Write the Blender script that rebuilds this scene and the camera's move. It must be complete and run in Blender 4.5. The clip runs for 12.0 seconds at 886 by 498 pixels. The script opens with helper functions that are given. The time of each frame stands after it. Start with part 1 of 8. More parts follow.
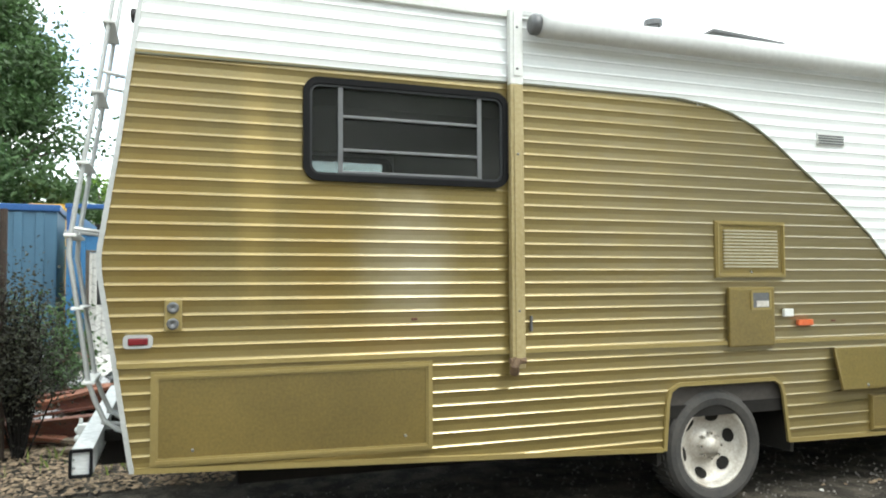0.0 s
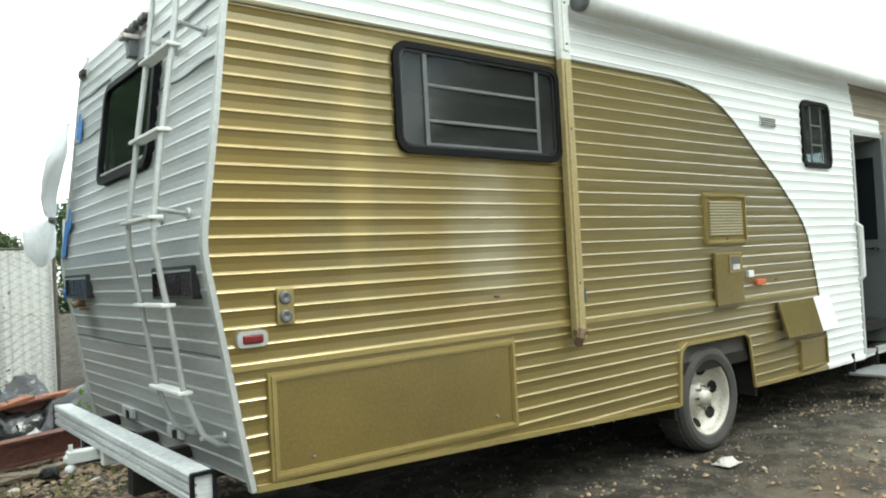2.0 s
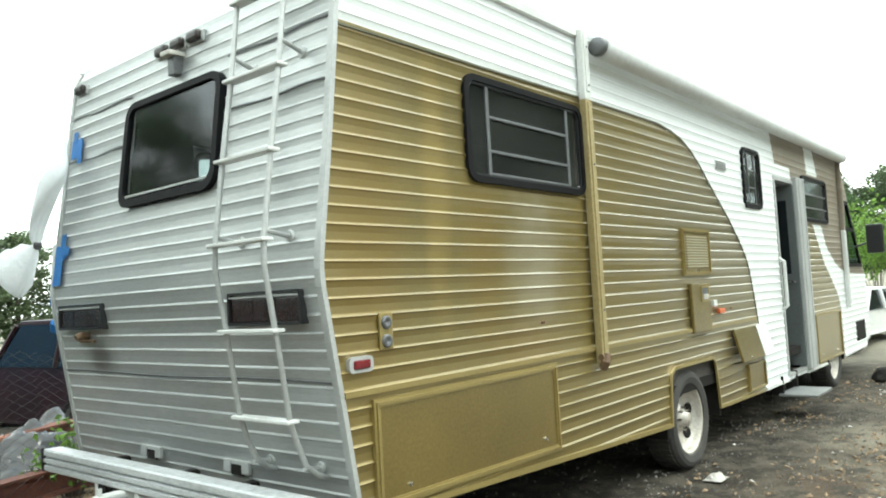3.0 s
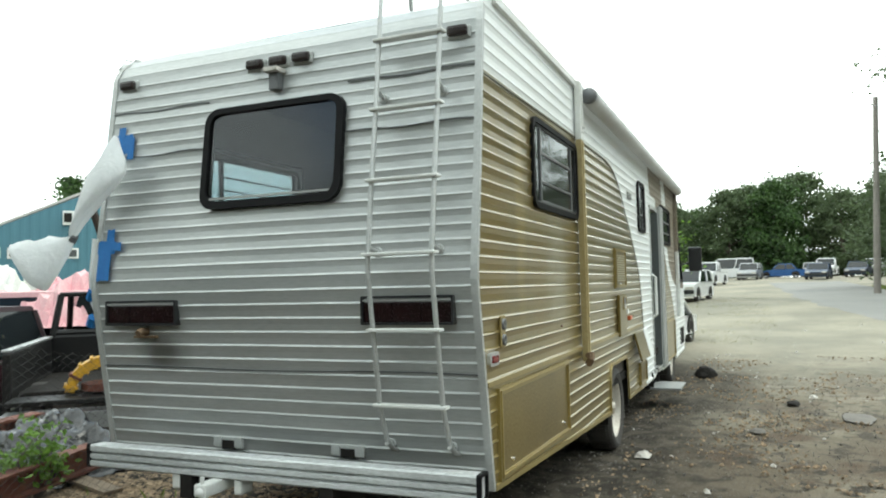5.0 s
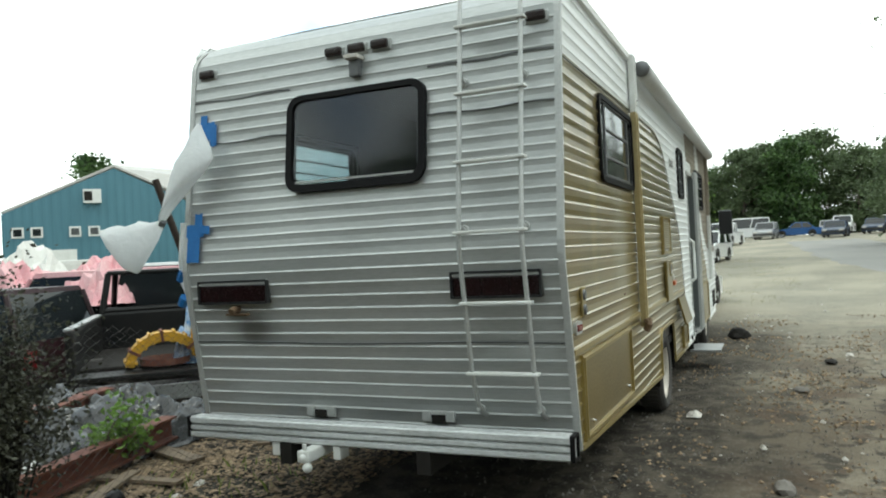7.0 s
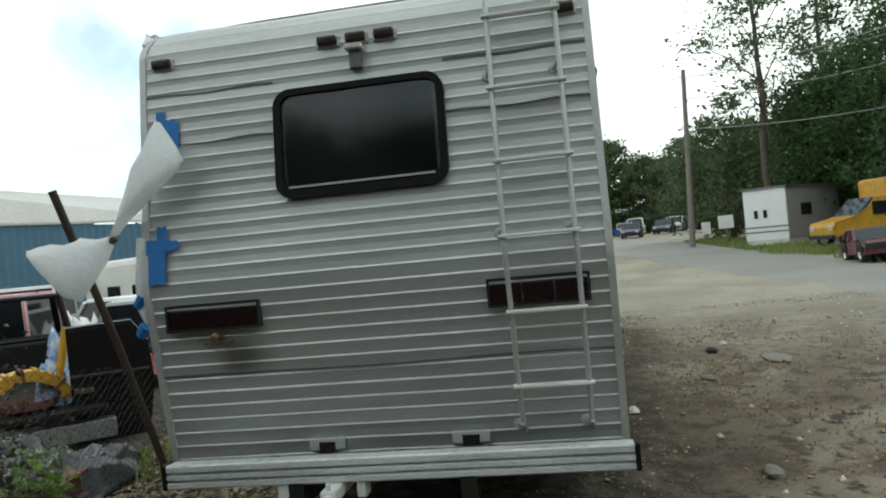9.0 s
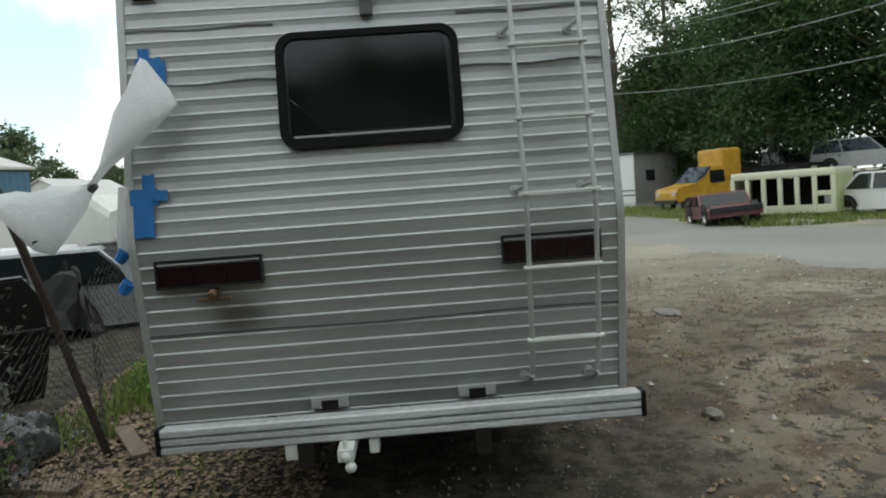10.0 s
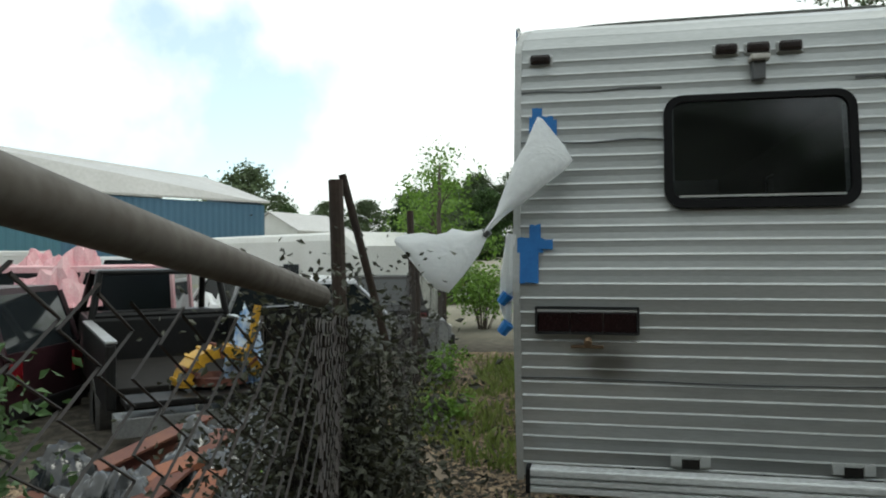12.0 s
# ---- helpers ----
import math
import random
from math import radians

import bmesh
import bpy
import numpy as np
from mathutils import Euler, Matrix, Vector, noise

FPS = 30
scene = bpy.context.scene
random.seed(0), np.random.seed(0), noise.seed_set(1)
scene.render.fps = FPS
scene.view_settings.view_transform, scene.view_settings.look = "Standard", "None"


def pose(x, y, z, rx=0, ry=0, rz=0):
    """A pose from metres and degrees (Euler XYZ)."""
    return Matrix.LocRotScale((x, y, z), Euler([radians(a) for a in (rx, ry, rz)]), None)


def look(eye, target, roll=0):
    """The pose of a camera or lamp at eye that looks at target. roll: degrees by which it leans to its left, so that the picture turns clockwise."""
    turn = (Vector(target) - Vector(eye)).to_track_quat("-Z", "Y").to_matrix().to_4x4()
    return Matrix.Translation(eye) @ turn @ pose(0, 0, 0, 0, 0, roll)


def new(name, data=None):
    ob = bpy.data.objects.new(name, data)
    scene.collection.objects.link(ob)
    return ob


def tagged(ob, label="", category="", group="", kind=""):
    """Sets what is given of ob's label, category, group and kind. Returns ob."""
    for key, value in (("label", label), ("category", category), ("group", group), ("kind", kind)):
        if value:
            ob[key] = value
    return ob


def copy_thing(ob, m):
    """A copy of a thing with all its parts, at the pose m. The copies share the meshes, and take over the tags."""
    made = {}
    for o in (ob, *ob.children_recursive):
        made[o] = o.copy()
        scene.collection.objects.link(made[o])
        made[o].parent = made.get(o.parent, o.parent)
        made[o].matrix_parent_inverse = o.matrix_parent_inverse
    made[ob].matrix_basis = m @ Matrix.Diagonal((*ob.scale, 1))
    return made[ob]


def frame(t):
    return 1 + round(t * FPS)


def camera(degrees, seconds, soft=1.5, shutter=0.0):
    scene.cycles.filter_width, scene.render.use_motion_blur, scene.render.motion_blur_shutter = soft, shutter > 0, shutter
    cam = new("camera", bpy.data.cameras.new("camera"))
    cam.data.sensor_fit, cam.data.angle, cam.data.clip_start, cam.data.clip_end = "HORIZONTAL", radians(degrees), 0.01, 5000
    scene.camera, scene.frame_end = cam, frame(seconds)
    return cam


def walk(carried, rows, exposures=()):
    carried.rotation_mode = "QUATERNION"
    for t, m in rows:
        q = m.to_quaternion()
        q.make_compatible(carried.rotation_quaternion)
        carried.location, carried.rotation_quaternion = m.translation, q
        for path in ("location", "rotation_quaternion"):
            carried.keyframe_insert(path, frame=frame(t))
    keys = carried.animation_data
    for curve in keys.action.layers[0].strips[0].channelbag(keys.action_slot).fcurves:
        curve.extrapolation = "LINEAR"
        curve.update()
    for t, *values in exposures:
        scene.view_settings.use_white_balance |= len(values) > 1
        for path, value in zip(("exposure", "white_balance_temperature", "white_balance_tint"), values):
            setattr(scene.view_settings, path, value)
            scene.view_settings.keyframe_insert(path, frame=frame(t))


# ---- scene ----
cam = camera(61.6, 12.0, soft=2.0)
PATH = [
    (0, (0.0, -0.106, 1.455), (0.682, 1.773, 1.545), -0.3),
    (0.5, (-0.207, 0.018, 1.459), (0.538, 1.868, 1.602), -0.6),
    (1, (-0.641, 0.271, 1.457), (0.245, 2.061, 1.559), -1.3),
    (1.5, (-1.078, 0.531, 1.428), (0.068, 2.17, 1.451), -2.1),
    (2, (-1.503, 0.9, 1.448), (-0.241, 2.451, 1.486), -3.1),
    (2.5, (-1.929, 1.254, 1.45), (-0.484, 2.634, 1.535), -4.6),
    (3, (-2.312, 1.595, 1.444), (-0.775, 2.869, 1.564), -3.2),
    (3.2, (-2.481, 1.701, 1.448), (-0.964, 2.989, 1.641), -3.5),
    (4.8, (-3.542, 2.565, 1.505), (-1.747, 3.434, 1.661), 2.8),
    (5, (-3.675, 2.629, 1.543), (-1.835, 3.407, 1.641), -1.4),
    (5.5, (-3.952, 2.764, 1.61), (-2.119, 3.565, 1.626), -0.7),
    (6, (-4.001, 2.815, 1.606), (-2.193, 3.669, 1.581), -0.7),
    (6.5, (-4.02, 2.846, 1.604), (-2.211, 3.699, 1.575), -1.4),
    (7, (-4.026, 2.901, 1.602), (-2.197, 3.71, 1.613), -2.9),
    (7.5, (-3.957, 3.105, 1.599), (-2.06, 3.734, 1.683), -5.3),
    (7.7, (-3.946, 3.225, 1.611), (-2.015, 3.746, 1.653), -5.4),
    (9.3, (-4.057, 4.32, 1.67), (-2.067, 4.526, 1.676), -5.0),
    (9.5, (-4.051, 4.488, 1.685), (-2.052, 4.556, 1.685), -4.6),
    (10, (-4.096, 4.925, 1.708), (-2.102, 4.854, 1.572), -4.2),
    (10.5, (-4.175, 5.318, 1.76), (-2.178, 5.236, 1.816), -5.8),
    (11, (-4.186, 5.628, 1.742), (-2.188, 5.534, 1.795), -1.0),
    (11.5, (-4.204, 5.758, 1.741), (-2.21, 5.908, 1.792), 3.3),
    (12, (-4.298, 5.893, 1.775), (-2.341, 6.308, 1.789), -0.3),
]
walk(cam, [(t, look(eye, target, roll)) for t, eye, target, roll in PATH],
     exposures=[(0.0, 0.82, 6500, 2), (1.0, 0.68, 6500, 2), (1.6, 0.68, 6500, -1), (3.0, 0.86, 6500, -4), (5.0, 0.32, 6500, -3), (5.5, 0.12, 6500, -3), (7.0, 0.03, 6500, -3), (9.3, -0.48, 6500, -1), (10.0, -0.46, 6500, 0), (10.5, -0.26, 6500, 0), (11.0, -0.42, 6500, 0), (12.0, -0.52, 6500, 0)])

# ---- world and sun ----
world = bpy.data.worlds.new("overcast_sky")
scene.world = world
world.use_nodes = True
wn, wl = world.node_tree.nodes, world.node_tree.links
wn.clear()
w_out = wn.new("ShaderNodeOutputWorld")
w_bg = wn.new("ShaderNodeBackground")
w_bg.inputs["Strength"].default_value = 0.10
w_sky = wn.new("ShaderNodeTexSky")
w_sky.sky_type = 'NISHITA'
w_sky.sun_disc = False
w_sky.sun_elevation = radians(52)
w_sky.sun_rotation = radians(150)
w_noise = wn.new("ShaderNodeTexNoise")
w_noise.inputs["Scale"].default_value = 3.2
w_noise.inputs["Detail"].default_value = 7.0
w_noise.inputs["Roughness"].default_value = 0.52
w_ramp = wn.new("ShaderNodeValToRGB")
w_ramp.color_ramp.elements[0].position = 0.36
w_ramp.color_ramp.elements[1].position = 0.50
w_ramp.color_ramp.elements[0].color = (0.28, 0.28, 0.28, 1)
w_mix = wn.new("ShaderNodeMix")
w_mix.data_type = 'RGBA'
w_mix.inputs["B"].default_value = (19.0, 19.3, 19.6, 1)
wl.new(w_noise.outputs["Fac"], w_ramp.inputs["Fac"])
wl.new(w_ramp.outputs["Color"], w_mix.inputs["Factor"])
w_lift = wn.new("ShaderNodeVectorMath")
w_lift.operation = 'SCALE'
w_lift.inputs["Scale"].default_value = 3.4
wl.new(w_sky.outputs["Color"], w_lift.inputs[0])
wl.new(w_lift.outputs["Vector"], w_mix.inputs["A"])
wl.new(w_mix.outputs["Result"], w_bg.inputs["Color"])
wl.new(w_bg.outputs["Background"], w_out.inputs["Surface"])

sun_data = bpy.data.lights.new("sun", 'SUN')
sun_data.energy = 1.0
sun_data.angle = radians(14)
sun_data.color = (1.0, 0.96, 0.90)
sun = new("sun", sun_data)
sun.matrix_world = look((20, -30, 46), (0, 0, 0))

# ---- materials ----


def principled(name):
    m = bpy.data.materials.new(name)
    m.use_nodes = True
    return m, m.node_tree.nodes, m.node_tree.links, m.node_tree.nodes["Principled BSDF"]


def mat(name, base, rough=0.6, metal=0.0, other=None, big=1.5, fine=40.0, amount=0.5, bump=0.15, depth=0.003,
        stretch=(1, 1, 1), spec=0.5, rand=0.0, rough_var=0.12):
    """Painted, metal, earthen and plant surfaces: two scales of colour change, bump and uneven gloss."""
    m, n, l, p = principled(name)
    other = other or tuple(c * 0.62 for c in base)
    tc = n.new("ShaderNodeTexCoord")
    mp = n.new("ShaderNodeMapping")
    mp.inputs["Scale"].default_value = stretch
    l.new(tc.outputs["Object"], mp.inputs["Vector"])
    a = n.new("ShaderNodeTexNoise")
    a.inputs["Scale"].default_value, a.inputs["Detail"].default_value = big, 6.0
    b = n.new("ShaderNodeTexNoise")
    b.inputs["Scale"].default_value, b.inputs["Detail"].default_value = fine, 4.0
    l.new(mp.outputs["Vector"], a.inputs["Vector"])
    l.new(mp.outputs["Vector"], b.inputs["Vector"])
    s = n.new("ShaderNodeMath")
    s.operation = 'MULTIPLY_ADD'
    s.inputs[1].default_value, s.inputs[2].default_value = 0.45, 0.0
    l.new(b.outputs["Fac"], s.inputs[0])
    t = n.new("ShaderNodeMath")
    t.operation = 'MULTIPLY_ADD'
    t.inputs[1].default_value = 0.55
    l.new(a.outputs["Fac"], t.inputs[0])
    l.new(s.outputs[0], t.inputs[2])
    r = n.new("ShaderNodeMapRange")
    r.inputs["From Min"].default_value, r.inputs["From Max"].default_value = 0.36, 0.64
    r.inputs["To Max"].default_value = amount
    l.new(t.outputs[0], r.inputs["Value"])
    x = n.new("ShaderNodeMix")
    x.data_type = 'RGBA'
    x.inputs["A"].default_value, x.inputs["B"].default_value = (*base, 1), (*other, 1)
    l.new(r.outputs["Result"], x.inputs["Factor"])
    colour = x.outputs["Result"]
    if rand:
        o = n.new("ShaderNodeObjectInfo")
        g = n.new("ShaderNodeNewGeometry")
        add = n.new("ShaderNodeMath")
        add.operation = 'ADD'
        l.new(o.outputs["Random"], add.inputs[0])
        l.new(g.outputs["Random Per Island"], add.inputs[1])
        fr = n.new("ShaderNodeMath")
        fr.operation = 'FRACT'
        l.new(add.outputs[0], fr.inputs[0])
        mr = n.new("ShaderNodeMapRange")
        mr.inputs["To Min"].default_value, mr.inputs["To Max"].default_value = 1 - rand, 1 + rand
        l.new(fr.outputs[0], mr.inputs["Value"])
        hv = n.new("ShaderNodeHueSaturation")
        l.new(mr.outputs["Result"], hv.inputs["Value"])
        l.new(colour, hv.inputs["Color"])
        colour = hv.outputs["Color"]
    l.new(colour, p.inputs["Base Color"])
    q = n.new("ShaderNodeMapRange")
    q.inputs["To Min"].default_value, q.inputs["To Max"].default_value = max(0.02, rough - rough_var), min(1, rough + rough_var)
    l.new(b.outputs["Fac"], q.inputs["Value"])
    l.new(q.outputs["Result"], p.inputs["Roughness"])
    p.inputs["Metallic"].default_value = metal
    p.inputs["Specular IOR Level"].default_value = spec
    if bump:
        u = n.new("ShaderNodeBump")
        u.inputs["Strength"].default_value, u.inputs["Distance"].default_value = bump, depth
        l.new(t.outputs[0], u.inputs["Height"])
        l.new(u.outputs["Normal"], p.inputs["Normal"])
    return m


def blot(m, centre, radii, colour, strength, soft=0.7):
    """A patch with a ragged rim, laid over the base colour of a material: spray, soot, painted sheen or shade."""
    n, l = m.node_tree.nodes, m.node_tree.links
    p = n["Principled BSDF"]
    old = p.inputs["Base Color"].links[0].from_socket
    tc = n.new("ShaderNodeTexCoord")
    mp = n.new("ShaderNodeMapping")
    mp.vector_type = 'TEXTURE'
    mp.inputs["Location"].default_value = Vector(centre) - Vector((4.9, 5.1, 0))
    mp.inputs["Scale"].default_value = radii
    l.new(tc.outputs["Object"], mp.inputs["Vector"])
    ln = n.new("ShaderNodeVectorMath")
    ln.operation = 'LENGTH'
    l.new(mp.outputs["Vector"], ln.inputs[0])
    ns = n.new("ShaderNodeTexNoise")
    ns.inputs["Scale"].default_value, ns.inputs["Detail"].default_value = 5.0, 6.0
    l.new(tc.outputs["Object"], ns.inputs["Vector"])
    ad = n.new("ShaderNodeMath")
    ad.operation = 'MULTIPLY_ADD'
    ad.inputs[1].default_value = 0.7
    l.new(ns.outputs["Fac"], ad.inputs[0])
    l.new(ln.outputs["Value"], ad.inputs[2])
    mr = n.new("ShaderNodeMapRange")
    mr.interpolation_type = 'SMOOTHSTEP'
    mr.inputs["From Min"].default_value, mr.inputs["From Max"].default_value = 1.35 - soft, 1.35
    mr.inputs["To Min"].default_value, mr.inputs["To Max"].default_value = strength, 0.0
    l.new(ad.outputs[0], mr.inputs["Value"])
    x = n.new("ShaderNodeMix")
    x.data_type = 'RGBA'
    x.inputs["B"].default_value = (*colour, 1)
    l.new(mr.outputs["Result"], x.inputs["Factor"])
    l.new(old, x.inputs["A"])
    l.new(x.outputs["Result"], p.inputs["Base Color"])
    return m


def glass_mat(name, tint, rough=0.02, shine=(0.75, 0.78, 0.80), dust=0.0):
    m, n, l, p = principled(name)
    n.remove(p)
    tr = n.new("ShaderNodeBsdfTransparent")
    tr.inputs["Color"].default_value = (*tint, 1)
    gl = n.new("ShaderNodeBsdfGlossy")
    gl.inputs["Roughness"].default_value = rough
    gl.inputs["Color"].default_value = (*shine, 1)
    lw = n.new("ShaderNodeLayerWeight")
    pw = n.new("ShaderNodeMath")
    pw.operation = 'POWER'
    pw.inputs[1].default_value = 4.5
    l.new(lw.outputs["Facing"], pw.inputs[0])
    fr = n.new("ShaderNodeMath")
    fr.operation = 'MULTIPLY_ADD'
    fr.inputs[1].default_value, fr.inputs[2].default_value = 0.92, 0.04
    l.new(pw.outputs[0], fr.inputs[0])
    ns = n.new("ShaderNodeTexNoise")
    ns.inputs["Scale"].default_value = 1.6
    bp = n.new("ShaderNodeBump")
    bp.inputs["Strength"].default_value, bp.inputs["Distance"].default_value = 0.12, 0.01
    l.new(ns.outputs["Fac"], bp.inputs["Height"])
    l.new(bp.outputs["Normal"], gl.inputs["Normal"])
    x = n.new("ShaderNodeMixShader")
    l.new(fr.outputs[0], x.inputs["Fac"])
    l.new(tr.outputs["BSDF"], x.inputs[1])
    l.new(gl.outputs["BSDF"], x.inputs[2])
    out = x.outputs["Shader"]
    if dust:
        df = n.new("ShaderNodeBsdfDiffuse")
        df.inputs["Color"].default_value = (0.62, 0.63, 0.60, 1)
        film = n.new("ShaderNodeMapRange")
        film.inputs["From Min"].default_value, film.inputs["From Max"].default_value = 0.3, 0.7
        film.inputs["To Min"].default_value, film.inputs["To Max"].default_value = dust * 0.4, dust * 1.6
        l.new(ns.outputs["Fac"], film.inputs["Value"])
        y = n.new("ShaderNodeMixShader")
        l.new(film.outputs["Result"], y.inputs["Fac"])
        l.new(out, y.inputs[1])
        l.new(df.outputs["BSDF"], y.inputs[2])
        out = y.outputs["Shader"]
    l.new(out, n["Material Output"].inputs["Surface"])
    return m


def leaf_mat(name, base, other, through_light=0.35, rand=0.35):
    m = mat(name, base, 0.55, 0, other, 0.35, 3.0, 0.8, 0, rand=rand)
    n, l, p = m.node_tree.nodes, m.node_tree.links, m.node_tree.nodes["Principled BSDF"]
    t = n.new("ShaderNodeBsdfTranslucent")
    l.new(p.inputs["Base Color"].links[0].from_socket, t.inputs["Color"])
    x = n.new("ShaderNodeMixShader")
    x.inputs["Fac"].default_value = through_light
    l.new(p.outputs["BSDF"], x.inputs[1])
    l.new(t.outputs["BSDF"], x.inputs[2])
    l.new(x.outputs["Shader"], n["Material Output"].inputs["Surface"])
    return m


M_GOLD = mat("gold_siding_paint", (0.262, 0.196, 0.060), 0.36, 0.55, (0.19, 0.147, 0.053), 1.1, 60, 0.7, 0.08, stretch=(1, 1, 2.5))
# pale overspray, with the siding's gloss highlight painted into the same blot
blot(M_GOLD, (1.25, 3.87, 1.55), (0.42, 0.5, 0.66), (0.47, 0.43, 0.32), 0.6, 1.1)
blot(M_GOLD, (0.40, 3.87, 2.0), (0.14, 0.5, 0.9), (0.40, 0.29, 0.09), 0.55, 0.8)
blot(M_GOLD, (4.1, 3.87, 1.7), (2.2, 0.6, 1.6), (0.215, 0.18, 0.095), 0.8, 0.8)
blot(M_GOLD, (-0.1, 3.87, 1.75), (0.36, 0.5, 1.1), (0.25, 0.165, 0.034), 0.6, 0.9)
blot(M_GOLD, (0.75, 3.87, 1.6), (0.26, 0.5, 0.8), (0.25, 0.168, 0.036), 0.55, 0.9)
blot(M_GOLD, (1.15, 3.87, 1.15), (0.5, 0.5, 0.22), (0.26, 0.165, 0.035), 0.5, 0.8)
M_BROWN = mat("brown_siding_paint", (0.20, 0.165, 0.12), 0.5, 0.1, (0.30, 0.27, 0.22), 2.0, 30, 0.6, 0.1, stretch=(1, 1, 4))
M_WHITE = mat("white_siding_paint", (0.78, 0.80, 0.79), 0.38, 0.0, (0.66, 0.69, 0.69), 0.8, 45, 0.5, 0.06, stretch=(1, 1, 2.5))
M_SILVER = mat("silver_siding_paint", (0.52, 0.535, 0.53), 0.39, 0.55, (0.37, 0.385, 0.38), 1.5, 50, 0.85, 0.10, stretch=(1, 0.4, 5))
blot(M_SILVER, (-0.3, 5.86, 1.19), (0.5, 0.26, 0.15), (0.12, 0.115, 0.10), 0.85, 0.9)
# lower rear wall painted darker, for the dark ground it reflects
blot(M_SILVER, (-0.3, 4.6, 0.8), (0.5, 1.6, 0.5), (0.30, 0.31, 0.30), 0.5, 1.0)
M_TRIM = mat("white_trim_paint", (0.70, 0.71, 0.69), 0.45, 0.0, (0.50, 0.50, 0.46), 3, 60, 0.55, 0.1)
M_SILTRIM = mat("silver_trim_paint", (0.52, 0.53, 0.52), 0.42, 0.35, (0.34, 0.35, 0.34), 3, 60, 0.6, 0.1)
M_GOLDTRIM = mat("gold_trim_paint", (0.35, 0.268, 0.095), 0.42, 0.5, (0.26, 0.198, 0.075), 3, 60, 0.6, 0.1)
M_GOLDPANEL = mat("gold_panel_paint", (0.275, 0.200, 0.056), 0.36, 0.65, (0.175, 0.130, 0.042), 1.6, 70, 0.9, 0.06)
M_BUMPER = mat("chalky_bumper_paint", (0.66, 0.68, 0.68), 0.5, 0.15, (0.30, 0.31, 0.31), 1.6, 30, 0.8, 0.2, stretch=(1, 1, 6))
M_BLACK = mat("black_rubber", (0.005, 0.005, 0.006), 0.6, 0, (0.012, 0.012, 0.012), 4, 60, 0.6, 0.2, spec=0.12)
M_BLACKPLASTIC = mat("black_plastic", (0.014, 0.015, 0.016), 0.35, 0, (0.03, 0.03, 0.032), 4, 60, 0.5, 0.1)
M_TYRE = mat("tyre_rubber", (0.035, 0.034, 0.033), 0.85, 0, (0.075, 0.068, 0.06), 6, 50, 0.8, 0.3)
M_RIM = mat("dirty_white_steel", (0.60, 0.58, 0.53), 0.5, 0.2, (0.33, 0.27, 0.2), 9, 60, 0.8, 0.2)
M_CHROME = mat("dull_chrome", (0.62, 0.62, 0.61), 0.25, 1.0, (0.4, 0.38, 0.35), 8, 60, 0.5, 0.1)
# underbody black, also used as painted shade inside the tipper and bus
M_DARK = mat("dark_underbody_and_shade", (0.012, 0.011, 0.010), 0.9, 0, (0.028, 0.025, 0.022), 3, 30, 0.6, 0.2, spec=0.2)
M_LENS = mat("dark_red_lens", (0.013, 0.003, 0.004), 0.25, 0, (0.007, 0.003, 0.004), 8, 90, 0.7, 0.05)
M_REDLENS = mat("red_lens", (0.17, 0.010, 0.014), 0.2, 0, (0.09, 0.006, 0.010), 20, 90, 0.6, 0.05)
M_AMBER = mat("dark_amber_lens", (0.016, 0.008, 0.007), 0.3, 0, (0.010, 0.007, 0.006), 20, 90, 0.6, 0.05)
M_ORANGE = mat("orange_lens", (0.62, 0.14, 0.05), 0.3, 0, None, 20, 90, 0.5, 0.05)
M_GLASS = glass_mat("smoked_glass", (0.40, 0.41, 0.42), 0.05, dust=0.026)
M_REARGLASS = glass_mat("dusty_smoked_glass", (0.53, 0.545, 0.56), 0.07, (0.72, 0.74, 0.78), 0.006)
M_CLEAR = glass_mat("greenish_glass", (0.78, 0.86, 0.84))
M_INSIDE = mat("dark_panelling", (0.06, 0.052, 0.045), 0.7, 0, (0.035, 0.03, 0.027), 2, 30, 0.6, 0.1)
M_BLUETAPE = mat("blue_masking_tape", (0.015, 0.16, 0.45), 0.6, 0, (0.01, 0.11, 0.34), 8, 50, 0.7, 0.2)
M_BAG = leaf_mat("white_plastic_film", (0.90, 0.91, 0.91), (0.80, 0.82, 0.82), 0.5, 0.0)
n_, l_ = M_BAG.node_tree.nodes, M_BAG.node_tree.links
v_ = n_.new("ShaderNodeTexNoise")
v_.inputs["Scale"].default_value, v_.inputs["Detail"].default_value = 9.0, 4.0
u_ = n_.new("ShaderNodeBump")
u_.inputs["Strength"].default_value, u_.inputs["Distance"].default_value = 0.6, 0.02
l_.new(v_.outputs["Fac"], u_.inputs["Height"])
l_.new(u_.outputs["Normal"], n_["Principled BSDF"].inputs["Normal"])
M_RUST = mat("rusty_maroon_steel", (0.095, 0.028, 0.022), 0.75, 0.1, (0.21, 0.085, 0.045), 3, 40, 0.7, 0.3)
M_ORANGEWOOD = mat("orange_painted_wood", (0.27, 0.085, 0.035), 0.75, 0, (0.15, 0.065, 0.04), 5, 60, 0.7, 0.2)
M_WOOD = mat("weathered_wood", (0.24, 0.18, 0.12), 0.85, 0, (0.12, 0.095, 0.07), 3, 40, 0.8, 0.3, stretch=(1, 6, 6))
M_PIPE = mat("dull_galvanised_pipe", (0.125, 0.112, 0.095), 0.65, 0.2, (0.055, 0.042, 0.032), 6, 50, 0.8, 0.25)
M_WIRE = mat("dark_wire", (0.016, 0.014, 0.013), 0.7, 0.2, (0.035, 0.024, 0.018), 8, 60, 0.6, 0)
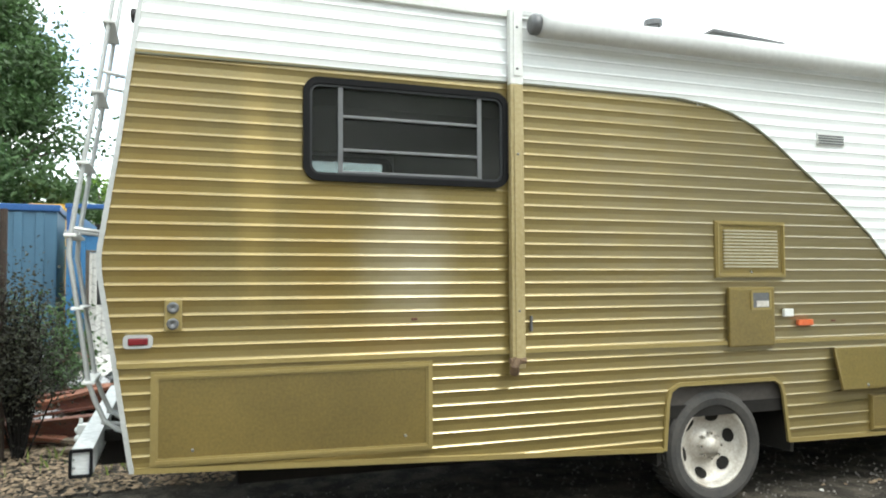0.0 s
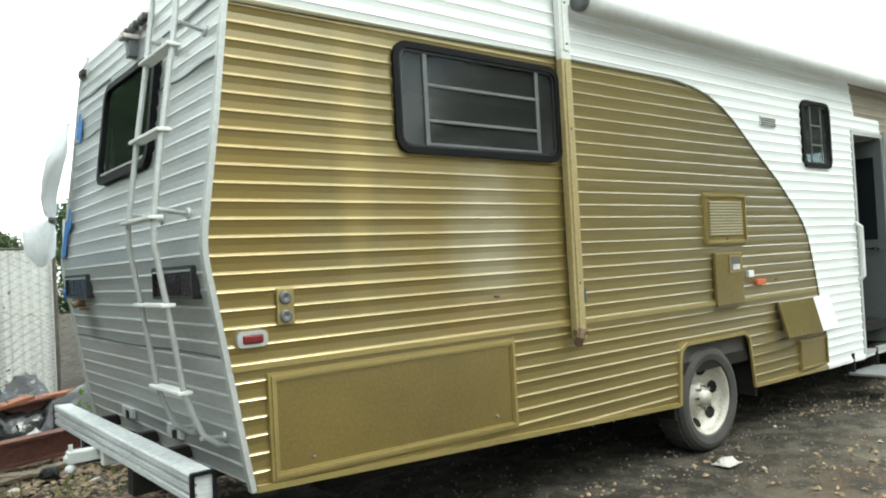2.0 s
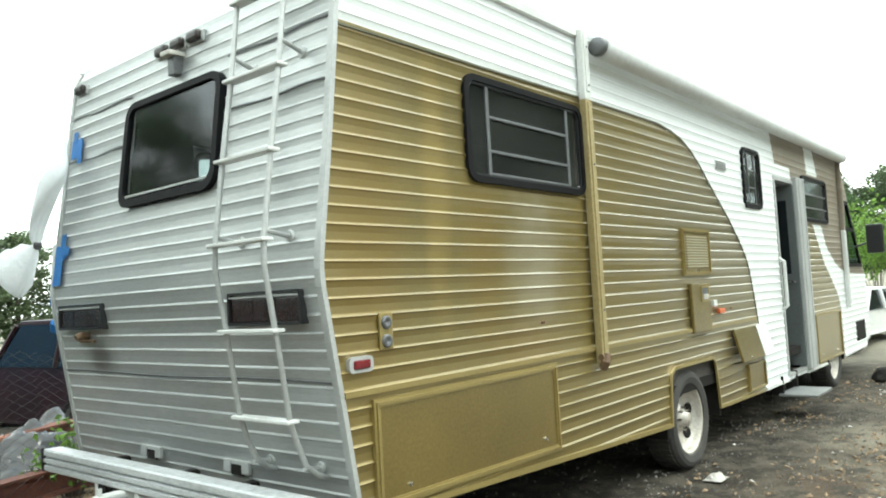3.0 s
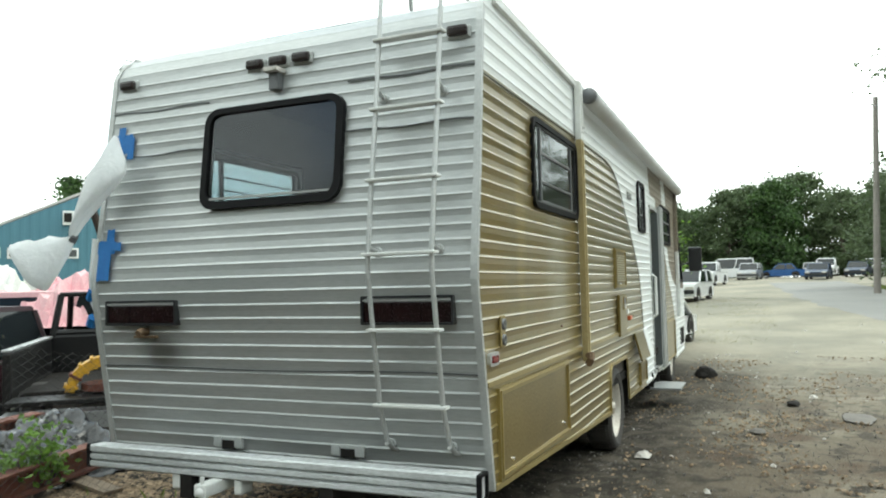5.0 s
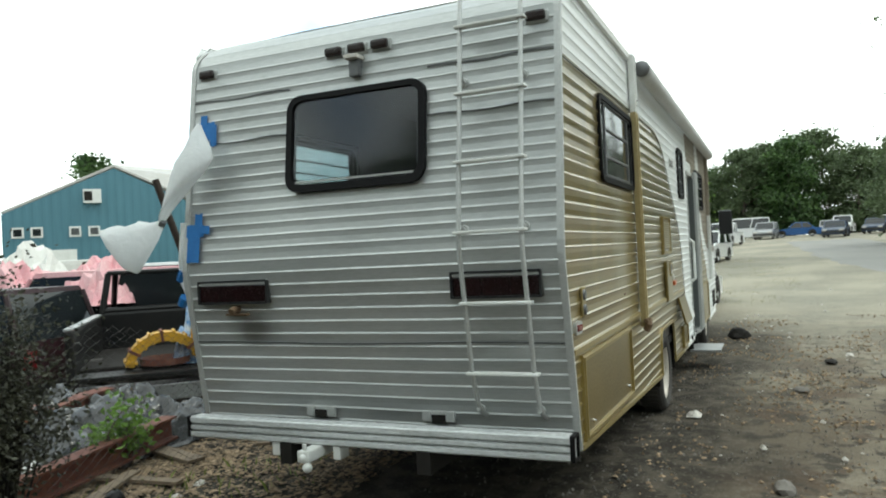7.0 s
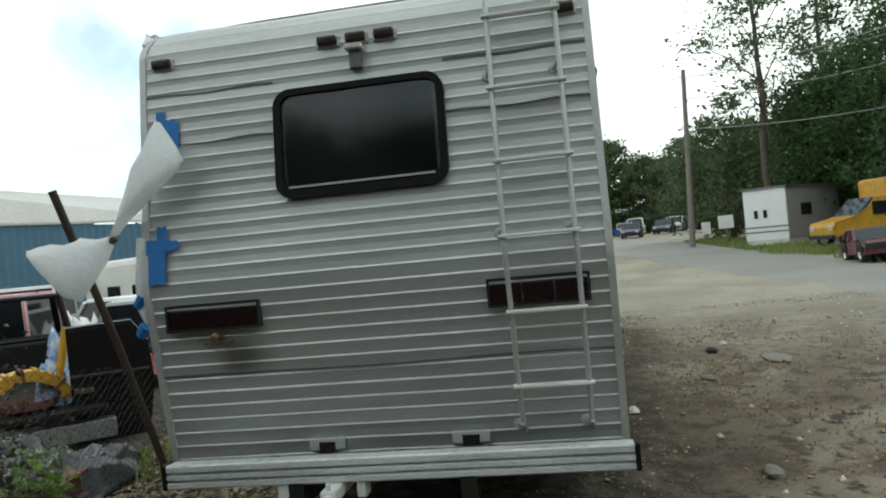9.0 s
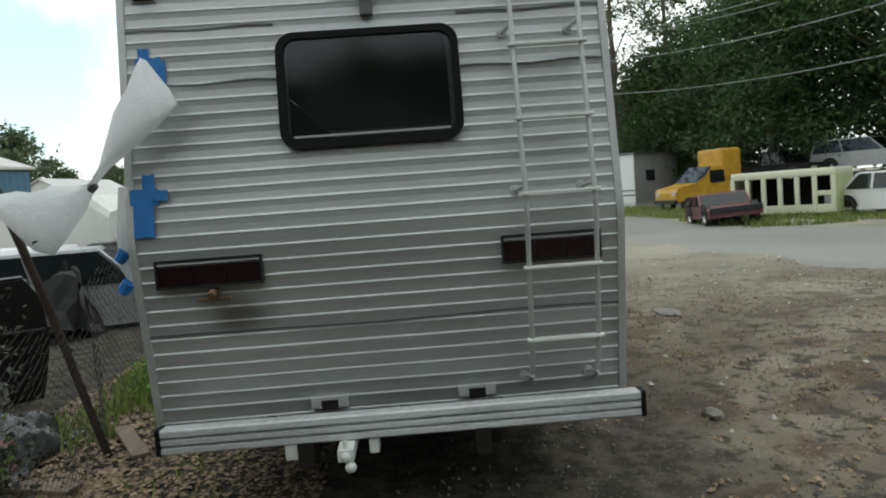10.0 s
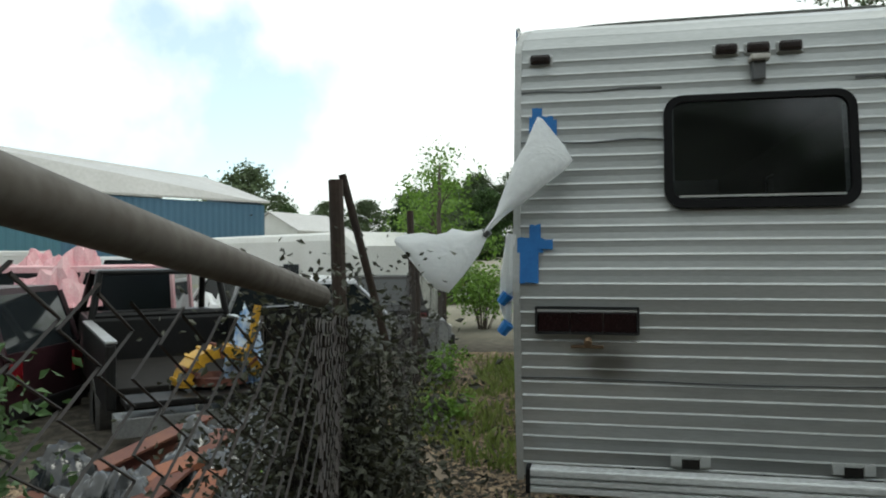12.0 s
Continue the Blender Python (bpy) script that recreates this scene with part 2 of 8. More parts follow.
M_TARP = mat("black_plastic_sheet", (0.010, 0.011, 0.012), 0.18, 0, (0.022, 0.023, 0.025), 3, 16, 0.7, 0.6, 0.03, spec=0.6)
M_BLUETARP = mat("blue_and_white_tarp", (0.05, 0.22, 0.55), 0.5, 0, (0.62, 0.70, 0.76), 9, 14, 1.0, 0.3, 0.01)
M_YELLOW = mat("yellow_enamel", (0.58, 0.33, 0.02), 0.45, 0, (0.26, 0.12, 0.02), 3, 40, 0.6, 0.1)
M_PLATE = mat("chequer_plate", (0.42, 0.43, 0.43), 0.4, 0.6, (0.22, 0.22, 0.22), 4, 40, 0.7, 0.2)
M_PINK = mat("faded_pink_paint", (0.60, 0.27, 0.30), 0.7, 0, (0.70, 0.52, 0.52), 2, 30, 0.8, 0.1)
M_MAROON = mat("crashed_maroon_paint", (0.12, 0.022, 0.028), 0.5, 0.1, (0.20, 0.10, 0.11), 2, 30, 0.7, 0.1)
M_CARWHITE = mat("white_car_paint", (0.74, 0.75, 0.75), 0.3, 0, (0.6, 0.6, 0.59), 1, 30, 0.5, 0.03)
M_CARSILVER = mat("silver_car_paint", (0.42, 0.43, 0.44), 0.3, 0.5, (0.32, 0.32, 0.33), 1, 30, 0.5, 0.03)
M_CARBLACK = mat("black_car_paint", (0.007, 0.0075, 0.008), 0.4, 0, (0.02, 0.018, 0.016), 2, 30, 0.6, 0.05, spec=0.25)
M_PLUM = mat("dark_plum_car_paint", (0.032, 0.010, 0.014), 0.42, 0, (0.012, 0.007, 0.008), 2, 30, 0.7, 0.05, spec=0.3)
M_RUSTPOST = mat("brown_rusted_post", (0.045, 0.028, 0.019), 0.8, 0.1, (0.022, 0.016, 0.012), 6, 50, 0.8, 0.3)
M_DRYGRASS = leaf_mat("dry_yellow_grass", (0.30, 0.28, 0.12), (0.22, 0.24, 0.08), 0.3)
M_CARNAVY = mat("navy_car_paint", (0.025, 0.045, 0.09), 0.3, 0.1, (0.02, 0.03, 0.05), 2, 30, 0.5, 0.03)
M_CARBLUE = mat("blue_car_paint", (0.03, 0.10, 0.28), 0.3, 0.1, (0.02, 0.07, 0.2), 2, 30, 0.5, 0.03)
M_CARRED = mat("faded_red_paint", (0.22, 0.05, 0.05), 0.4, 0, (0.3, 0.12, 0.11), 2, 30, 0.6, 0.05)
M_CARGLASS = mat("car_window_glass", (0.012, 0.015, 0.017), 0.06, 0, (0.02, 0.024, 0.026), 2, 30, 0.5, 0.0, rough_var=0.02)
M_TEAL = mat("teal_metal_cladding", (0.06, 0.155, 0.20), 0.5, 0.1, (0.075, 0.185, 0.23), 0.4, 6, 0.6, 0.1, stretch=(1, 1, 0.2))
M_BLUEWALL = mat("blue_metal_cladding", (0.055, 0.125, 0.19), 0.5, 0.1, (0.07, 0.155, 0.23), 0.4, 6, 0.6, 0.1)
M_ROOF = mat("pale_metal_roof", (0.50, 0.49, 0.47), 0.5, 0.2, (0.38, 0.37, 0.35), 0.3, 5, 0.7, 0.1)
M_OFFWHITE = mat("weathered_white_cladding", (0.66, 0.66, 0.63), 0.55, 0, (0.50, 0.49, 0.45), 0.8, 20, 0.7, 0.1)
M_GREYWALL = mat("grey_plywood", (0.33, 0.33, 0.32), 0.8, 0, (0.24, 0.24, 0.23), 0.8, 20, 0.7, 0.1)
M_CREAM = mat("pale_cream_paint", (0.68, 0.68, 0.52), 0.5, 0, (0.52, 0.54, 0.38), 0.8, 25, 0.7, 0.1)
M_LIME = mat("pale_green_paint", (0.50, 0.56, 0.28), 0.5, 0, (0.40, 0.46, 0.24), 0.8, 25, 0.7, 0.1)
M_CONTAINER = mat("blue_container_paint", (0.03, 0.15, 0.32), 0.55, 0.1, (0.03, 0.08, 0.15), 1.2, 20, 0.7, 0.15)
M_BARK = mat("tree_bark", (0.075, 0.058, 0.045), 0.9, 0, (0.13, 0.11, 0.09), 3, 25, 0.8, 0.6, 0.02, stretch=(1, 1, 0.25))
# leaf green paled and greyed: the tree line's haze is in the colour
M_LEAF = leaf_mat("hazy_oak_leaves", (0.074, 0.106, 0.047), (0.112, 0.154, 0.070))
M_LEAFDARK = leaf_mat("shaded_leaves", (0.031, 0.068, 0.019), (0.074, 0.132, 0.031), rand=0.55)
M_LEAFPINE = leaf_mat("pine_needles", (0.055, 0.11, 0.035), (0.095, 0.16, 0.06))
M_LEAFBRIGHT = leaf_mat("young_green_leaves", (0.13, 0.24, 0.035), (0.20, 0.33, 0.06))
M_DRYLEAF = leaf_mat("dry_brown_leaves", (0.045, 0.044, 0.026), (0.022, 0.028, 0.016), 0.25, 0.5)
M_GRASS = leaf_mat("verge_grass", (0.14, 0.20, 0.04), (0.26, 0.28, 0.09), 0.3)
M_LITTER = mat("dry_leaf_litter", (0.30, 0.22, 0.14), 0.9, 0, (0.14, 0.10, 0.065), 3, 30, 0.7, 0.2, rand=0.5)
M_STONE = mat("small_stones", (0.20, 0.185, 0.165), 0.9, 0, (0.12, 0.11, 0.10), 6, 40, 0.7, 0.3, rand=0.45)
M_PAPER = mat("scrap_paper", (0.60, 0.58, 0.54), 0.8, 0, (0.30, 0.26, 0.22), 8, 40, 0.6, 0.2)
M_ASPHALT = mat("worn_asphalt", (0.19, 0.188, 0.18), 0.9, 0, (0.27, 0.26, 0.235), 0.25, 14, 0.8, 0.35, 0.01)
M_POLE = mat("grey_utility_pole", (0.22, 0.20, 0.18), 0.9, 0, (0.13, 0.12, 0.1), 3, 30, 0.7, 0.3)


def ground_mat():
    """Trodden yard dirt: pale dust, grey gravel, dark damp earth, rusty brown patches, and shade painted beside the
    motorhome.
    """
    m, n, l, p = principled("yard_dirt")
    tc = n.new("ShaderNodeTexCoord")

    def noise_of(scale, detail=8.0, rough=0.6):
        a = n.new("ShaderNodeTexNoise")
        a.inputs["Scale"].default_value, a.inputs["Detail"].default_value, a.inputs["Roughness"].default_value = scale, detail, rough
        l.new(tc.outputs["Object"], a.inputs["Vector"])
        return a.outputs["Fac"]

    def ramp(src, lo, hi):
        r = n.new("ShaderNodeMapRange")
        r.interpolation_type = 'SMOOTHSTEP'
        r.inputs["From Min"].default_value, r.inputs["From Max"].default_value = lo, hi
        l.new(src, r.inputs["Value"])
        return r.outputs["Result"]

    def mixed(fac, a, b):
        x = n.new("ShaderNodeMix")
        x.data_type = 'RGBA'
        l.new(fac, x.inputs["Factor"])
        for sock, v in (("A", a), ("B", b)):
            if isinstance(v, tuple):
                x.inputs[sock].default_value = (*v, 1)
            else:
                l.new(v, x.inputs[sock])
        return x.outputs["Result"]
    c = mixed(ramp(noise_of(0.45), 0.42, 0.60), (0.128, 0.106, 0.078), (0.222, 0.196, 0.150))
    c = mixed(ramp(noise_of(1.1), 0.48, 0.60), c, (0.095, 0.068, 0.047))
    c = mixed(ramp(noise_of(3.7, 10), 0.51, 0.60), c, (0.052, 0.045, 0.036))
    # far lot: paler, dustier
    sep = n.new("ShaderNodeSeparateXYZ")
    l.new(tc.outputs["Object"], sep.inputs[0])
    c = mixed(ramp(sep.outputs["X"], 2.0, 16.0), c, mixed(ramp(noise_of(0.35), 0.38, 0.62), (0.33, 0.305, 0.24), (0.24, 0.228, 0.185)))
    # dark leafy earth and the motorhome's shade, painted in a ragged strip beside it
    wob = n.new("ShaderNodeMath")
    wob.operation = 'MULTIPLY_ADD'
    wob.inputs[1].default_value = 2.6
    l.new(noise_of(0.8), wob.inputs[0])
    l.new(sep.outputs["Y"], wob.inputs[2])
    earth_and_shade = n.new("ShaderNodeMath")
    earth_and_shade.operation = 'MULTIPLY'
    l.new(ramp(wob.outputs[0], 3.7, 5.0), earth_and_shade.inputs[0])
    l.new(ramp(sep.outputs["X"], 15.0, 8.0), earth_and_shade.inputs[1])
    c = mixed(earth_and_shade.outputs[0], c, mixed(ramp(noise_of(5.0, 10), 0.42, 0.62), (0.030, 0.026, 0.020), (0.082, 0.071, 0.055)))
    c = mixed(ramp(noise_of(38.0, 4), 0.55, 0.76), c, (0.17, 0.158, 0.138))
    c = mixed(ramp(noise_of(60.0, 3), 0.56, 0.73), c, (0.040, 0.034, 0.028))
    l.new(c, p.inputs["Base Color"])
    p.inputs["Roughness"].default_value = 0.95
    p.inputs["Specular IOR Level"].default_value = 0.2
    b = n.new("ShaderNodeBump")
    b.inputs["Strength"].default_value, b.inputs["Distance"].default_value = 0.7, 0.02
    l.new(noise_of(22.0, 8, 0.7), b.inputs["Height"])
    l.new(b.outputs["Normal"], p.inputs["Normal"])
    return m


M_DIRT = ground_mat()
for m_, w_ in ((M_GOLD, 0.9), (M_GOLDPANEL, 0.8), (M_GOLDTRIM, 0.6)):
    p_ = m_.node_tree.nodes["Principled BSDF"]
    p_.inputs["Coat Weight"].default_value, p_.inputs["Coat Roughness"].default_value, p_.inputs["Coat IOR"].default_value = w_, 0.22, 1.60

# ---- geometry helpers ----
OFFSET = {}


def B():
    return bmesh.new()


def thing(name, at, label, category, group="", kind=""):
    """A top-level thing whose parts are given in world metres; its Empty stands at its base."""
    e = new(name)
    e.empty_display_size = 0.2
    e.location = at
    OFFSET[e.name] = Vector(at)
    return tagged(e, label, category, group, kind)


def part(name, bm, material, parent=None, label="", smooth=False):
    """Links a bmesh as one mesh object under a thing or a part."""
    off = Vector((0, 0, 0))
    if parent is not None:
        off = OFFSET.get(parent.name, Vector((0, 0, 0)))
    if off.length:
        bmesh.ops.translate(bm, verts=bm.verts, vec=-off)
    bmesh.ops.recalc_face_normals(bm, faces=bm.faces)
    me = bpy.data.meshes.new(name)
    bm.to_mesh(me)
    bm.free()
    me.materials.append(material)
    if smooth:
        me.polygons.foreach_set("use_smooth", [True] * len(me.polygons))
    ob = new(name, me)
    if parent is not None:
        ob.parent = parent
        OFFSET[ob.name] = off
    if label:
        tagged(ob, label)
    return ob


def box(bm, lo, hi, bevel=0.0, m=None):
    lo, hi = Vector(lo), Vector(hi)
    geo = bmesh.ops.create_cube(bm, size=1.0)
    vs = geo["verts"]
    bmesh.ops.scale(bm, vec=hi - lo, verts=vs)
    bmesh.ops.translate(bm, vec=(lo + hi) / 2, verts=vs)
    if bevel:
        es = list({e for v in vs for e in v.link_edges})
        r = bmesh.ops.bevel(bm, geom=es, offset=bevel, segments=2, affect='EDGES', profile=0.6)
        vs = list({v for v in r["verts"]} | {v for v in vs if v.is_valid})
    if m is not None:
        bmesh.ops.transform(bm, matrix=m, verts=vs)
    return vs


def tube(bm, pts, r, n=8, caps=True):
    """A pipe along points; r a number or one radius a point."""
    pts = [Vector(p) for p in pts]
    rs = r if isinstance(r, (list, tuple)) else [r] * len(pts)
    rings, side = [], None
    for i, p in enumerate(pts):
        d = (pts[min(i + 1, len(pts) - 1)] - pts[max(i - 1, 0)]).normalized()
        if side is None:
            side = d.orthogonal().normalized()
        side = (side - d * side.dot(d)).normalized()
        up = d.cross(side)
        rings.append([bm.verts.new(p + rs[i] * (math.cos(a) * side + math.sin(a) * up))
                      for a in (2 * math.pi * k / n for k in range(n))])
    for a, b in zip(rings, rings[1:]):
        for k in range(n):
            bm.faces.new((a[k], a[(k + 1) % n], b[(k + 1) % n], b[k]))
    if caps:
        bm.faces.new(rings[0][::-1])
        bm.faces.new(rings[-1])


def prism(bm, loop_a, loop_b):
    """A closed solid between two loops of as many points."""
    a, b = [bm.verts.new(p) for p in loop_a], [bm.verts.new(p) for p in loop_b]
    n = len(a)
    for i in range(n):
        bm.faces.new((a[i], a[(i + 1) % n], b[(i + 1) % n], b[i]))
    bm.faces.new(a[::-1])
    bm.faces.new(b)


def loft(bm, loops, caps=True):
    rows = [[bm.verts.new(p) for p in lp] for lp in loops]
    n = len(rows[0])
    for a, b in zip(rows, rows[1:]):
        for i in range(n):
            bm.faces.new((a[i], a[(i + 1) % n], b[(i + 1) % n], b[i]))
    if caps:
        bm.faces.new(rows[0][::-1])
        bm.faces.new(rows[-1])


def rrect(u0, u1, v0, v1, r, n=6):
    out = []
    for cu, cv, a0 in ((u1 - r, v1 - r, 0), (u0 + r, v1 - r, 90), (u0 + r, v0 + r, 180), (u1 - r, v0 + r, 270)):
        for k in range(n + 1):
            a = radians(a0 + 90 * k / n)
            out.append((cu + r * math.cos(a), cv + r * math.sin(a)))
    return out


def bezel(bm, outer, inner, place, d0, d1):
    """A frame between two loops; place(u, v, d) gives the point at depth d."""
    loops = [[place(u, v, d) for u, v in lp] for lp, d in ((outer, d0), (outer, d1), (inner, d1), (inner, d0))]
    rows = [[bm.verts.new(p) for p in lp] for lp in loops]
    n = len(outer)
    for a, b in ((0, 1), (1, 2), (2, 3), (3, 0)):
        for i in range(n):
            bm.faces.new((rows[a][i], rows[a][(i + 1) % n], rows[b][(i + 1) % n], rows[b][i]))


def slab(bm, loop, place, d0, d1):
    prism(bm, [place(u, v, d0) for u, v in loop], [place(u, v, d1) for u, v in loop])


def lathe(bm, profile, centre, n=28, axis='y'):
    """Turns (radius, depth) pairs round an axis through centre."""
    cx, cy, cz = centre
    rows = []
    for r, d in profile:
        row = []
        for k in range(n):
            a = 2 * math.pi * k / n
            if axis == 'y':
                row.append(bm.verts.new((cx + r * math.cos(a), cy + d, cz + r * math.sin(a))))
            elif axis == 'x':
                row.append(bm.verts.new((cx + d, cy + r * math.cos(a), cz + r * math.sin(a))))
            else:
                row.append(bm.verts.new((cx + r * math.cos(a), cy + r * math.sin(a), cz + d)))
        rows.append(row)
    for a, b in zip(rows, rows[1:]):
        for k in range(n):
            bm.faces.new((a[k], a[(k + 1) % n], b[(k + 1) % n], b[k]))
    return rows


def lerp(table, v):
    """Piecewise straight lines through (key, value) pairs."""
    if v <= table[0][0]:
        return table[0][1]
    for (a, fa), (b, fb) in zip(table, table[1:]):
        if v <= b:
            return fa + (fb - fa) * (v - a) / (b - a)
    return table[-1][1]


def soft(v, width=2.0):
    """A ramp that starts gently at zero."""
    if v <= 0:
        return 0.0
    return v * v / (2 * width) if v < width else v - width / 2


def height(x, y):
    """The lie of the land: level under the motorhome, rising gently over the lot and road, falling into the yard."""
    up = 0.022 * min(soft(x - 8, 6), 70)
    down = -0.055 * min(soft(y - 6.6, 3), 12)
    return up + down


# ---- ground ----


def spread(lo, hi, step, far, grow=1.22):
    a = list(np.arange(lo, hi + step / 2, step))
    s, v, right = step, hi, []
    while v < far:
        s *= grow
        v += s
        right.append(v)
    s, v, left = step, lo, []
    while v > -far:
        s *= grow
        v -= s
        left.append(v)
    return left[::-1] + a + right


def build_ground():
    xs, ys = spread(-6, 14, 0.14, 2600), spread(-7, 13, 0.14, 2600)
    verts = []
    for y in ys:
        for x in xs:
            near = max(0.0, 1 - max(abs(x - 4), abs(y - 3)) / 60)
            z = height(x, y) + near * (0.035 * noise.noise((x * 0.7, y * 0.7, 3)) + 0.014 * noise.noise((x * 3.1, y * 3.1, 9)))
            if abs(x - 5) < 4.6 and 3.6 < y < 6.6:
                z = min(z, 0.012)
            verts.append((x, y, z))
    w = len(xs)
    faces = [(j * w + i, j * w + i + 1, (j + 1) * w + i + 1, (j + 1) * w + i) for j in range(len(ys) - 1) for i in range(w - 1)]
    me = bpy.data.meshes.new("ground")
    me.from_pydata(verts, [], faces)
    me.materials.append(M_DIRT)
    me.polygons.foreach_set("use_smooth", [True] * len(me.polygons))
    tagged(new("ground", me), "trodden brown dirt yard with gravel and dust", "ground", kind="structure")


build_ground()


def build_road():
    near = [(-60, -6), (-10, -4.5), (3, -3.2), (9, -2.4), (20, -0.6), (34, 1.0), (60, 2.0)]
    far = [(-60, -34), (-5, -22), (12, -9.8), (16.2, -6.8), (19.0, -4.5), (30.0, -4.2), (60, -3.4)]
    rows = []
    for k in range(97):
        u = k / 96 * (len(near) - 1)
        i = min(int(u), len(near) - 2)
        f = u - i
        a = Vector(near[i]).lerp(Vector(near[i + 1]), f)
        b = Vector(far[i]).lerp(Vector(far[i + 1]), f)
        a += Vector((0, 0.5 * noise.noise((a.x * 0.5, 0, 4))))
        row = []
        for j in range(25):
            p = a.lerp(b, j / 24)
            edge = min(j, 24 - j)
            row.append((p.x, p.y, height(p.x, p.y) + (0.045 if edge > 0 else -0.05) + 0.01 * noise.noise((p.x, p.y, 1))))
        rows.append(row)
    verts = [v for r in rows for v in r]
    faces = [(j * 25 + i, j * 25 + i + 1, j * 25 + 26 + i, j * 25 + 25 + i) for j in range(96) for i in range(24)]
    me = bpy.data.meshes.new("road")
    me.from_pydata(verts, [], faces)
    me.materials.append(M_ASPHALT)
    me.polygons.foreach_set("use_smooth", [True] * len(me.polygons))
    tagged(new("road", me), "worn grey asphalt road with ragged dusty edge", "road", kind="structure")


build_road()

# ---- the motorhome ----
Y0, Y1 = 3.87, 6.34
PITCH = 0.0765
REAR = [(0.50, -0.175), (0.58, -0.19), (1.05, -0.265), (1.52, -0.340), (1.70, -0.330), (2.10, -0.270), (2.60, -0.207), (2.90, -0.165), (3.00, -0.14), (3.06, -0.09), (3.09, 0.0)]
FRONT = [(0.33, 9.95), (0.55, 10.25), (1.35, 10.25), (1.75, 9.95), (3.00, 9.12), (3.09, 9.0)]
SKIRT = [(-0.3, 0.535), (1.4, 0.455), (2.9, 0.385), (5.3, 0.345), (9.0, 0.33), (10.3, 0.36)]
CURVE = [(0.3, 5.16), (0.6, 5.17), (0.98, 5.075), (1.25, 5.01), (1.51, 4.925), (1.63, 4.85), (1.78, 4.70), (1.98, 4.45), (2.22, 4.10), (2.40, 3.85), (2.50, 3.68), (2.575, 3.49), (2.615, 3.30), (2.640, 3.05)]

rv = thing("motorhome", (4.9, 5.1, 0.0), "old motorhome with ribbed siding half resprayed gold, white and silver", "motorhome")


def rib(s):
    f = (s / PITCH) % 1.0
    return 0.0095 * lerp([(0, 0.62), (0.05, 0.12), (0.12, 0.0), (0.52, 0.0), (0.82, 0.5), (0.93, 1.0), (1, 0.62)], f)


def row_levels(z0, z1, cuts):
    zs = set(cuts)
    k = math.floor(z0 / PITCH)
    while k * PITCH < z1:
        for f in (0, 0.05, 0.12, 0.52, 0.82, 0.93):
            zs.add((k + f) * PITCH)
        k += 1
    zs = sorted(z for z in zs if z0 <= z <= z1)
    out = [zs[0]]
    for z in zs[1:]:
        if z - out[-1] > 0.0015:
            out.append(z)
    return out


WIN1 = (0.645, 1.850, 2.005, 2.570)     # rear side window: x0, x1, z0, z1
WIN2 = (4.935, 5.475, 2.105, 2.690)
WIN3 = (7.02, 8.18, 2.055, 2.60)
DOOR = (5.95, 6.62, 0.40, 2.475)
CABWIN = (1.50, 2.42)


def cab_front(z):
    return lerp(FRONT, z) - 0.09


def arch_l(z):
    return lerp([(0.30, 2.905), (0.70, 2.945), (0.76, 2.965), (0.795, 3.03)], z)


def arch_r(z):
    return lerp([(0.30, 3.925), (0.70, 3.875), (0.76, 3.855), (0.795, 3.80)], z)


def holes(side):
    h = [(WIN1[2] + .03, WIN1[3] - .03, lambda z: WIN1[0] + .03, lambda z: WIN1[1] - .03),
         (CABWIN[0], CABWIN[1], lambda z: 9.16, cab_front),
         (0.0, 0.795, arch_l, arch_r),
         (0.0, 0.74, lambda z: 7.56, lambda z: 8.5)]
    if side == "right":
        h += [(WIN2[2] + .03, WIN2[3] - .03, lambda z: WIN2[0] + .03, lambda z: WIN2[1] - .03),
              (WIN3[2] + .03, WIN3[3] - .03, lambda z: WIN3[0] + .03, lambda z: WIN3[1] - .03),
              (DOOR[2], DOOR[3], lambda z: DOOR[0], lambda z: DOOR[1])]
    return h


def paint(z):
    """Colour borders along a rib: (x where it ends, colour), from the rear."""
    if z >= 2.635:
        return [(lerp([(2.6, 6.05), (3.0, 5.93)], z), "white"), (lerp([(2.6, 7.35), (3.0, 7.28)], z), "brown"),
                (lerp([(2.6, 7.85), (3.0, 7.66)], z), "white"), (99, "brown")]
    c = lerp(CURVE, z)
    if z >= 2.03:
        return [(c, "gold"), (6.62, "white"), (99, "brown")]
    left = lerp([(0.3, 7.1), (0.97, 7.05), (1.5, 6.70), (2.03, 6.62)], z)
    a = lerp([(0.3, 8.55), (0.97, 8.55), (1.15, 8.45), (1.4, 8.10), (1.55, 7.87), (2.03, 7.45)], z)
    b = lerp([(1.38, 99), (1.40, 9.25), (1.47, 8.75), (1.55, 8.45), (1.75, 8.05), (2.03, 7.85)], z)
    rows = [(c, "gold"), (max(left, 6.62), "white"), (a, "gold"), (b, "white")]
    if z > 1.38:
        rows.append((99, "brown"))
    return rows


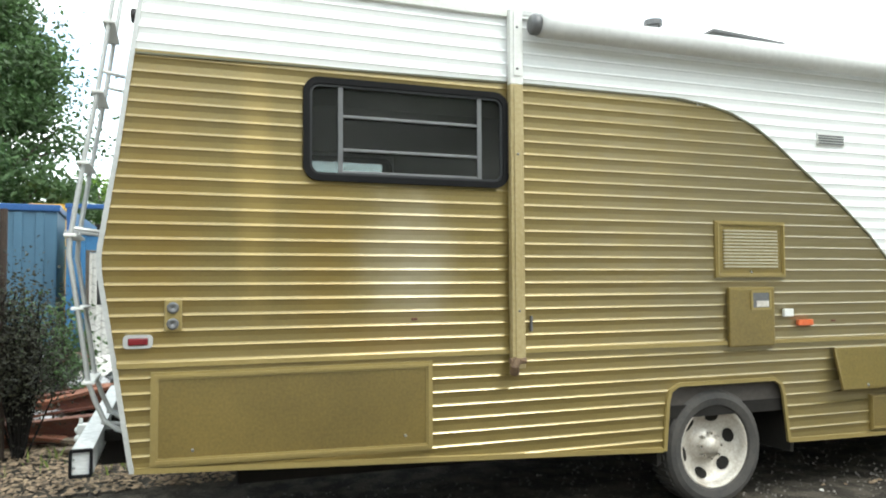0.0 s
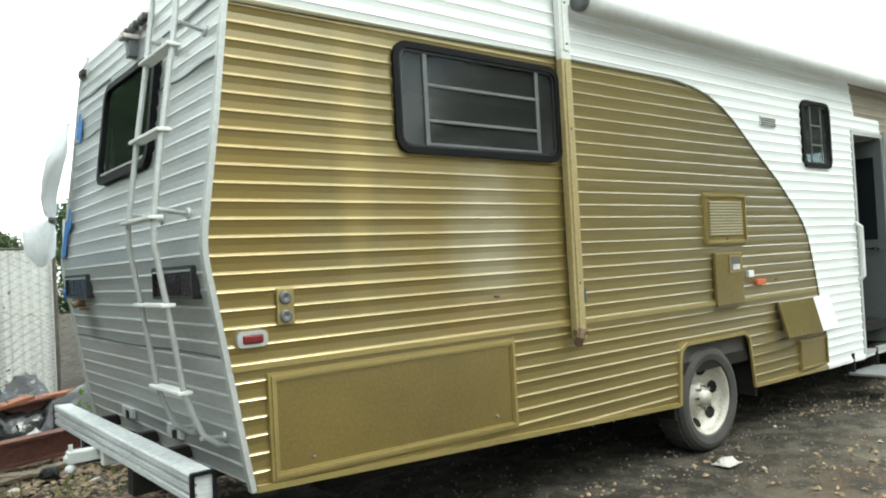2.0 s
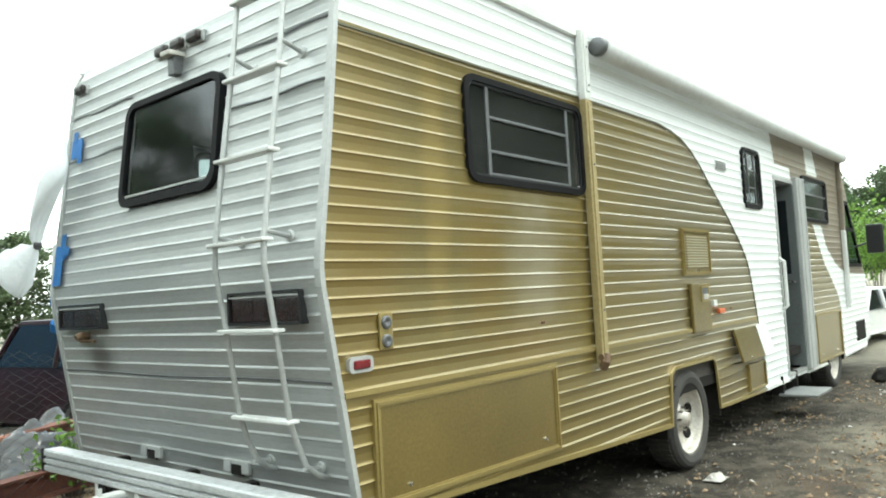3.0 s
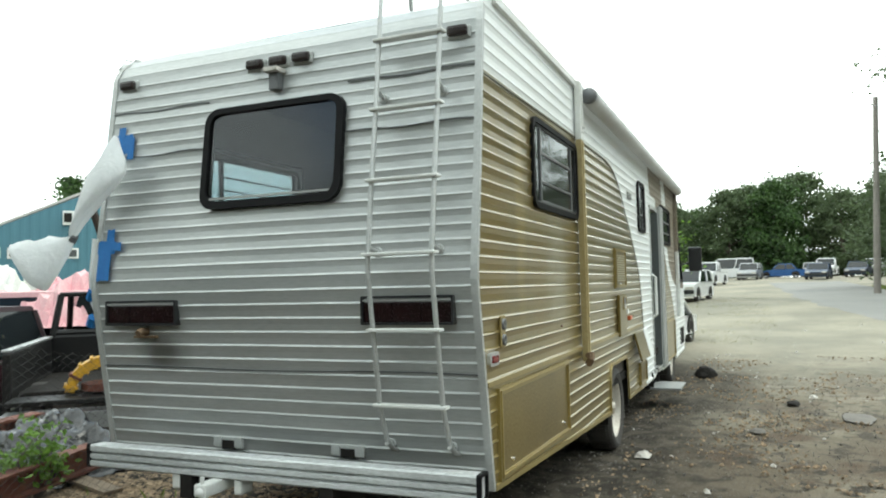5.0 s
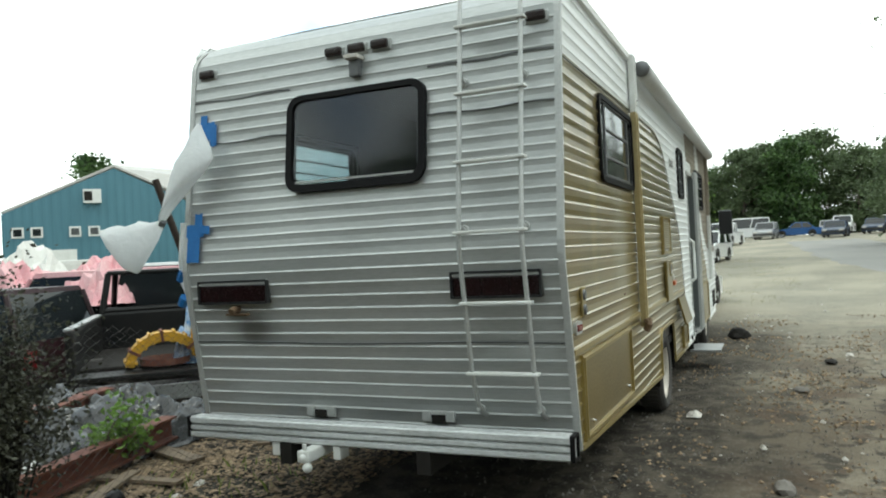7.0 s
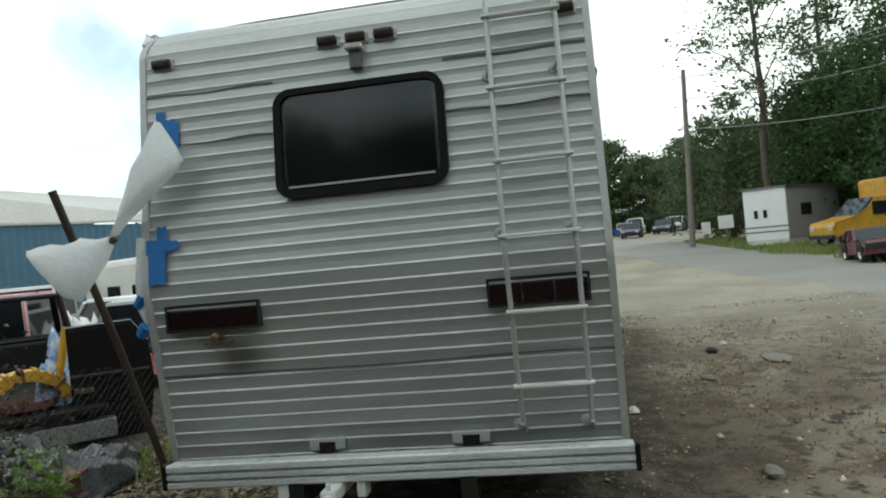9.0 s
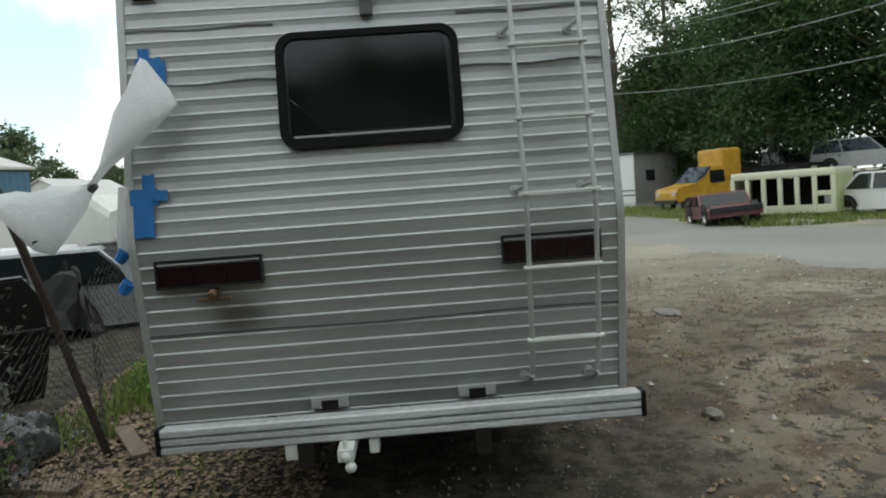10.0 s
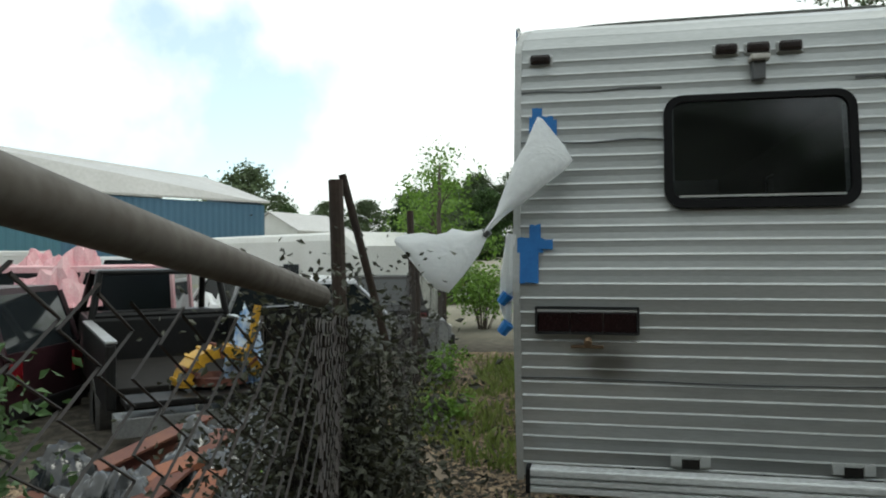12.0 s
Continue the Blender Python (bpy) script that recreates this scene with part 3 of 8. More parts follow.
def build_side(side):
    y = Y0 if side == "right" else Y1
    out = -1 if side == "right" else 1
    hs = holes(side)
    bms = {k: B() for k in ("gold", "white", "brown", "silver")}
    cuts = [v for h in hs for v in h[:2]] + [2.635, 2.03, 1.38, 3.06]
    zs = row_levels(0.33, 3.06, cuts)
    for za, zb in zip(zs, zs[1:]):
        zm = (za + zb) / 2
        x_start = lambda z: lerp(REAR, z)
        x_end = lambda z: lerp(FRONT, z)
        pa = paint(zm) if side == "right" else [(99, "white")]
        # the skirt line cuts the lowest ribs
        spans, x0 = [], x_start
        for k, (xe, colour) in enumerate(pa):
            if side == "right" and k < len(paint(za)) and len(paint(za)) == len(paint(zb)) == len(pa):
                end = (lambda z, k=k: min(paint(z)[k][0], lerp(FRONT, z)))
            else:
                end = (lambda z, xe=xe: min(xe, lerp(FRONT, z)))
            spans.append((x0, end, colour))
            x0 = end
        for h in hs:
            if h[0] <= zm <= h[1]:
                cut = []
                for s0, s1, colour in spans:
                    l, r = h[2], h[3]
                    if r(zm) <= s0(zm) or l(zm) >= s1(zm):
                        cut.append((s0, s1, colour))
                        continue
                    if l(zm) > s0(zm):
                        cut.append((s0, l, colour))
                    if r(zm) < s1(zm):
                        cut.append((r, s1, colour))
                spans = cut
        for s0, s1, colour in spans:
            a0, a1, b0, b1 = s0(za), s1(za), s0(zb), s1(zb)
            if max(a1 - a0, b1 - b0) < 0.004:
                continue
            n = max(1, int((a1 - a0) / 0.4))
            bm = bms[colour]
            lo, hi = [], []
            for i in range(n + 1):
                xa, xb = a0 + (a1 - a0) * i / n, b0 + (b1 - b0) * i / n
                wave = 0.0035 * noise.noise((xa * 0.9, za * 1.3, 5 if out < 0 else 8))
                lo.append((xa, y + out * (rib(za) + wave), za))
                hi.append((xb, y + out * (rib(zb) + wave), zb))
            for i in range(n):
                floor_a, floor_b = lerp(SKIRT, lo[i][0]), lerp(SKIRT, lo[i + 1][0])
                if zb <= min(floor_a, floor_b):
                    continue
                p = [lo[i], lo[i + 1], hi[i + 1], hi[i]]
                q = [Vector(v) for v in p]
                q[0].z, q[3].z = max(q[0].z, floor_a), max(q[3].z, floor_a)
                q[1].z, q[2].z = max(q[1].z, floor_b), max(q[2].z, floor_b)
                bm.faces.new([bm.verts.new(v) for v in q])
    names = {"gold": (M_GOLD, "gold_siding"), "white": (M_WHITE, "white_siding"), "brown": (M_BROWN, "brown_siding"), "silver": (M_SILVER, "silver_siding")}
    for k, bm in bms.items():
        if bm.faces:
            bmesh.ops.remove_doubles(bm, verts=bm.verts, dist=0.0006)
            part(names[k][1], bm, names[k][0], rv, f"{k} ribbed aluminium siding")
        else:
            bm.free()


build_side("right")
build_side("left")


def rear_path():
    """Points and outward normals up the rear face and over its rounded top."""
    pts = [(0.56, -0.187), (0.62, -0.197), (1.05, -0.265), (1.50, -0.338), (1.57, -0.343), (1.64, -0.338), (2.10, -0.270), (2.60, -0.207), (2.84, -0.175)]
    for k in range(1, 9):
        a = radians(90 * k / 8)
        pts.append((2.84 + 0.24 * math.sin(a), -0.175 + 0.30 * (1 - math.cos(a))))
    pts.append((3.095, 0.5))
    return pts


def build_rear():
    pts = rear_path()
    bm = B()
    lens = [0.0]
    for a, b in zip(pts, pts[1:]):
        lens.append(lens[-1] + math.hypot(a[0] - b[0], a[1] - b[1]))
    s, total, rows = 0.0, lens[-1], []
    steps = []
    k = 0
    while k * PITCH < total:
        steps += [(k + f) * PITCH for f in (0, 0.05, 0.12, 0.52, 0.82, 0.93)]
        k += 1
    steps = [v for v in steps if v < total] + [total]
    for s in steps:
        z = lerp(list(zip(lens, [p[0] for p in pts])), s)
        x = lerp(list(zip(lens, [p[1] for p in pts])), s)
        e = 0.02
        z2, x2 = lerp(list(zip(lens, [p[0] for p in pts])), s + e), lerp(list(zip(lens, [p[1] for p in pts])), s + e)
        z1, x1 = lerp(list(zip(lens, [p[0] for p in pts])), s - e), lerp(list(zip(lens, [p[1] for p in pts])), s - e)
        t = Vector((x2 - x1, 0, z2 - z1)).normalized()
        nrm = Vector((-t.z, 0, t.x))
        inset = 0.0 if z < 2.9 else 0.09 * ((z - 2.9) / 0.19) ** 2
        row = []
        for i in range(13):
            y = Y0 + 0.012 + inset + (Y1 - Y0 - 0.024 - 2 * inset) * i / 12
            wave = 0.008 * noise.noise((y * 1.4, z * 1.7, 2))
            row.append(bm.verts.new(Vector((x, y, z)) + nrm * ((0.63 * rib(s) if s < lens[-1] - 0.42 else 0) + wave)))
        rows.append(row)
    for a, b in zip(rows, rows[1:]):
        for j in range(12):
            bm.faces.new((a[j], a[j + 1], b[j + 1], b[j]))
    # the window's opening
    dead = [f for f in bm.faces if RW[2] + 0.03 < f.calc_center_median().z < RW[3] - 0.03 and RW[0] + 0.1 < f.calc_center_median().y < RW[1] - 0.1]
    bmesh.ops.delete(bm, geom=dead, context='FACES')
    part("rear_siding", bm, M_SILVER, rv, "silver sprayed ribbed aluminium rear wall")


RW = (4.635, 5.565, 2.005, 2.600)       # rear window: y0, y1, z0, z1


def rear_x(z):
    return lerp([(p[0], p[1]) for p in rear_path()], z)


build_rear()


def build_shell():
    # roof with a slight crown
    bm = B()
    xs = [0.12, 0.5, 3.0, 6.0, 8.95]
    rows = []
    for x in xs:
        row = []
        for i in range(13):
            u = i / 12
            y = Y0 + (Y1 - Y0) * u
            z = 3.06 + 0.055 * (1 - (2 * u - 1) ** 6)
            row.append(bm.verts.new((x, y, z)))
        rows.append(row)
    for a, b in zip(rows, rows[1:]):
        for j in range(12):
            bm.faces.new((a[j], a[j + 1], b[j + 1], b[j]))
    part("roof", bm, M_OFFWHITE, rv, "pale weathered roof skin")
    # floor and dark lining
    bm = B()
    box(bm, (0.0, Y0 + 0.02, 0.58), (9.8, Y1 - 0.02, 0.66))
    part("floor_pan", bm, M_DARK, rv, "dark underbody and floor")
    bm = B()
    box(bm, (0.35, Y0 + 0.35, 0.34), (9.4, Y0 + 0.47, 0.58))
    box(bm, (0.35, Y1 - 0.47, 0.34), (9.4, Y1 - 0.35, 0.58))
    box(bm, (-0.45, Y0 + 0.75, 0.42), (0.5, Y0 + 0.83, 0.56))
    box(bm, (-0.45, Y1 - 0.83, 0.42), (0.5, Y1 - 0.75, 0.56))
    box(bm, (2.2, Y0 + 0.5, 0.36), (5.4, Y1 - 0.5, 0.56))
    tube(bm, [(3.33, Y0 + 0.2, 0.375), (3.33, Y1 - 0.2, 0.375)], 0.08)
    tube(bm, [(8.02, Y0 + 0.2, 0.375), (8.02, Y1 - 0.2, 0.375)], 0.06)
    part("chassis", bm, M_DARK, rv, "dark steel chassis rails and axles")
    bm = B()
    box(bm, (0.05, Y0 + 0.06, 3.0), (8.9, Y1 - 0.06, 3.03))
    part("headlining", bm, M_INSIDE, rv)
    for x0, x1, z0, z1, y in ((0.0, 0.62, 0.66, 3.0, Y0 + .045), (0.62, 1.86, 0.66, 1.99, Y0 + .045), (0.62, 1.86, 2.6, 3.0, Y0 + .045), (1.86, 4.92, 0.66, 3.0, Y0 + .045),
                              (4.92, 5.49, 0.66, 2.09, Y0 + .045), (4.92, 5.49, 2.7, 3.0, Y0 + .045), (5.49, 5.95, 0.66, 3.0, Y0 + .045), (6.62, 7.0, 0.66, 3.0, Y0 + .045),
                              (7.0, 8.2, 0.66, 2.04, Y0 + .045), (7.0, 8.2, 2.61, 3.0, Y0 + .045), (8.2, 9.15, 0.66, 3.0, Y0 + .045), (5.95, 6.62, 2.48, 3.0, Y0 + .045),
                              (0.0, 0.62, 0.66, 3.0, Y1 - .045), (0.62, 1.86, 0.66, 1.99, Y1 - .045), (0.62, 1.86, 2.6, 3.0, Y1 - .045), (1.86, 9.15, 0.66, 3.0, Y1 - .045)):
        bm = B()
        box(bm, (x0, y - 0.012, z0), (x1, y + 0.012, z1))
        part("wall_lining", bm, M_INSIDE, rv)
    # inside: bunk partition, seats and dashboard, seen dimly through the glass
    bm = B()
    box(bm, (0.1, Y0 + 0.2, 0.66), (1.9, Y0 + 1.1, 1.25), 0.05)
    part("bunk", bm, M_INSIDE, rv)
    bm = B()
    box(bm, (7.5, Y1 - 1.0, 0.66), (8.1, Y1 - 0.35, 1.2), 0.08)
    box(bm, (7.42, Y1 - 1.0, 1.1), (7.58, Y1 - 0.35, 1.95), 0.07)
    part("driver_seat", bm, M_BLACK, rv)
    bm = B()
    box(bm, (7.5, Y0 + 0.3, 0.66), (8.1, Y0 + 0.95, 1.2), 0.08)
    box(bm, (7.42, Y0 + 0.3, 1.1), (7.58, Y0 + 0.95, 1.85), 0.07)
    part("passenger_seat", bm, M_BLACK, rv)
    bm = B()
    box(bm, (9.0, Y0 + 0.1, 0.9), (9.85, Y1 - 0.1, 1.40), 0.06)
    part("dashboard", bm, M_BLACKPLASTIC, rv)


build_shell()


def build_front():
    bm = B()
    path = [(3.09, 9.0), (3.06, 9.08), (2.98, 9.13), (2.72, 9.305)]
    prof2 = [(1.62, 10.05), (1.45, 10.20), (1.3, 10.27), (0.9, 10.28), (0.5, 10.24), (0.38, 9.95)]
    for pr in (path, prof2):
        rows = []
        for z, x in pr:
            row = []
            for i in range(9):
                u = i / 8
                bow = 0.10 * (1 - (2 * u - 1) ** 2)
                row.append(bm.verts.new((x - 0.05 + bow, Y0 + (Y1 - Y0) * u, z)))
            rows.append(row)
        for a, b in zip(rows, rows[1:]):
            for j in range(8):
                bm.faces.new((a[j], a[j + 1], b[j + 1], b[j]))
    part("nose", bm, M_WHITE, rv, "white front cap below the windscreen")
    bm = B()
    rows = []
    for z, x in ((2.72, 9.30), (1.62, 10.04)):
        rows.append([bm.verts.new((x - 0.05 + 0.10 * (1 - (2 * i / 8 - 1) ** 2), Y0 + 0.02 + (Y1 - Y0 - 0.04) * i / 8, z)) for i in range(9)])
    for j in range(8):
        bm.faces.new((rows[0][j], rows[0][j + 1], rows[1][j + 1], rows[1][j]))
    g = part("windscreen", bm, M_CLEAR, rv, "greenish windscreen glass")
    g.visible_shadow = False
    bm = B()
    box(bm, (10.05, Y0 + 0.02, 0.42), (10.42, Y1 - 0.02, 0.62), 0.03)
    part("front_bumper", bm, M_TRIM, rv)
    for y in (Y0 + 0.02, Y1 - 0.02):
        bm = B()
        box(bm, (9.35, y - 0.03, 0.46), (9.95, y + 0.03, 0.74), 0.02)
        part("headlight_recess", bm, M_DARK, rv)
    # cab side windows
    for y, out in ((Y0, -1), (Y1, 1)):
        loop = [(9.16, CABWIN[0]), (cab_front(CABWIN[0]), CABWIN[0]), (cab_front(CABWIN[1]), CABWIN[1]), (9.16, CABWIN[1])]
        inner = [(9.21, CABWIN[0] + .05), (cab_front(CABWIN[0]) - .08, CABWIN[0] + .05), (cab_front(CABWIN[1]) - .05, CABWIN[1] - .05), (9.21, CABWIN[1] - .05)]
        bm = B()
        bezel(bm, loop, inner, lambda u, v, d: (u, y + out * d, v), -0.02, 0.018)
        box(bm, (9.2, min(y, y + out * 0.016), 2.0), (9.72, max(y, y + out * 0.016), 2.05))
        fr = part("cab_window", bm, M_BLACK, rv, "black framed cab side window")
        bm = B()
        slab(bm, inner, lambda u, v, d: (u, y + out * d, v), -0.004, 0.002)
        g = part("pane", bm, M_CLEAR, fr, "greenish glass")
        g.visible_shadow = False
    # door mirror on its arm
    bm = B()
    tube(bm, [(9.75, Y0 + 0.02, 1.78), (9.82, Y0 - 0.22, 1.86)], 0.015)
    box(bm, (9.78, Y0 - 0.36, 1.68), (9.88, Y0 - 0.14, 2.10), 0.03)
    part("wing_mirror", bm, M_BLACKPLASTIC, rv, "black wing mirror on a bracket")


build_front()


def side_window(spec, y, out, r, bars, name="side_window", glass=None):
    x0, x1, z0, z1 = spec
    place = lambda u, v, d: (u, y + out * d, v)
    bm = B()
    bezel(bm, rrect(x0, x1, z0, z1, r), rrect(x0 + .035, x1 - .035, z0 + .035, z1 - .035, r - .03), place, -0.02, 0.024)
    fr = part(name, bm, M_BLACK, rv, "black rubber framed smoked window")
    bm = B()
    bezel(bm, rrect(x0 + .036, x1 - .036, z0 + .036, z1 - .036, r - .03), rrect(x0 + .048, x1 - .048, z0 + .048, z1 - .048, r - .04), place, 0.0, 0.014)
    part("inner_rim", bm, M_BLACKPLASTIC, fr)
    bm = B()
    slab(bm, rrect(x0 + .04, x1 - .04, z0 + .04, z1 - .04, r - .03), place, 0.0, 0.004)
    part("pane", bm, glass or M_GLASS, fr, "smoked glass" if glass is None else "pale glass").visible_shadow = False
    for b in bars:
        bm = B()
        box(bm, (b[0], y + (0.0035 if out > 0 else -0.013), b[2]), (b[1], y + (0.013 if out > 0 else -0.0035), b[3]), 0.003)
        part("glazing_bar", bm, M_BAR, fr, "grey glazing bar")
    return fr


M_BAR = mat("grey_aluminium_bar", (0.16, 0.165, 0.17), 0.45, 0.4, (0.1, 0.1, 0.1), 6, 60, 0.6, 0.1)
W1BARS = [(0.835, 0.862, 2.04, 2.535), (1.655, 1.682, 2.04, 2.535), (0.862, 1.655, 2.355, 2.372), (0.862, 1.655, 2.172, 2.189), (0.862, 1.655, 2.05, 2.066)]
side_window(WIN1, Y0, -1, 0.085, W1BARS)
side_window(WIN1, Y1, 1, 0.085, [(0.81, 0.86, 2.04, 2.535), (1.765, 1.80, 2.04, 2.535), (0.86, 1.765, 2.40, 2.412), (0.86, 1.765, 2.30, 2.312)], glass=M_CLEAR)
side_window(WIN2, Y0, -1, 0.08, [(5.10, 5.115, 2.14, 2.66), (5.30, 5.315, 2.14, 2.66), (5.115, 5.30, 2.30, 2.315), (5.115, 5.30, 2.47, 2.485)])
side_window(WIN3, Y0, -1, 0.07, [(7.06, 8.14, 2.215, 2.235), (7.06, 8.14, 2.375, 2.395)])


def build_rear_window():
    place = lambda u, v, d: (rear_x(v) - d, u, v)
    y0, y1, z0, z1 = RW
    bm = B()
    bezel(bm, rrect(y0, y1, z0, z1, 0.095), rrect(y0 + .04, y1 - .04, z0 + .045, z1 - .035, 0.065), place, -0.02, 0.036)
    fr = part("rear_window", bm, M_BLACK, rv, "black rubber framed dark rear window")
    # the sheet round the opening, behind the seal
    bm = B()
    bezel(bm, rrect(y0 - .12, y1 + .12, z0 - .04, z1 + .04, 0.02), rrect(y0 + .03, y1 - .03, z0 + .03, z1 - .03, 0.07), place, -0.012, -0.004)
    part("backing_sheet", bm, M_SILVER, rv)
    bm = B()
    slab(bm, rrect(y0 + .035, y1 - .035, z0 + .04, z1 - .03, 0.065), place, 0.017, 0.021)
    part("pane", bm, M_REARGLASS, fr, "dark smoked glass").visible_shadow = False
    bm = B()
    box(bm, (rear_x(z0 + .06) - 0.030, y0 + .07, z0 + .055), (rear_x(z0 + .06) - 0.018, y1 - .07, z0 + .066))
    part("drip_bead", bm, M_SILTRIM, fr, "bright lower bead")


build_rear_window()


def strip(bm, pts, side_of, w, t):
    """A flat trim strip along points on a wall."""
    pts = [Vector(p) for p in pts]
    n = Vector(side_of)
    loops = []
    for i, p in enumerate(pts):
        d = (pts[min(i + 1, len(pts) - 1)] - pts[max(i - 1, 0)]).normalized()
        s = d.cross(n).normalized() * (w / 2)
        loops.append([p - s, p + s, p + s * 0.8 + n * t, p - s * 0.8 + n * t])
    loft(bm, loops)


def build_trim():
    # corner mouldings
    for y, ny, m in ((Y0, -1, M_SILTRIM), (Y1, 1, M_SILTRIM)):
        bm = B()
        loops = []
        for z, x in [(0.53, -0.18)] + [(p[0], p[1]) for p in rear_path()[1:-2]]:
            inset = 0.0 if z < 2.9 else 0.06 * ((z - 2.9) / 0.19) ** 2
            yy = y - ny * inset
            loops.append([(x - 0.012, yy - ny * 0.025, z), (x - 0.012, yy + ny * 0.012, z), (x + 0.012, yy + ny * 0.012, z), (x + 0.012, yy - ny * 0.004, z), (x + 0.004, yy - ny * 0.004, z), (x + 0.004, yy - ny * 0.025, z)])
        loft(bm, loops)
        part("corner_moulding", bm, m, rv, "silver painted corner moulding")
    bm = B()
    strip(bm, [(0.0, Y0 - 0.004, 3.055), (3, Y0 - 0.004, 3.055), (8.95, Y0 - 0.004, 3.055)], (0, -1, 0), 0.06, 0.022)
    part("gutter", bm, M_TRIM, rv, "white roof edge gutter")
    bm = B()
    strip(bm, [(0.0, Y1 + 0.004, 3.055), (8.95, Y1 + 0.004, 3.055)], (0, 1, 0), 0.06, 0.022)
    part("gutter", bm, M_TRIM, rv, "white roof edge gutter")
    # belt moulding, skirt edge and paint border line
    bm = B()
    strip(bm, [(-0.255, Y0 - 0.002, 1.053), (5.0, Y0 - 0.002, 1.045)], (0, -1, 0), 0.030, 0.016)
    part("belt_moulding", bm, M_GOLDTRIM, rv, "gold belt moulding")
    bm = B()
    strip(bm, [(x, Y0 - 0.003, lerp(SKIRT, x) + 0.012) for x in (-0.17, 0.6, 1.4, 2.2, 2.905)], (0, -1, 0), 0.034, 0.014)
    part("skirt_edge", bm, M_GOLDTRIM, rv, "gold skirt edging")
    bm = B()
    strip(bm, [(x, Y0 - 0.003, lerp(SKIRT, x) + 0.012) for x in (3.925, 4.6, 5.14)], (0, -1, 0), 0.034, 0.014)
    part("skirt_edge", bm, M_GOLDTRIM, rv, "gold skirt edging")
    for xa, xb in ((5.16, 5.93), (6.65, 7.56), (8.5, 9.9)):
        bm = B()
        strip(bm, [(xa, Y0 - 0.003, lerp(SKIRT, xa) + 0.012), (xb, Y0 - 0.003, lerp(SKIRT, xb) + 0.012)], (0, -1, 0), 0.034, 0.014)
        part("skirt_edge", bm, M_TRIM, rv, "white skirt edging")
    bm = B()
    strip(bm, [(x, Y0 - 0.006, z) for z, x in CURVE[1:]], (0, -1, 0), 0.018, 0.005)
    strip(bm, [(3.05, Y0 - 0.006, 2.641), (2.0, Y0 - 0.006, 2.640), (-0.19, Y0 - 0.006, 2.612)], (0, -1, 0), 0.014, 0.005)
    part("paint_border", bm, M_OLIVE, rv, "dark olive paint border line")
    # wheel arch lip
    bm = B()
    lip = [(arch_l(z), Y0 - 0.004, z) for z in (0.39, 0.7, 0.76)] + [(3.03, Y0 - 0.004, 0.797), (3.80, Y0 - 0.004, 0.797)] + [(arch_r(z), Y0 - 0.004, z) for z in (0.76, 0.7, 0.375)]
    strip(bm, lip, (0, -1, 0), 0.03, 0.016)
    part("wheel_arch_lip", bm, M_GOLDTRIM, rv, "gold wheel arch lip")
    for x0, x1, z1 in ((2.90, 3.94, 0.80), (7.55, 8.51, 0.75)):
        for ya, yb in ((Y0 + 0.01, Y0 + 0.5), (Y1 - 0.5, Y1 - 0.01)):
            bm = B()
            box(bm, (x0 - 0.03, ya, 0.3), (x0, yb, z1))
            box(bm, (x1, ya, 0.3), (x1 + 0.03, yb, z1))
            box(bm, (x0 - 0.03, ya, z1), (x1 + 0.03, yb, z1 + 0.02))
            part("wheel_well", bm, M_DARK, rv, "dark wheel well")


M_OLIVE = mat("dark_olive_line", (0.10, 0.095, 0.05), 0.5, 0, None, 6, 60, 0.5, 0.05)
build_trim()


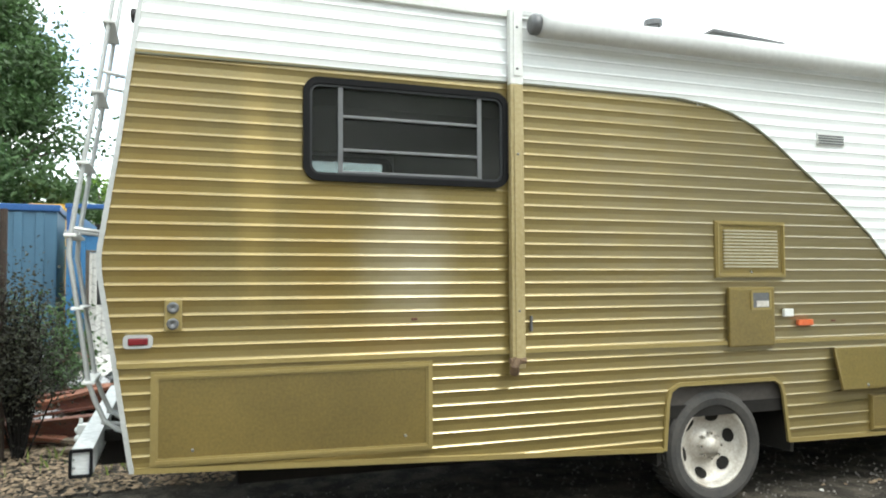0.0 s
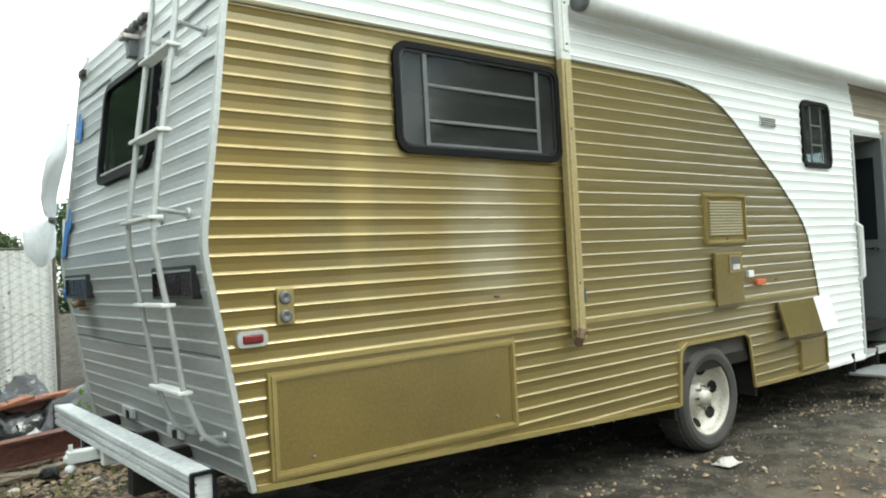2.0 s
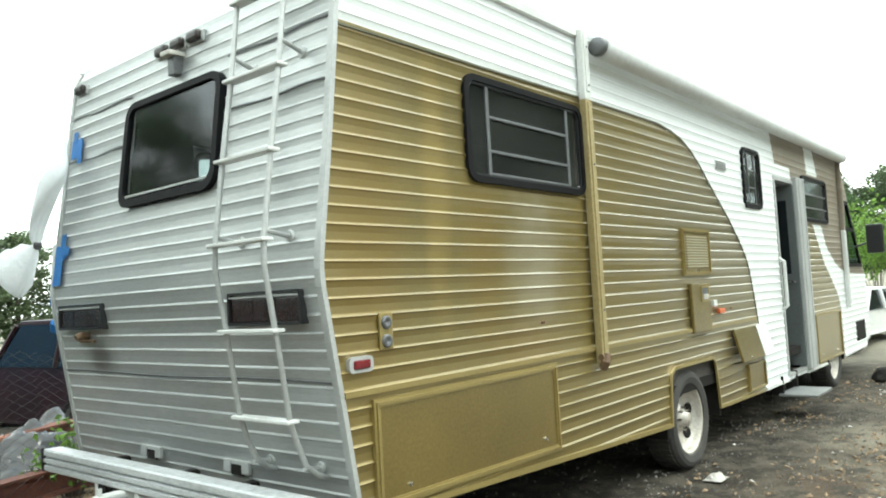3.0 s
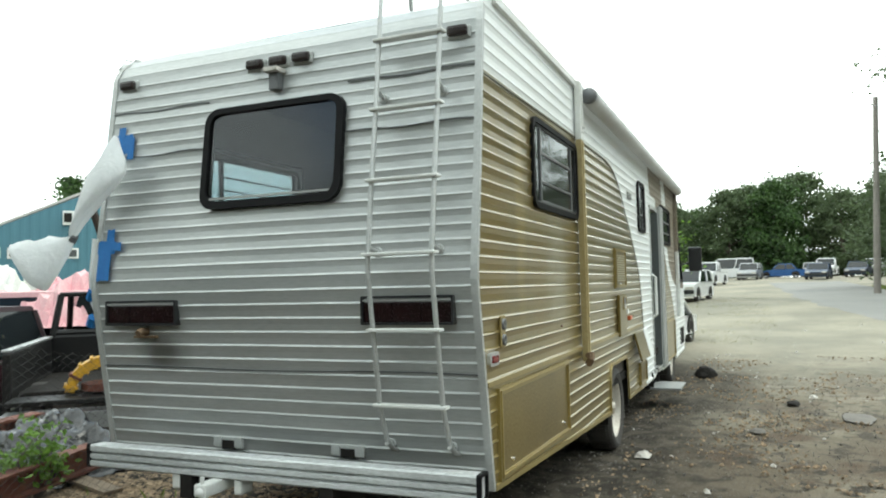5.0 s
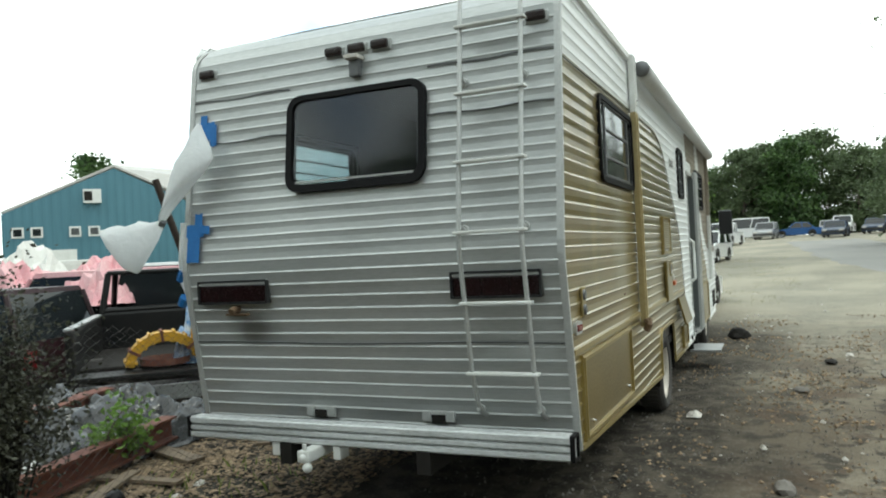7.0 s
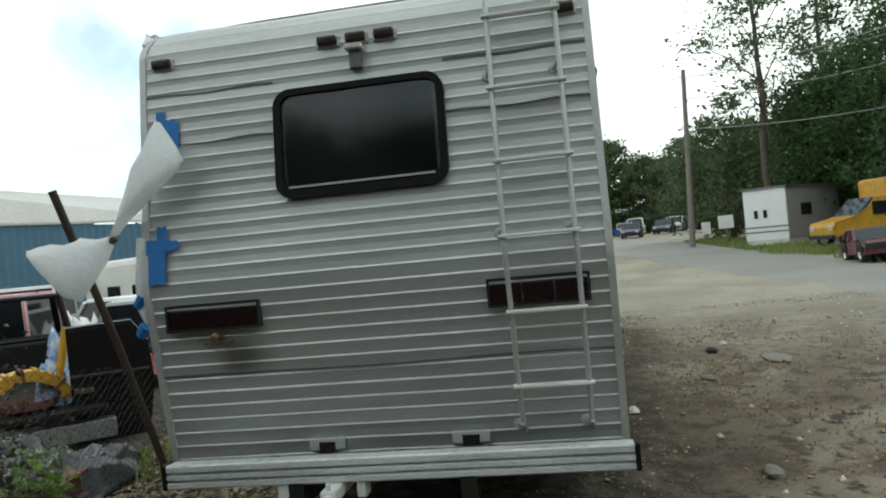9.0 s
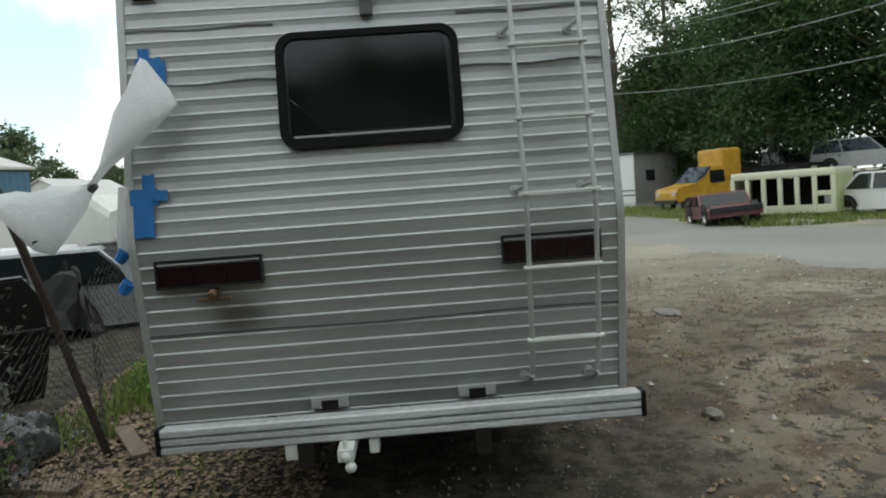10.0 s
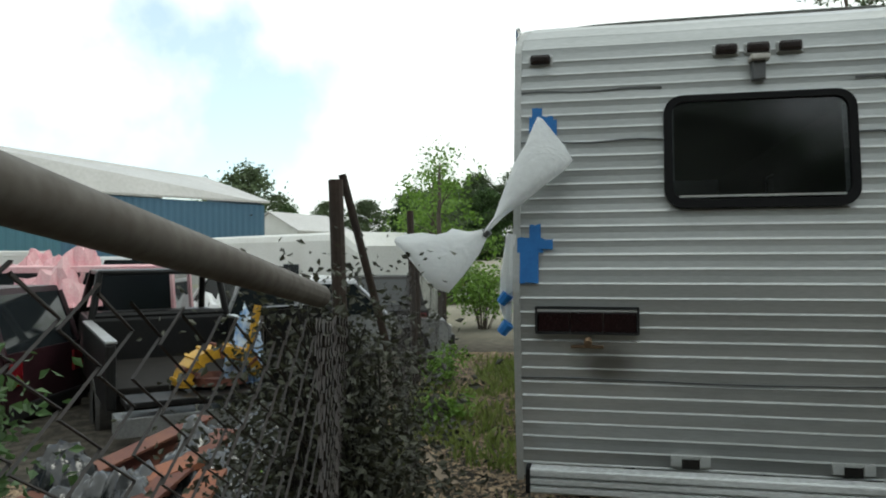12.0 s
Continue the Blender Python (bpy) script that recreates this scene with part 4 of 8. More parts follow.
def wheel(x, y, out, rim_mat=None):
    """A steel truck wheel; out is the way its face looks."""
    c = (x, y, 0.375)
    bm = B()
    prof = [(0.262, 0.0), (0.275, 0.022), (0.32, 0.034), (0.352, 0.024), (0.372, 0.0), (0.377, -0.03), (0.377, -0.16), (0.35, -0.20), (0.262, -0.20)]
    rows = lathe(bm, [(r, d * out) for r, d in prof], c, 40)
    for a in range(40):
        bm.faces.new((rows[-1][a], rows[-1][(a + 1) % 40], rows[0][(a + 1) % 40], rows[0][a]))
    tread = B()
    for k in range(48):
        a = 2 * math.pi * k / 48
        m = Matrix.Translation((x, y - out * 0.095, 0.375)) @ Matrix.Rotation(-a, 4, 'Y')
        box(tread, (0.372, -0.075, -0.017), (0.384, 0.0, 0.012), 0, m)
        box(tread, (0.372, 0.008, -0.006), (0.384, 0.08, 0.022), 0, m)
    tyre = part("wheel", bm, M_TYRE, rv, "worn black tyre on a dirty white steel rim")
    tagged(part("tread", tread, M_TYRE, tyre, "worn tread blocks"), kind="stuff")
    bm = B()
    rows = lathe(bm, [(r, d * out) for r, d in [(0.268, 0.006), (0.262, 0.012), (0.250, 0.004), (0.244, -0.03), (0.235, -0.055), (0.20, -0.075), (0.145, -0.105), (0.11, -0.11), (0.10, -0.06), (0.055, -0.05), (0.05, 0.0), (0.0005, 0.004)]], c, 40)
    part("rim", bm, M_RIM, tyre, "dirty white steel rim", True)
    for k in range(6):
        a = radians(60 * k + 15)
        bm = B()
        cx, cz = x + 0.185 * math.cos(a), 0.375 + 0.185 * math.sin(a)
        loop = [(0.05 * math.cos(t), 0.032 * math.sin(t)) for t in (2 * math.pi * j / 14 for j in range(14))]
        rot = Matrix.Rotation(-(a + math.pi / 2), 4, 'Y')
        pts = []
        for u, v in loop:
            q = rot @ Vector((u, 0, v))
            rad = math.hypot(cx + q.x - x, cz + q.z - 0.375)
            pts.append((cx + q.x, y + out * (lerp([(0.11, -0.108), (0.145, -0.101), (0.20, -0.071), (0.244, -0.03)], rad)), cz + q.z))
        bm.faces.new([bm.verts.new(p) for p in pts])
        part("vent_hole", bm, M_DARK, tyre, "dark oval vent hole")
    for k in range(8):
        a = radians(45 * k)
        bm = B()
        px, pz = x + 0.082 * math.cos(a), 0.375 + 0.082 * math.sin(a)
        tube(bm, [(px, y - out * 0.07, pz), (px, y - out * 0.02, pz)], 0.011, 6)
        part("lug_nut", bm, M_CHROME, tyre)


wheel(3.33, Y0 + 0.035, -1)
wheel(8.02, Y0 + 0.035, -1)
wheel(3.33, Y1 - 0.035, 1)
wheel(8.02, Y1 - 0.035, 1)


def hatch(x0, x1, z0, z1, material, rim, name, label, z0r=None, proud=0.014, latch=()):
    """A storage or service door on the side, with a raised rim; z0r lets the lower edge slope."""
    z0r = z0 if z0r is None else z0r
    place = lambda u, v, d: (u, Y0 - d, v)
    o = [(x0, z0), (x1, z0r), (x1, z1), (x0, z1)]
    i = [(x0 + rim, z0 + rim), (x1 - rim, z0r + rim), (x1 - rim, z1 - rim), (x0 + rim, z1 - rim)]
    bm = B()
    bezel(bm, o, i, place, 0.0, proud + 0.006)
    j = [(x0 + rim * .35, z0 + rim * .35), (x1 - rim * .35, z0r + rim * .35), (x1 - rim * .35, z1 - rim * .35), (x0 + rim * .35, z1 - rim * .35)]
    k = [(x0 + rim * .75, z0 + rim * .75), (x1 - rim * .75, z0r + rim * .75), (x1 - rim * .75, z1 - rim * .75), (x0 + rim * .75, z1 - rim * .75)]
    bezel(bm, j, k, place, proud, proud + 0.014)
    fr = part(name, bm, M_GOLDTRIM if material is M_GOLDPANEL else M_TRIM, rv, label)
    bm = B()
    slab(bm, i, place, 0.0, proud)
    part("panel", bm, material, fr)
    for lx, lz in latch:
        bm = B()
        lathe(bm, [(0.001, -proud - 0.012), (0.009, -proud - 0.012), (0.011, -proud)], (lx, Y0, lz), 10)
        part("latch", bm, M_CHROME, fr, "small metal latch")
    return fr


hatch(-0.10, 1.37, 0.555, 1.017, M_GOLDPANEL, 0.038, "storage_hatch", "large gold rear storage hatch", 0.525, latch=((0.10, 0.625), (1.21, 0.615)))
hatch(4.655, 5.15, 0.40, 0.645, M_GOLDPANEL, 0.02, "service_hatch", "small gold service hatch", latch=())
hatch(7.15, 8.40, 0.385, 0.955, M_GOLDPANEL, 0.03, "storage_hatch", "gold front storage hatch", latch=((7.4, 0.47), (8.1, 0.47)))


M_LOUVRE = mat("pale_louvre_paint", (0.47, 0.43, 0.30), 0.5, 0.1, (0.36, 0.31, 0.19), 5, 60, 0.6, 0.1)


def build_fittings():
    # refrigerator vent with louvres
    fr = hatch(3.335, 3.915, 1.478, 1.852, M_GOLDPANEL, 0.03, "fridge_vent", "gold louvred refrigerator vent", proud=0.012, latch=((3.62, 1.515),))
    for k in range(12):
        bm = B()
        z = 1.545 + k * 0.0215
        box(bm, (3.40, Y0 - 0.026, z), (3.845, Y0 - 0.012, z + 0.011), 0.002)
        part("louvre", bm, M_LOUVRE, fr, "pale louvre slat")
    # water heater door, standing proud, with a small square vent
    bm = B()
    box(bm, (3.42, Y0 - 0.035, 1.02), (3.80, Y0 - 0.004, 1.415), 0.012)
    wh = part("water_heater_door", bm, M_GOLDPANEL, rv, "gold water heater door")
    bm = B()
    bezel(bm, rrect(3.595, 3.765, 1.262, 1.392, 0.008), rrect(3.612, 3.748, 1.278, 1.376, 0.005), lambda u, v, d: (u, Y0 - d, v), 0.034, 0.042)
    part("vent_rim", bm, M_GOLDTRIM, wh)
    bm = B()
    box(bm, (3.612, Y0 - 0.0385, 1.278), (3.748, Y0 - 0.0345, 1.376))
    part("vent_recess", bm, M_BAR, wh, "dark recess")
    bm = B()
    box(bm, (3.64, Y0 - 0.043, 1.282), (3.742, Y0 - 0.038, 1.322), 0.002)
    part("sticker", bm, M_PAPER, wh, "small pale sticker")
    bm = B()
    box(bm, (3.885, Y0 - 0.03, 1.212), (3.965, Y0 - 0.006, 1.265), 0.006)
    part("outlet_cover", bm, M_TRIM, rv, "white outlet cover")
    bm = B()
    box(bm, (4.005, Y0 - 0.034, 1.148), (4.135, Y0 - 0.004, 1.19), 0.008)
    part("marker_light", bm, M_ORANGE, rv, "orange side marker light")
    # two round inlets on a plate
    bm = B()
    box(bm, (-0.04, Y0 - 0.016, 1.215), (0.045, Y0 - 0.004, 1.38), 0.008)
    pl = part("inlet_plate", bm, M_GOLDTRIM, rv, "gold plate with two round inlets")
    for z in (1.335, 1.255):
        bm = B()
        lathe(bm, [(0.0005, -0.020), (0.012, -0.026), (0.022, -0.028), (0.028, -0.026), (0.030, -0.015)], (0.0, Y0, z), 16)
        part("inlet", bm, M_BAR, pl, "dark round inlet", True)
    # red marker lamp
    bm = B()
    bezel(bm, rrect(-0.228, -0.092, 1.138, 1.205, 0.02, 3), rrect(-0.205, -0.112, 1.152, 1.190, 0.012, 3), lambda u, v, d: (u, Y0 - d, v), 0.0, 0.022)
    fr = part("side_marker", bm, M_SILTRIM, rv, "red marker lamp in a white bezel")
    bm = B()
    box(bm, (-0.206, Y0 - 0.03, 1.153), (-0.113, Y0 - 0.008, 1.19), 0.008)
    part("lens", bm, M_REDLENS, fr, "red lens")
    # small louvred vent in the white
    bm = B()
    box(bm, (4.235, Y0 - 0.012, 2.405), (4.485, Y0 - 0.004, 2.49), 0.003)
    fr = part("wall_vent", bm, M_TRIM, rv, "small white wall vent")
    for k in range(4):
        bm = B()
        z = 2.414 + k * 0.018
        box(bm, (4.245, Y0 - 0.018, z), (4.475, Y0 - 0.011, z + 0.009), 0.002)
        part("louvre", bm, M_BAR, fr)
    # battery door hanging ajar
    bm = B()
    m = Matrix.Translation((4.32, Y0 - 0.006, 0.985)) @ Matrix.Rotation(radians(-14), 4, 'X')
    box(bm, (0, -0.022, -0.295), (0.60, 0.0, 0.0), 0.006, m)
    d = part("battery_door", bm, M_GOLDPANEL, rv, "gold battery door hanging ajar")
    bm = B()
    m2 = Matrix.Translation((4.92, Y0 - 0.006, 0.985)) @ Matrix.Rotation(radians(-14), 4, 'X')
    box(bm, (0.002, -0.022, -0.295), (0.30, 0.0, 0.0), 0.006, m2)
    part("battery_door", bm, M_WHITE, rv, "white battery door hanging ajar")
    bm = B()
    lathe(bm, [(0.0005, -0.012), (0.012, -0.01), (0.013, 0)], (4.55, Y0 - 0.085, 0.73), 10)
    part("latch", bm, M_CHROME, d)
    # small scars and a latch by the awning arm
    bm = B()
    box(bm, (1.985, Y0 - 0.02, 1.165), (1.998, Y0 - 0.004, 1.255), 0.003)
    part("awning_latch", bm, M_BAR, rv, "small dark awning latch")
    for x, z in ((1.25, 1.245), (4.32, 1.17)):
        bm = B()
        box(bm, (x, Y0 - 0.013, z), (x + 0.035, Y0 - 0.006, z + 0.012), 0.003)
        part("scar", bm, M_RUST, rv, "rusty scar")


build_fittings()


def build_awning():
    for x0, x1, spans in ((1.848, 1.932, ((0.955, 2.62, M_ARM, "gold oversprayed"), (2.62, 3.07, M_TRIM, "white"))), (8.86, 8.94, ((0.96, 2.0, M_TRIM, "white"), (2.0, 3.05, M_BROWN, "brown")))):
        for za, zb, m, word in spans:
            bm = B()
            box(bm, (x0, Y0 - 0.058, za), (x1, Y0 - 0.012, zb), 0.005)
            arm = part("awning_arm", bm, m, rv, word + " length of awning arm")
            bm = B()
            box(bm, (x0 + 0.02, Y0 - 0.066, za + 0.05), (x1 - 0.02, Y0 - 0.056, zb - 0.02), 0.002)
            part("inner_channel", bm, m, arm)
            for u in (0.2, 0.75):
                bm = B()
                lathe(bm, [(0.0005, -0.074), (0.006, -0.072), (0.008, -0.066)], ((x0 + x1) / 2, Y0, za + (zb - za) * u), 8)
                part("rivet", bm, M_BAR, arm)
    bm = B()
    tube(bm, [(1.875, Y0 - 0.07, 1.01), (1.85, Y0 - 0.075, 0.97), (1.86, Y0 - 0.05, 0.93)], 0.028, 8)
    tube(bm, [(1.83, Y0 - 0.055, 1.0), (1.93, Y0 - 0.055, 1.0)], 0.02, 8)
    part("awning_foot", bm, M_FOOT, rv, "rusty brown awning foot bracket")
    # rolled fabric under its rail
    bm = B()
    rows = []
    for k in range(60):
        x = 2.02 + (8.84 - 2.02) * k / 59
        row = []
        for i in range(14):
            a = 2 * math.pi * i / 14
            r = 0.066 + 0.004 * noise.noise((x * 2, math.cos(a) * 2, math.sin(a) * 2))
            row.append((x, Y0 - 0.095 + r * math.cos(a), 2.975 + 1.1 * r * math.sin(a)))
        rows.append(row)
    loft(bm, rows)
    part("awning_roll", bm, M_AWN, rv, "rolled grey-white awning fabric", True)
    for x in (1.965, 8.85):
        bm = B()
        lathe(bm, [(0.0005, 0.0), (0.05, 0.0), (0.062, 0.012), (0.062, 0.05), (0.04, 0.055)], (x, Y0 - 0.095, 2.975), 16, 'x')
        part("roller_cap", bm, M_BAR, rv, "grey roller end cap", True)
    bm = B()
    box(bm, (1.93, Y0 - 0.03, 3.045), (8.95, Y0 + 0.03, 3.085), 0.008)
    part("awning_rail", bm, M_AWN, rv, "grey-white awning rail")


M_ARM = mat("oversprayed_arm", (0.40, 0.33, 0.17), 0.5, 0.1, (0.27, 0.205, 0.085), 1.4, 50, 0.8, 0.1)
M_FOOT = mat("rusty_bracket", (0.20, 0.13, 0.075), 0.8, 0.2, (0.09, 0.06, 0.04), 9, 60, 0.8, 0.3)
M_AWN = mat("awning_fabric", (0.60, 0.61, 0.60), 0.75, 0, (0.46, 0.465, 0.455), 1.2, 30, 0.7, 0.25)
build_awning()


def build_door():
    x0, x1, z0, z1 = DOOR
    bm = B()
    place = lambda u, v, d: (u, Y0 - d, v)
    bezel(bm, [(x0 - .02, z0 - .02), (x1 + .03, z0 - .02), (x1 + .03, z1 + .02), (x0 - .02, z1 + .02)], [(x0 + .015, z0 + .01), (x1 - .015, z0 + .01), (x1 - .015, z1 - .02), (x0 + .015, z1 - .02)], place, -0.05, 0.016)
    part("door_frame", bm, M_SILTRIM, rv, "aluminium entry door frame")
    # a folding door pushed back to its front post
    bm = B()
    box(bm, (x1 - 0.055, Y0 - 0.03, z0 + .03), (x1 - 0.02, Y0 + 0.32, z1 - 0.03), 0.006)
    leaf = part("entry_door", bm, M_DOOR, rv, "grey folding entry door pushed open")
    bm = B()
    box(bm, (x1 - 0.059, Y0 + 0.05, 1.45), (x1 - 0.053, Y0 + 0.26, z1 - 0.2), 0.002)
    part("door_glass", bm, M_CARGLASS, leaf, "dark door glass")
    bm = B()
    box(bm, (x1 + 0.032, Y0 - 0.055, z0 - 0.02), (x1 + 0.36, Y0 - 0.016, z1 + 0.06), 0.008)
    part("outer_leaf", bm, M_SILTRIM, leaf, "aluminium outer leaf folded back")
    for u in (0.10, 0.28):
        bm = B()
        box(bm, (x1 + u, Y0 - 0.062, z0), (x1 + u + 0.02, Y0 - 0.054, z1 + 0.04), 0.002)
        part("leaf_moulding", bm, M_SILTRIM, leaf)
    bm = B()
    tube(bm, [(x1 - 0.06, Y0 + 0.02, 1.36), (x1 - 0.11, Y0 + 0.02, 1.36), (x1 - 0.11, Y0 + 0.22, 1.36), (x1 - 0.06, Y0 + 0.22, 1.36)], 0.012)
    part("handle", bm, M_CHROME, leaf, "bright grab handle")
    bm = B()
    tube(bm, [(x0 - 0.05, Y0 - 0.01, 1.62), (x0 - 0.05, Y0 - 0.06, 1.58), (x0 - 0.05, Y0 - 0.06, 1.12), (x0 - 0.05, Y0 - 0.01, 1.08)], 0.018)
    part("grab_rail", bm, M_TRIM, rv, "white grab rail beside the door")
    bm = B()
    box(bm, (5.62, Y0 - 0.34, 0.225), (6.24, Y0 + 0.02, 0.25), 0.006)
    st = part("entry_step", bm, M_PLATE, rv, "folding metal entry step")
    for x in (5.66, 6.18):
        bm = B()
        box(bm, (x, Y0 - 0.02, 0.23), (x + 0.03, Y0 + 0.10, 0.42), 0.004)
        part("bracket", bm, M_DARK, st)


M_DOOR = mat("grey_green_door", (0.13, 0.145, 0.14), 0.5, 0.1, (0.09, 0.10, 0.10), 2, 40, 0.6, 0.1)
build_door()


def build_rear_fittings():
    # tail lamps
    for y0, y1 in ((5.70, 6.235), (3.985, 4.495)):
        place = lambda u, v, d: (rear_x(1.42) - d, u, v)
        bm = B()
        bezel(bm, rrect(y0, y1, 1.352, 1.498, 0.008, 2), rrect(y0 + .012, y1 - .012, 1.364, 1.486, 0.005, 2), place, -0.02, 0.034)
        fr = part("tail_lamp", bm, M_BLACKPLASTIC, rv, "dark red oblong tail lamp in a black rim")
        w = (y1 - y0 - 0.024) / 3
        for k in range(3):
            bm = B()
            a = y0 + 0.012 + k * w
            box(bm, (rear_x(1.42) - 0.024, a + 0.002, 1.365), (rear_x(1.42) + 0.01, a + w - 0.002, 1.466), 0.004)
            part("lens", bm, M_LENS, fr, "dark red lens")
        bm = B()
        box(bm, (rear_x(1.48) - 0.024, y0 + .014, 1.472), (rear_x(1.48) - 0.006, y1 - .014, 1.480))
        part("bright_bead", bm, M_SILTRIM, fr, "thin bright bead")
    # clearance lamps
    for yc in (6.21, 5.245, 5.088, 4.932, 3.99):
        z = 2.836
        bm = B()
        box(bm, (rear_x(z) - 0.018, yc - 0.066, z - 0.034), (rear_x(z) + 0.01, yc + 0.066, z + 0.034), 0.012)
        fr = part("clearance_lamp", bm, M_SILTRIM, rv, "small amber clearance lamp")
        bm = B()
        box(bm, (rear_x(z) - 0.046, yc - 0.056, z - 0.024), (rear_x(z) - 0.006, yc + 0.056, z + 0.030), 0.016)
        part("lens", bm, M_AMBER, fr, "dark amber lens")
    # licence lamp / camera under the middle lamp
    bm = B()
    box(bm, (rear_x(2.74) - 0.09, 5.045, 2.762), (rear_x(2.74) + 0.01, 5.135, 2.788), 0.006)
    cl = part("rear_spotlamp", bm, M_PAPER, rv, "small white lamp on a grey bracket")
    bm = B()
    box(bm, (rear_x(2.70) - 0.05, 5.058, 2.665), (rear_x(2.70) + 0.01, 5.122, 2.762), 0.006)
    part("bracket", bm, M_BAR, cl)
    # filler pipe with sooty stain below the left lamp
    bm = B()
    tube(bm, [(rear_x(1.31) + 0.02, 5.96, 1.315), (rear_x(1.31) - 0.045, 5.96, 1.318), (rear_x(1.31) - 0.07, 5.96, 1.305)], 0.022, 10)
    box(bm, (rear_x(1.29) - 0.02, 5.88, 1.276), (rear_x(1.29) + 0.01, 6.05, 1.292), 0.004)
    part("plate_lamp", bm, M_FOOT, rv, "sooty plate lamp on the rear wall")
    # seams
    for z, ya, yb in ((2.655, 5.57, 6.32), (2.375, 5.57, 6.32), (2.655, 3.89, 4.63), (2.375, 3.89, 4.63), (1.105, 3.89, 6.32)):
        bm = B()
        strip(bm, [(rear_x(z) - 0.004, ya + (yb - ya) * k / 8, z + 0.006 * math.sin(k * 1.1)) for k in range(9)], (-1, 0, 0), 0.010, 0.006)
        part("panel_seam", bm, M_BAR, rv, "dark overlapping panel seams")
    # lower brackets
    for y in (5.44, 4.66):
        bm = B()
        box(bm, (rear_x(0.7) - 0.025, y - 0.10, 0.655), (rear_x(0.7) - 0.004, y - 0.045, 0.715), 0.004)
        box(bm, (rear_x(0.7) - 0.025, y + 0.045, 0.655), (rear_x(0.7) - 0.004, y + 0.10, 0.715), 0.004)
        box(bm, (rear_x(0.7) - 0.022, y - 0.045, 0.695), (rear_x(0.7) - 0.004, y + 0.045, 0.715), 0.004)
        part("hatch_bracket", bm, M_SILTRIM, rv)
        bm = B()
        box(bm, (rear_x(0.7) - 0.018, y - 0.044, 0.645), (rear_x(0.7) - 0.002, y + 0.044, 0.694))
        part("slot", bm, M_DARK, rv)
    # bumper channel with two grooves
    bm = B()
    prof = [(-0.355, 0.665), (-0.445, 0.668), (-0.452, 0.660), (-0.452, 0.632), (-0.430, 0.628), (-0.430, 0.618), (-0.452, 0.614), (-0.452, 0.592), (-0.430, 0.588), (-0.430, 0.578), (-0.452, 0.574), (-0.452, 0.550), (-0.445, 0.542), (-0.355, 0.542)]
    prism(bm, [(x, 3.845, z) for x, z in prof], [(x, 6.27, z) for x, z in prof])
    bp = part("rear_bumper", bm, M_BUMPER, rv, "chalky white steel channel bumper")
    for y in (3.842, 6.267):
        bm = B()
        bezel(bm, rrect(-0.456, -0.352, 0.538, 0.672, 0.01, 2), rrect(-0.442, -0.366, 0.552, 0.658, 0.006, 2), lambda u, v, d: (u, y + d, v), -0.012, 0.012)
        part("end_rim", bm, M_BLACK, bp, "black end rim")
    for y in (4.55, 5.05, 5.75):
        bm = B()
        box(bm, (-0.365, y - 0.03, 0.57), (-0.15, y + 0.03, 0.63), 0.006)
        part("bumper_bracket", bm, M_DARK, bp, "dark steel bracket")
    # tow hitch and fixings
    bm = B()
    box(bm, (-0.58, 5.30, 0.475), (-0.2, 5.38, 0.54), 0.01)
    tube(bm, [(-0.56, 5.34, 0.50), (-0.56, 5.34, 0.575)], 0.012)
    hb = part("tow_hitch", bm, M_TRIM, rv, "white painted tow hitch")
    for x, y, z, r in ((-0.57, 5.34, 0.50, 0.028), (-0.57, 5.32, 0.448, 0.028)):
        bm = B()
        bmesh.ops.create_uvsphere(bm, u_segments=12, v_segments=8, radius=r, matrix=Matrix.Translation((x, y, z)))
        part("ball", bm, M_TRIM, hb, "white painted ball", True)
    for y, w in ((5.62, 0.07), (5.21, 0.05)):
        bm = B()
        box(bm, (-0.44, y - w / 2, 0.46), (-0.34, y + w / 2, 0.545), 0.012)
        part("bolt_block", bm, M_TRIM, rv)


build_rear_fittings()


def build_ladder():
    lad_y = (4.035, 4.375)
    zs = [0.70, 0.72, 0.77, 0.86, 0.96, 1.34, 1.60, 1.70, 2.07, 2.44, 2.81, 3.05, 3.30, 3.37, 3.36, 3.25, 3.10]
    xs = [-0.20, -0.26, -0.32, -0.36, -0.395, -0.450, -0.492, -0.488, -0.435, -0.375, -0.325, -0.290, -0.255, -0.17, -0.02, 0.06, 0.08]
    rails = []
    root = None
    for k, y in enumerate(lad_y):
        bm = B()
        tube(bm, [(x, y, z) for x, z in zip(xs, zs)], 0.0125, 10)
        o = part("ladder" if k == 0 else "rail", bm, M_SILTRIM, rv if k == 0 else root, "white painted tubular rear ladder" if k == 0 else "", True)
        if k == 0:
            root = o
    for z in (0.962, 1.334, 1.702, 2.07, 2.438, 2.806):
        x = lerp(list(zip(zs[:13], xs[:13])), z)
        bm = B()
        box(bm, (x - 0.03, lad_y[0] - 0.026, z - 0.008), (x + 0.03, lad_y[1] + 0.026, z + 0.008), 0.005)
        part("rung", bm, M_TRIM, root, "flat white rung")
    for z in (0.74, 1.72, 2.53):
        for y in lad_y:
            x = lerp(list(zip(zs[2:13], xs[2:13])), z + (0.06 if z < 1 else 0.0))
            bm = B()
            tube(bm, [(x, y, z + 0.02), (rear_x(z) - 0.01, y + 0.03, z)], 0.010)
            lathe(bm, [(0.0005, -0.014), (0.024, -0.012), (0.028, 0.0)], (rear_x(z), y + 0.03, z), 12, 'x')
            part("standoff", bm, M_SILTRIM, root)


build_ladder()


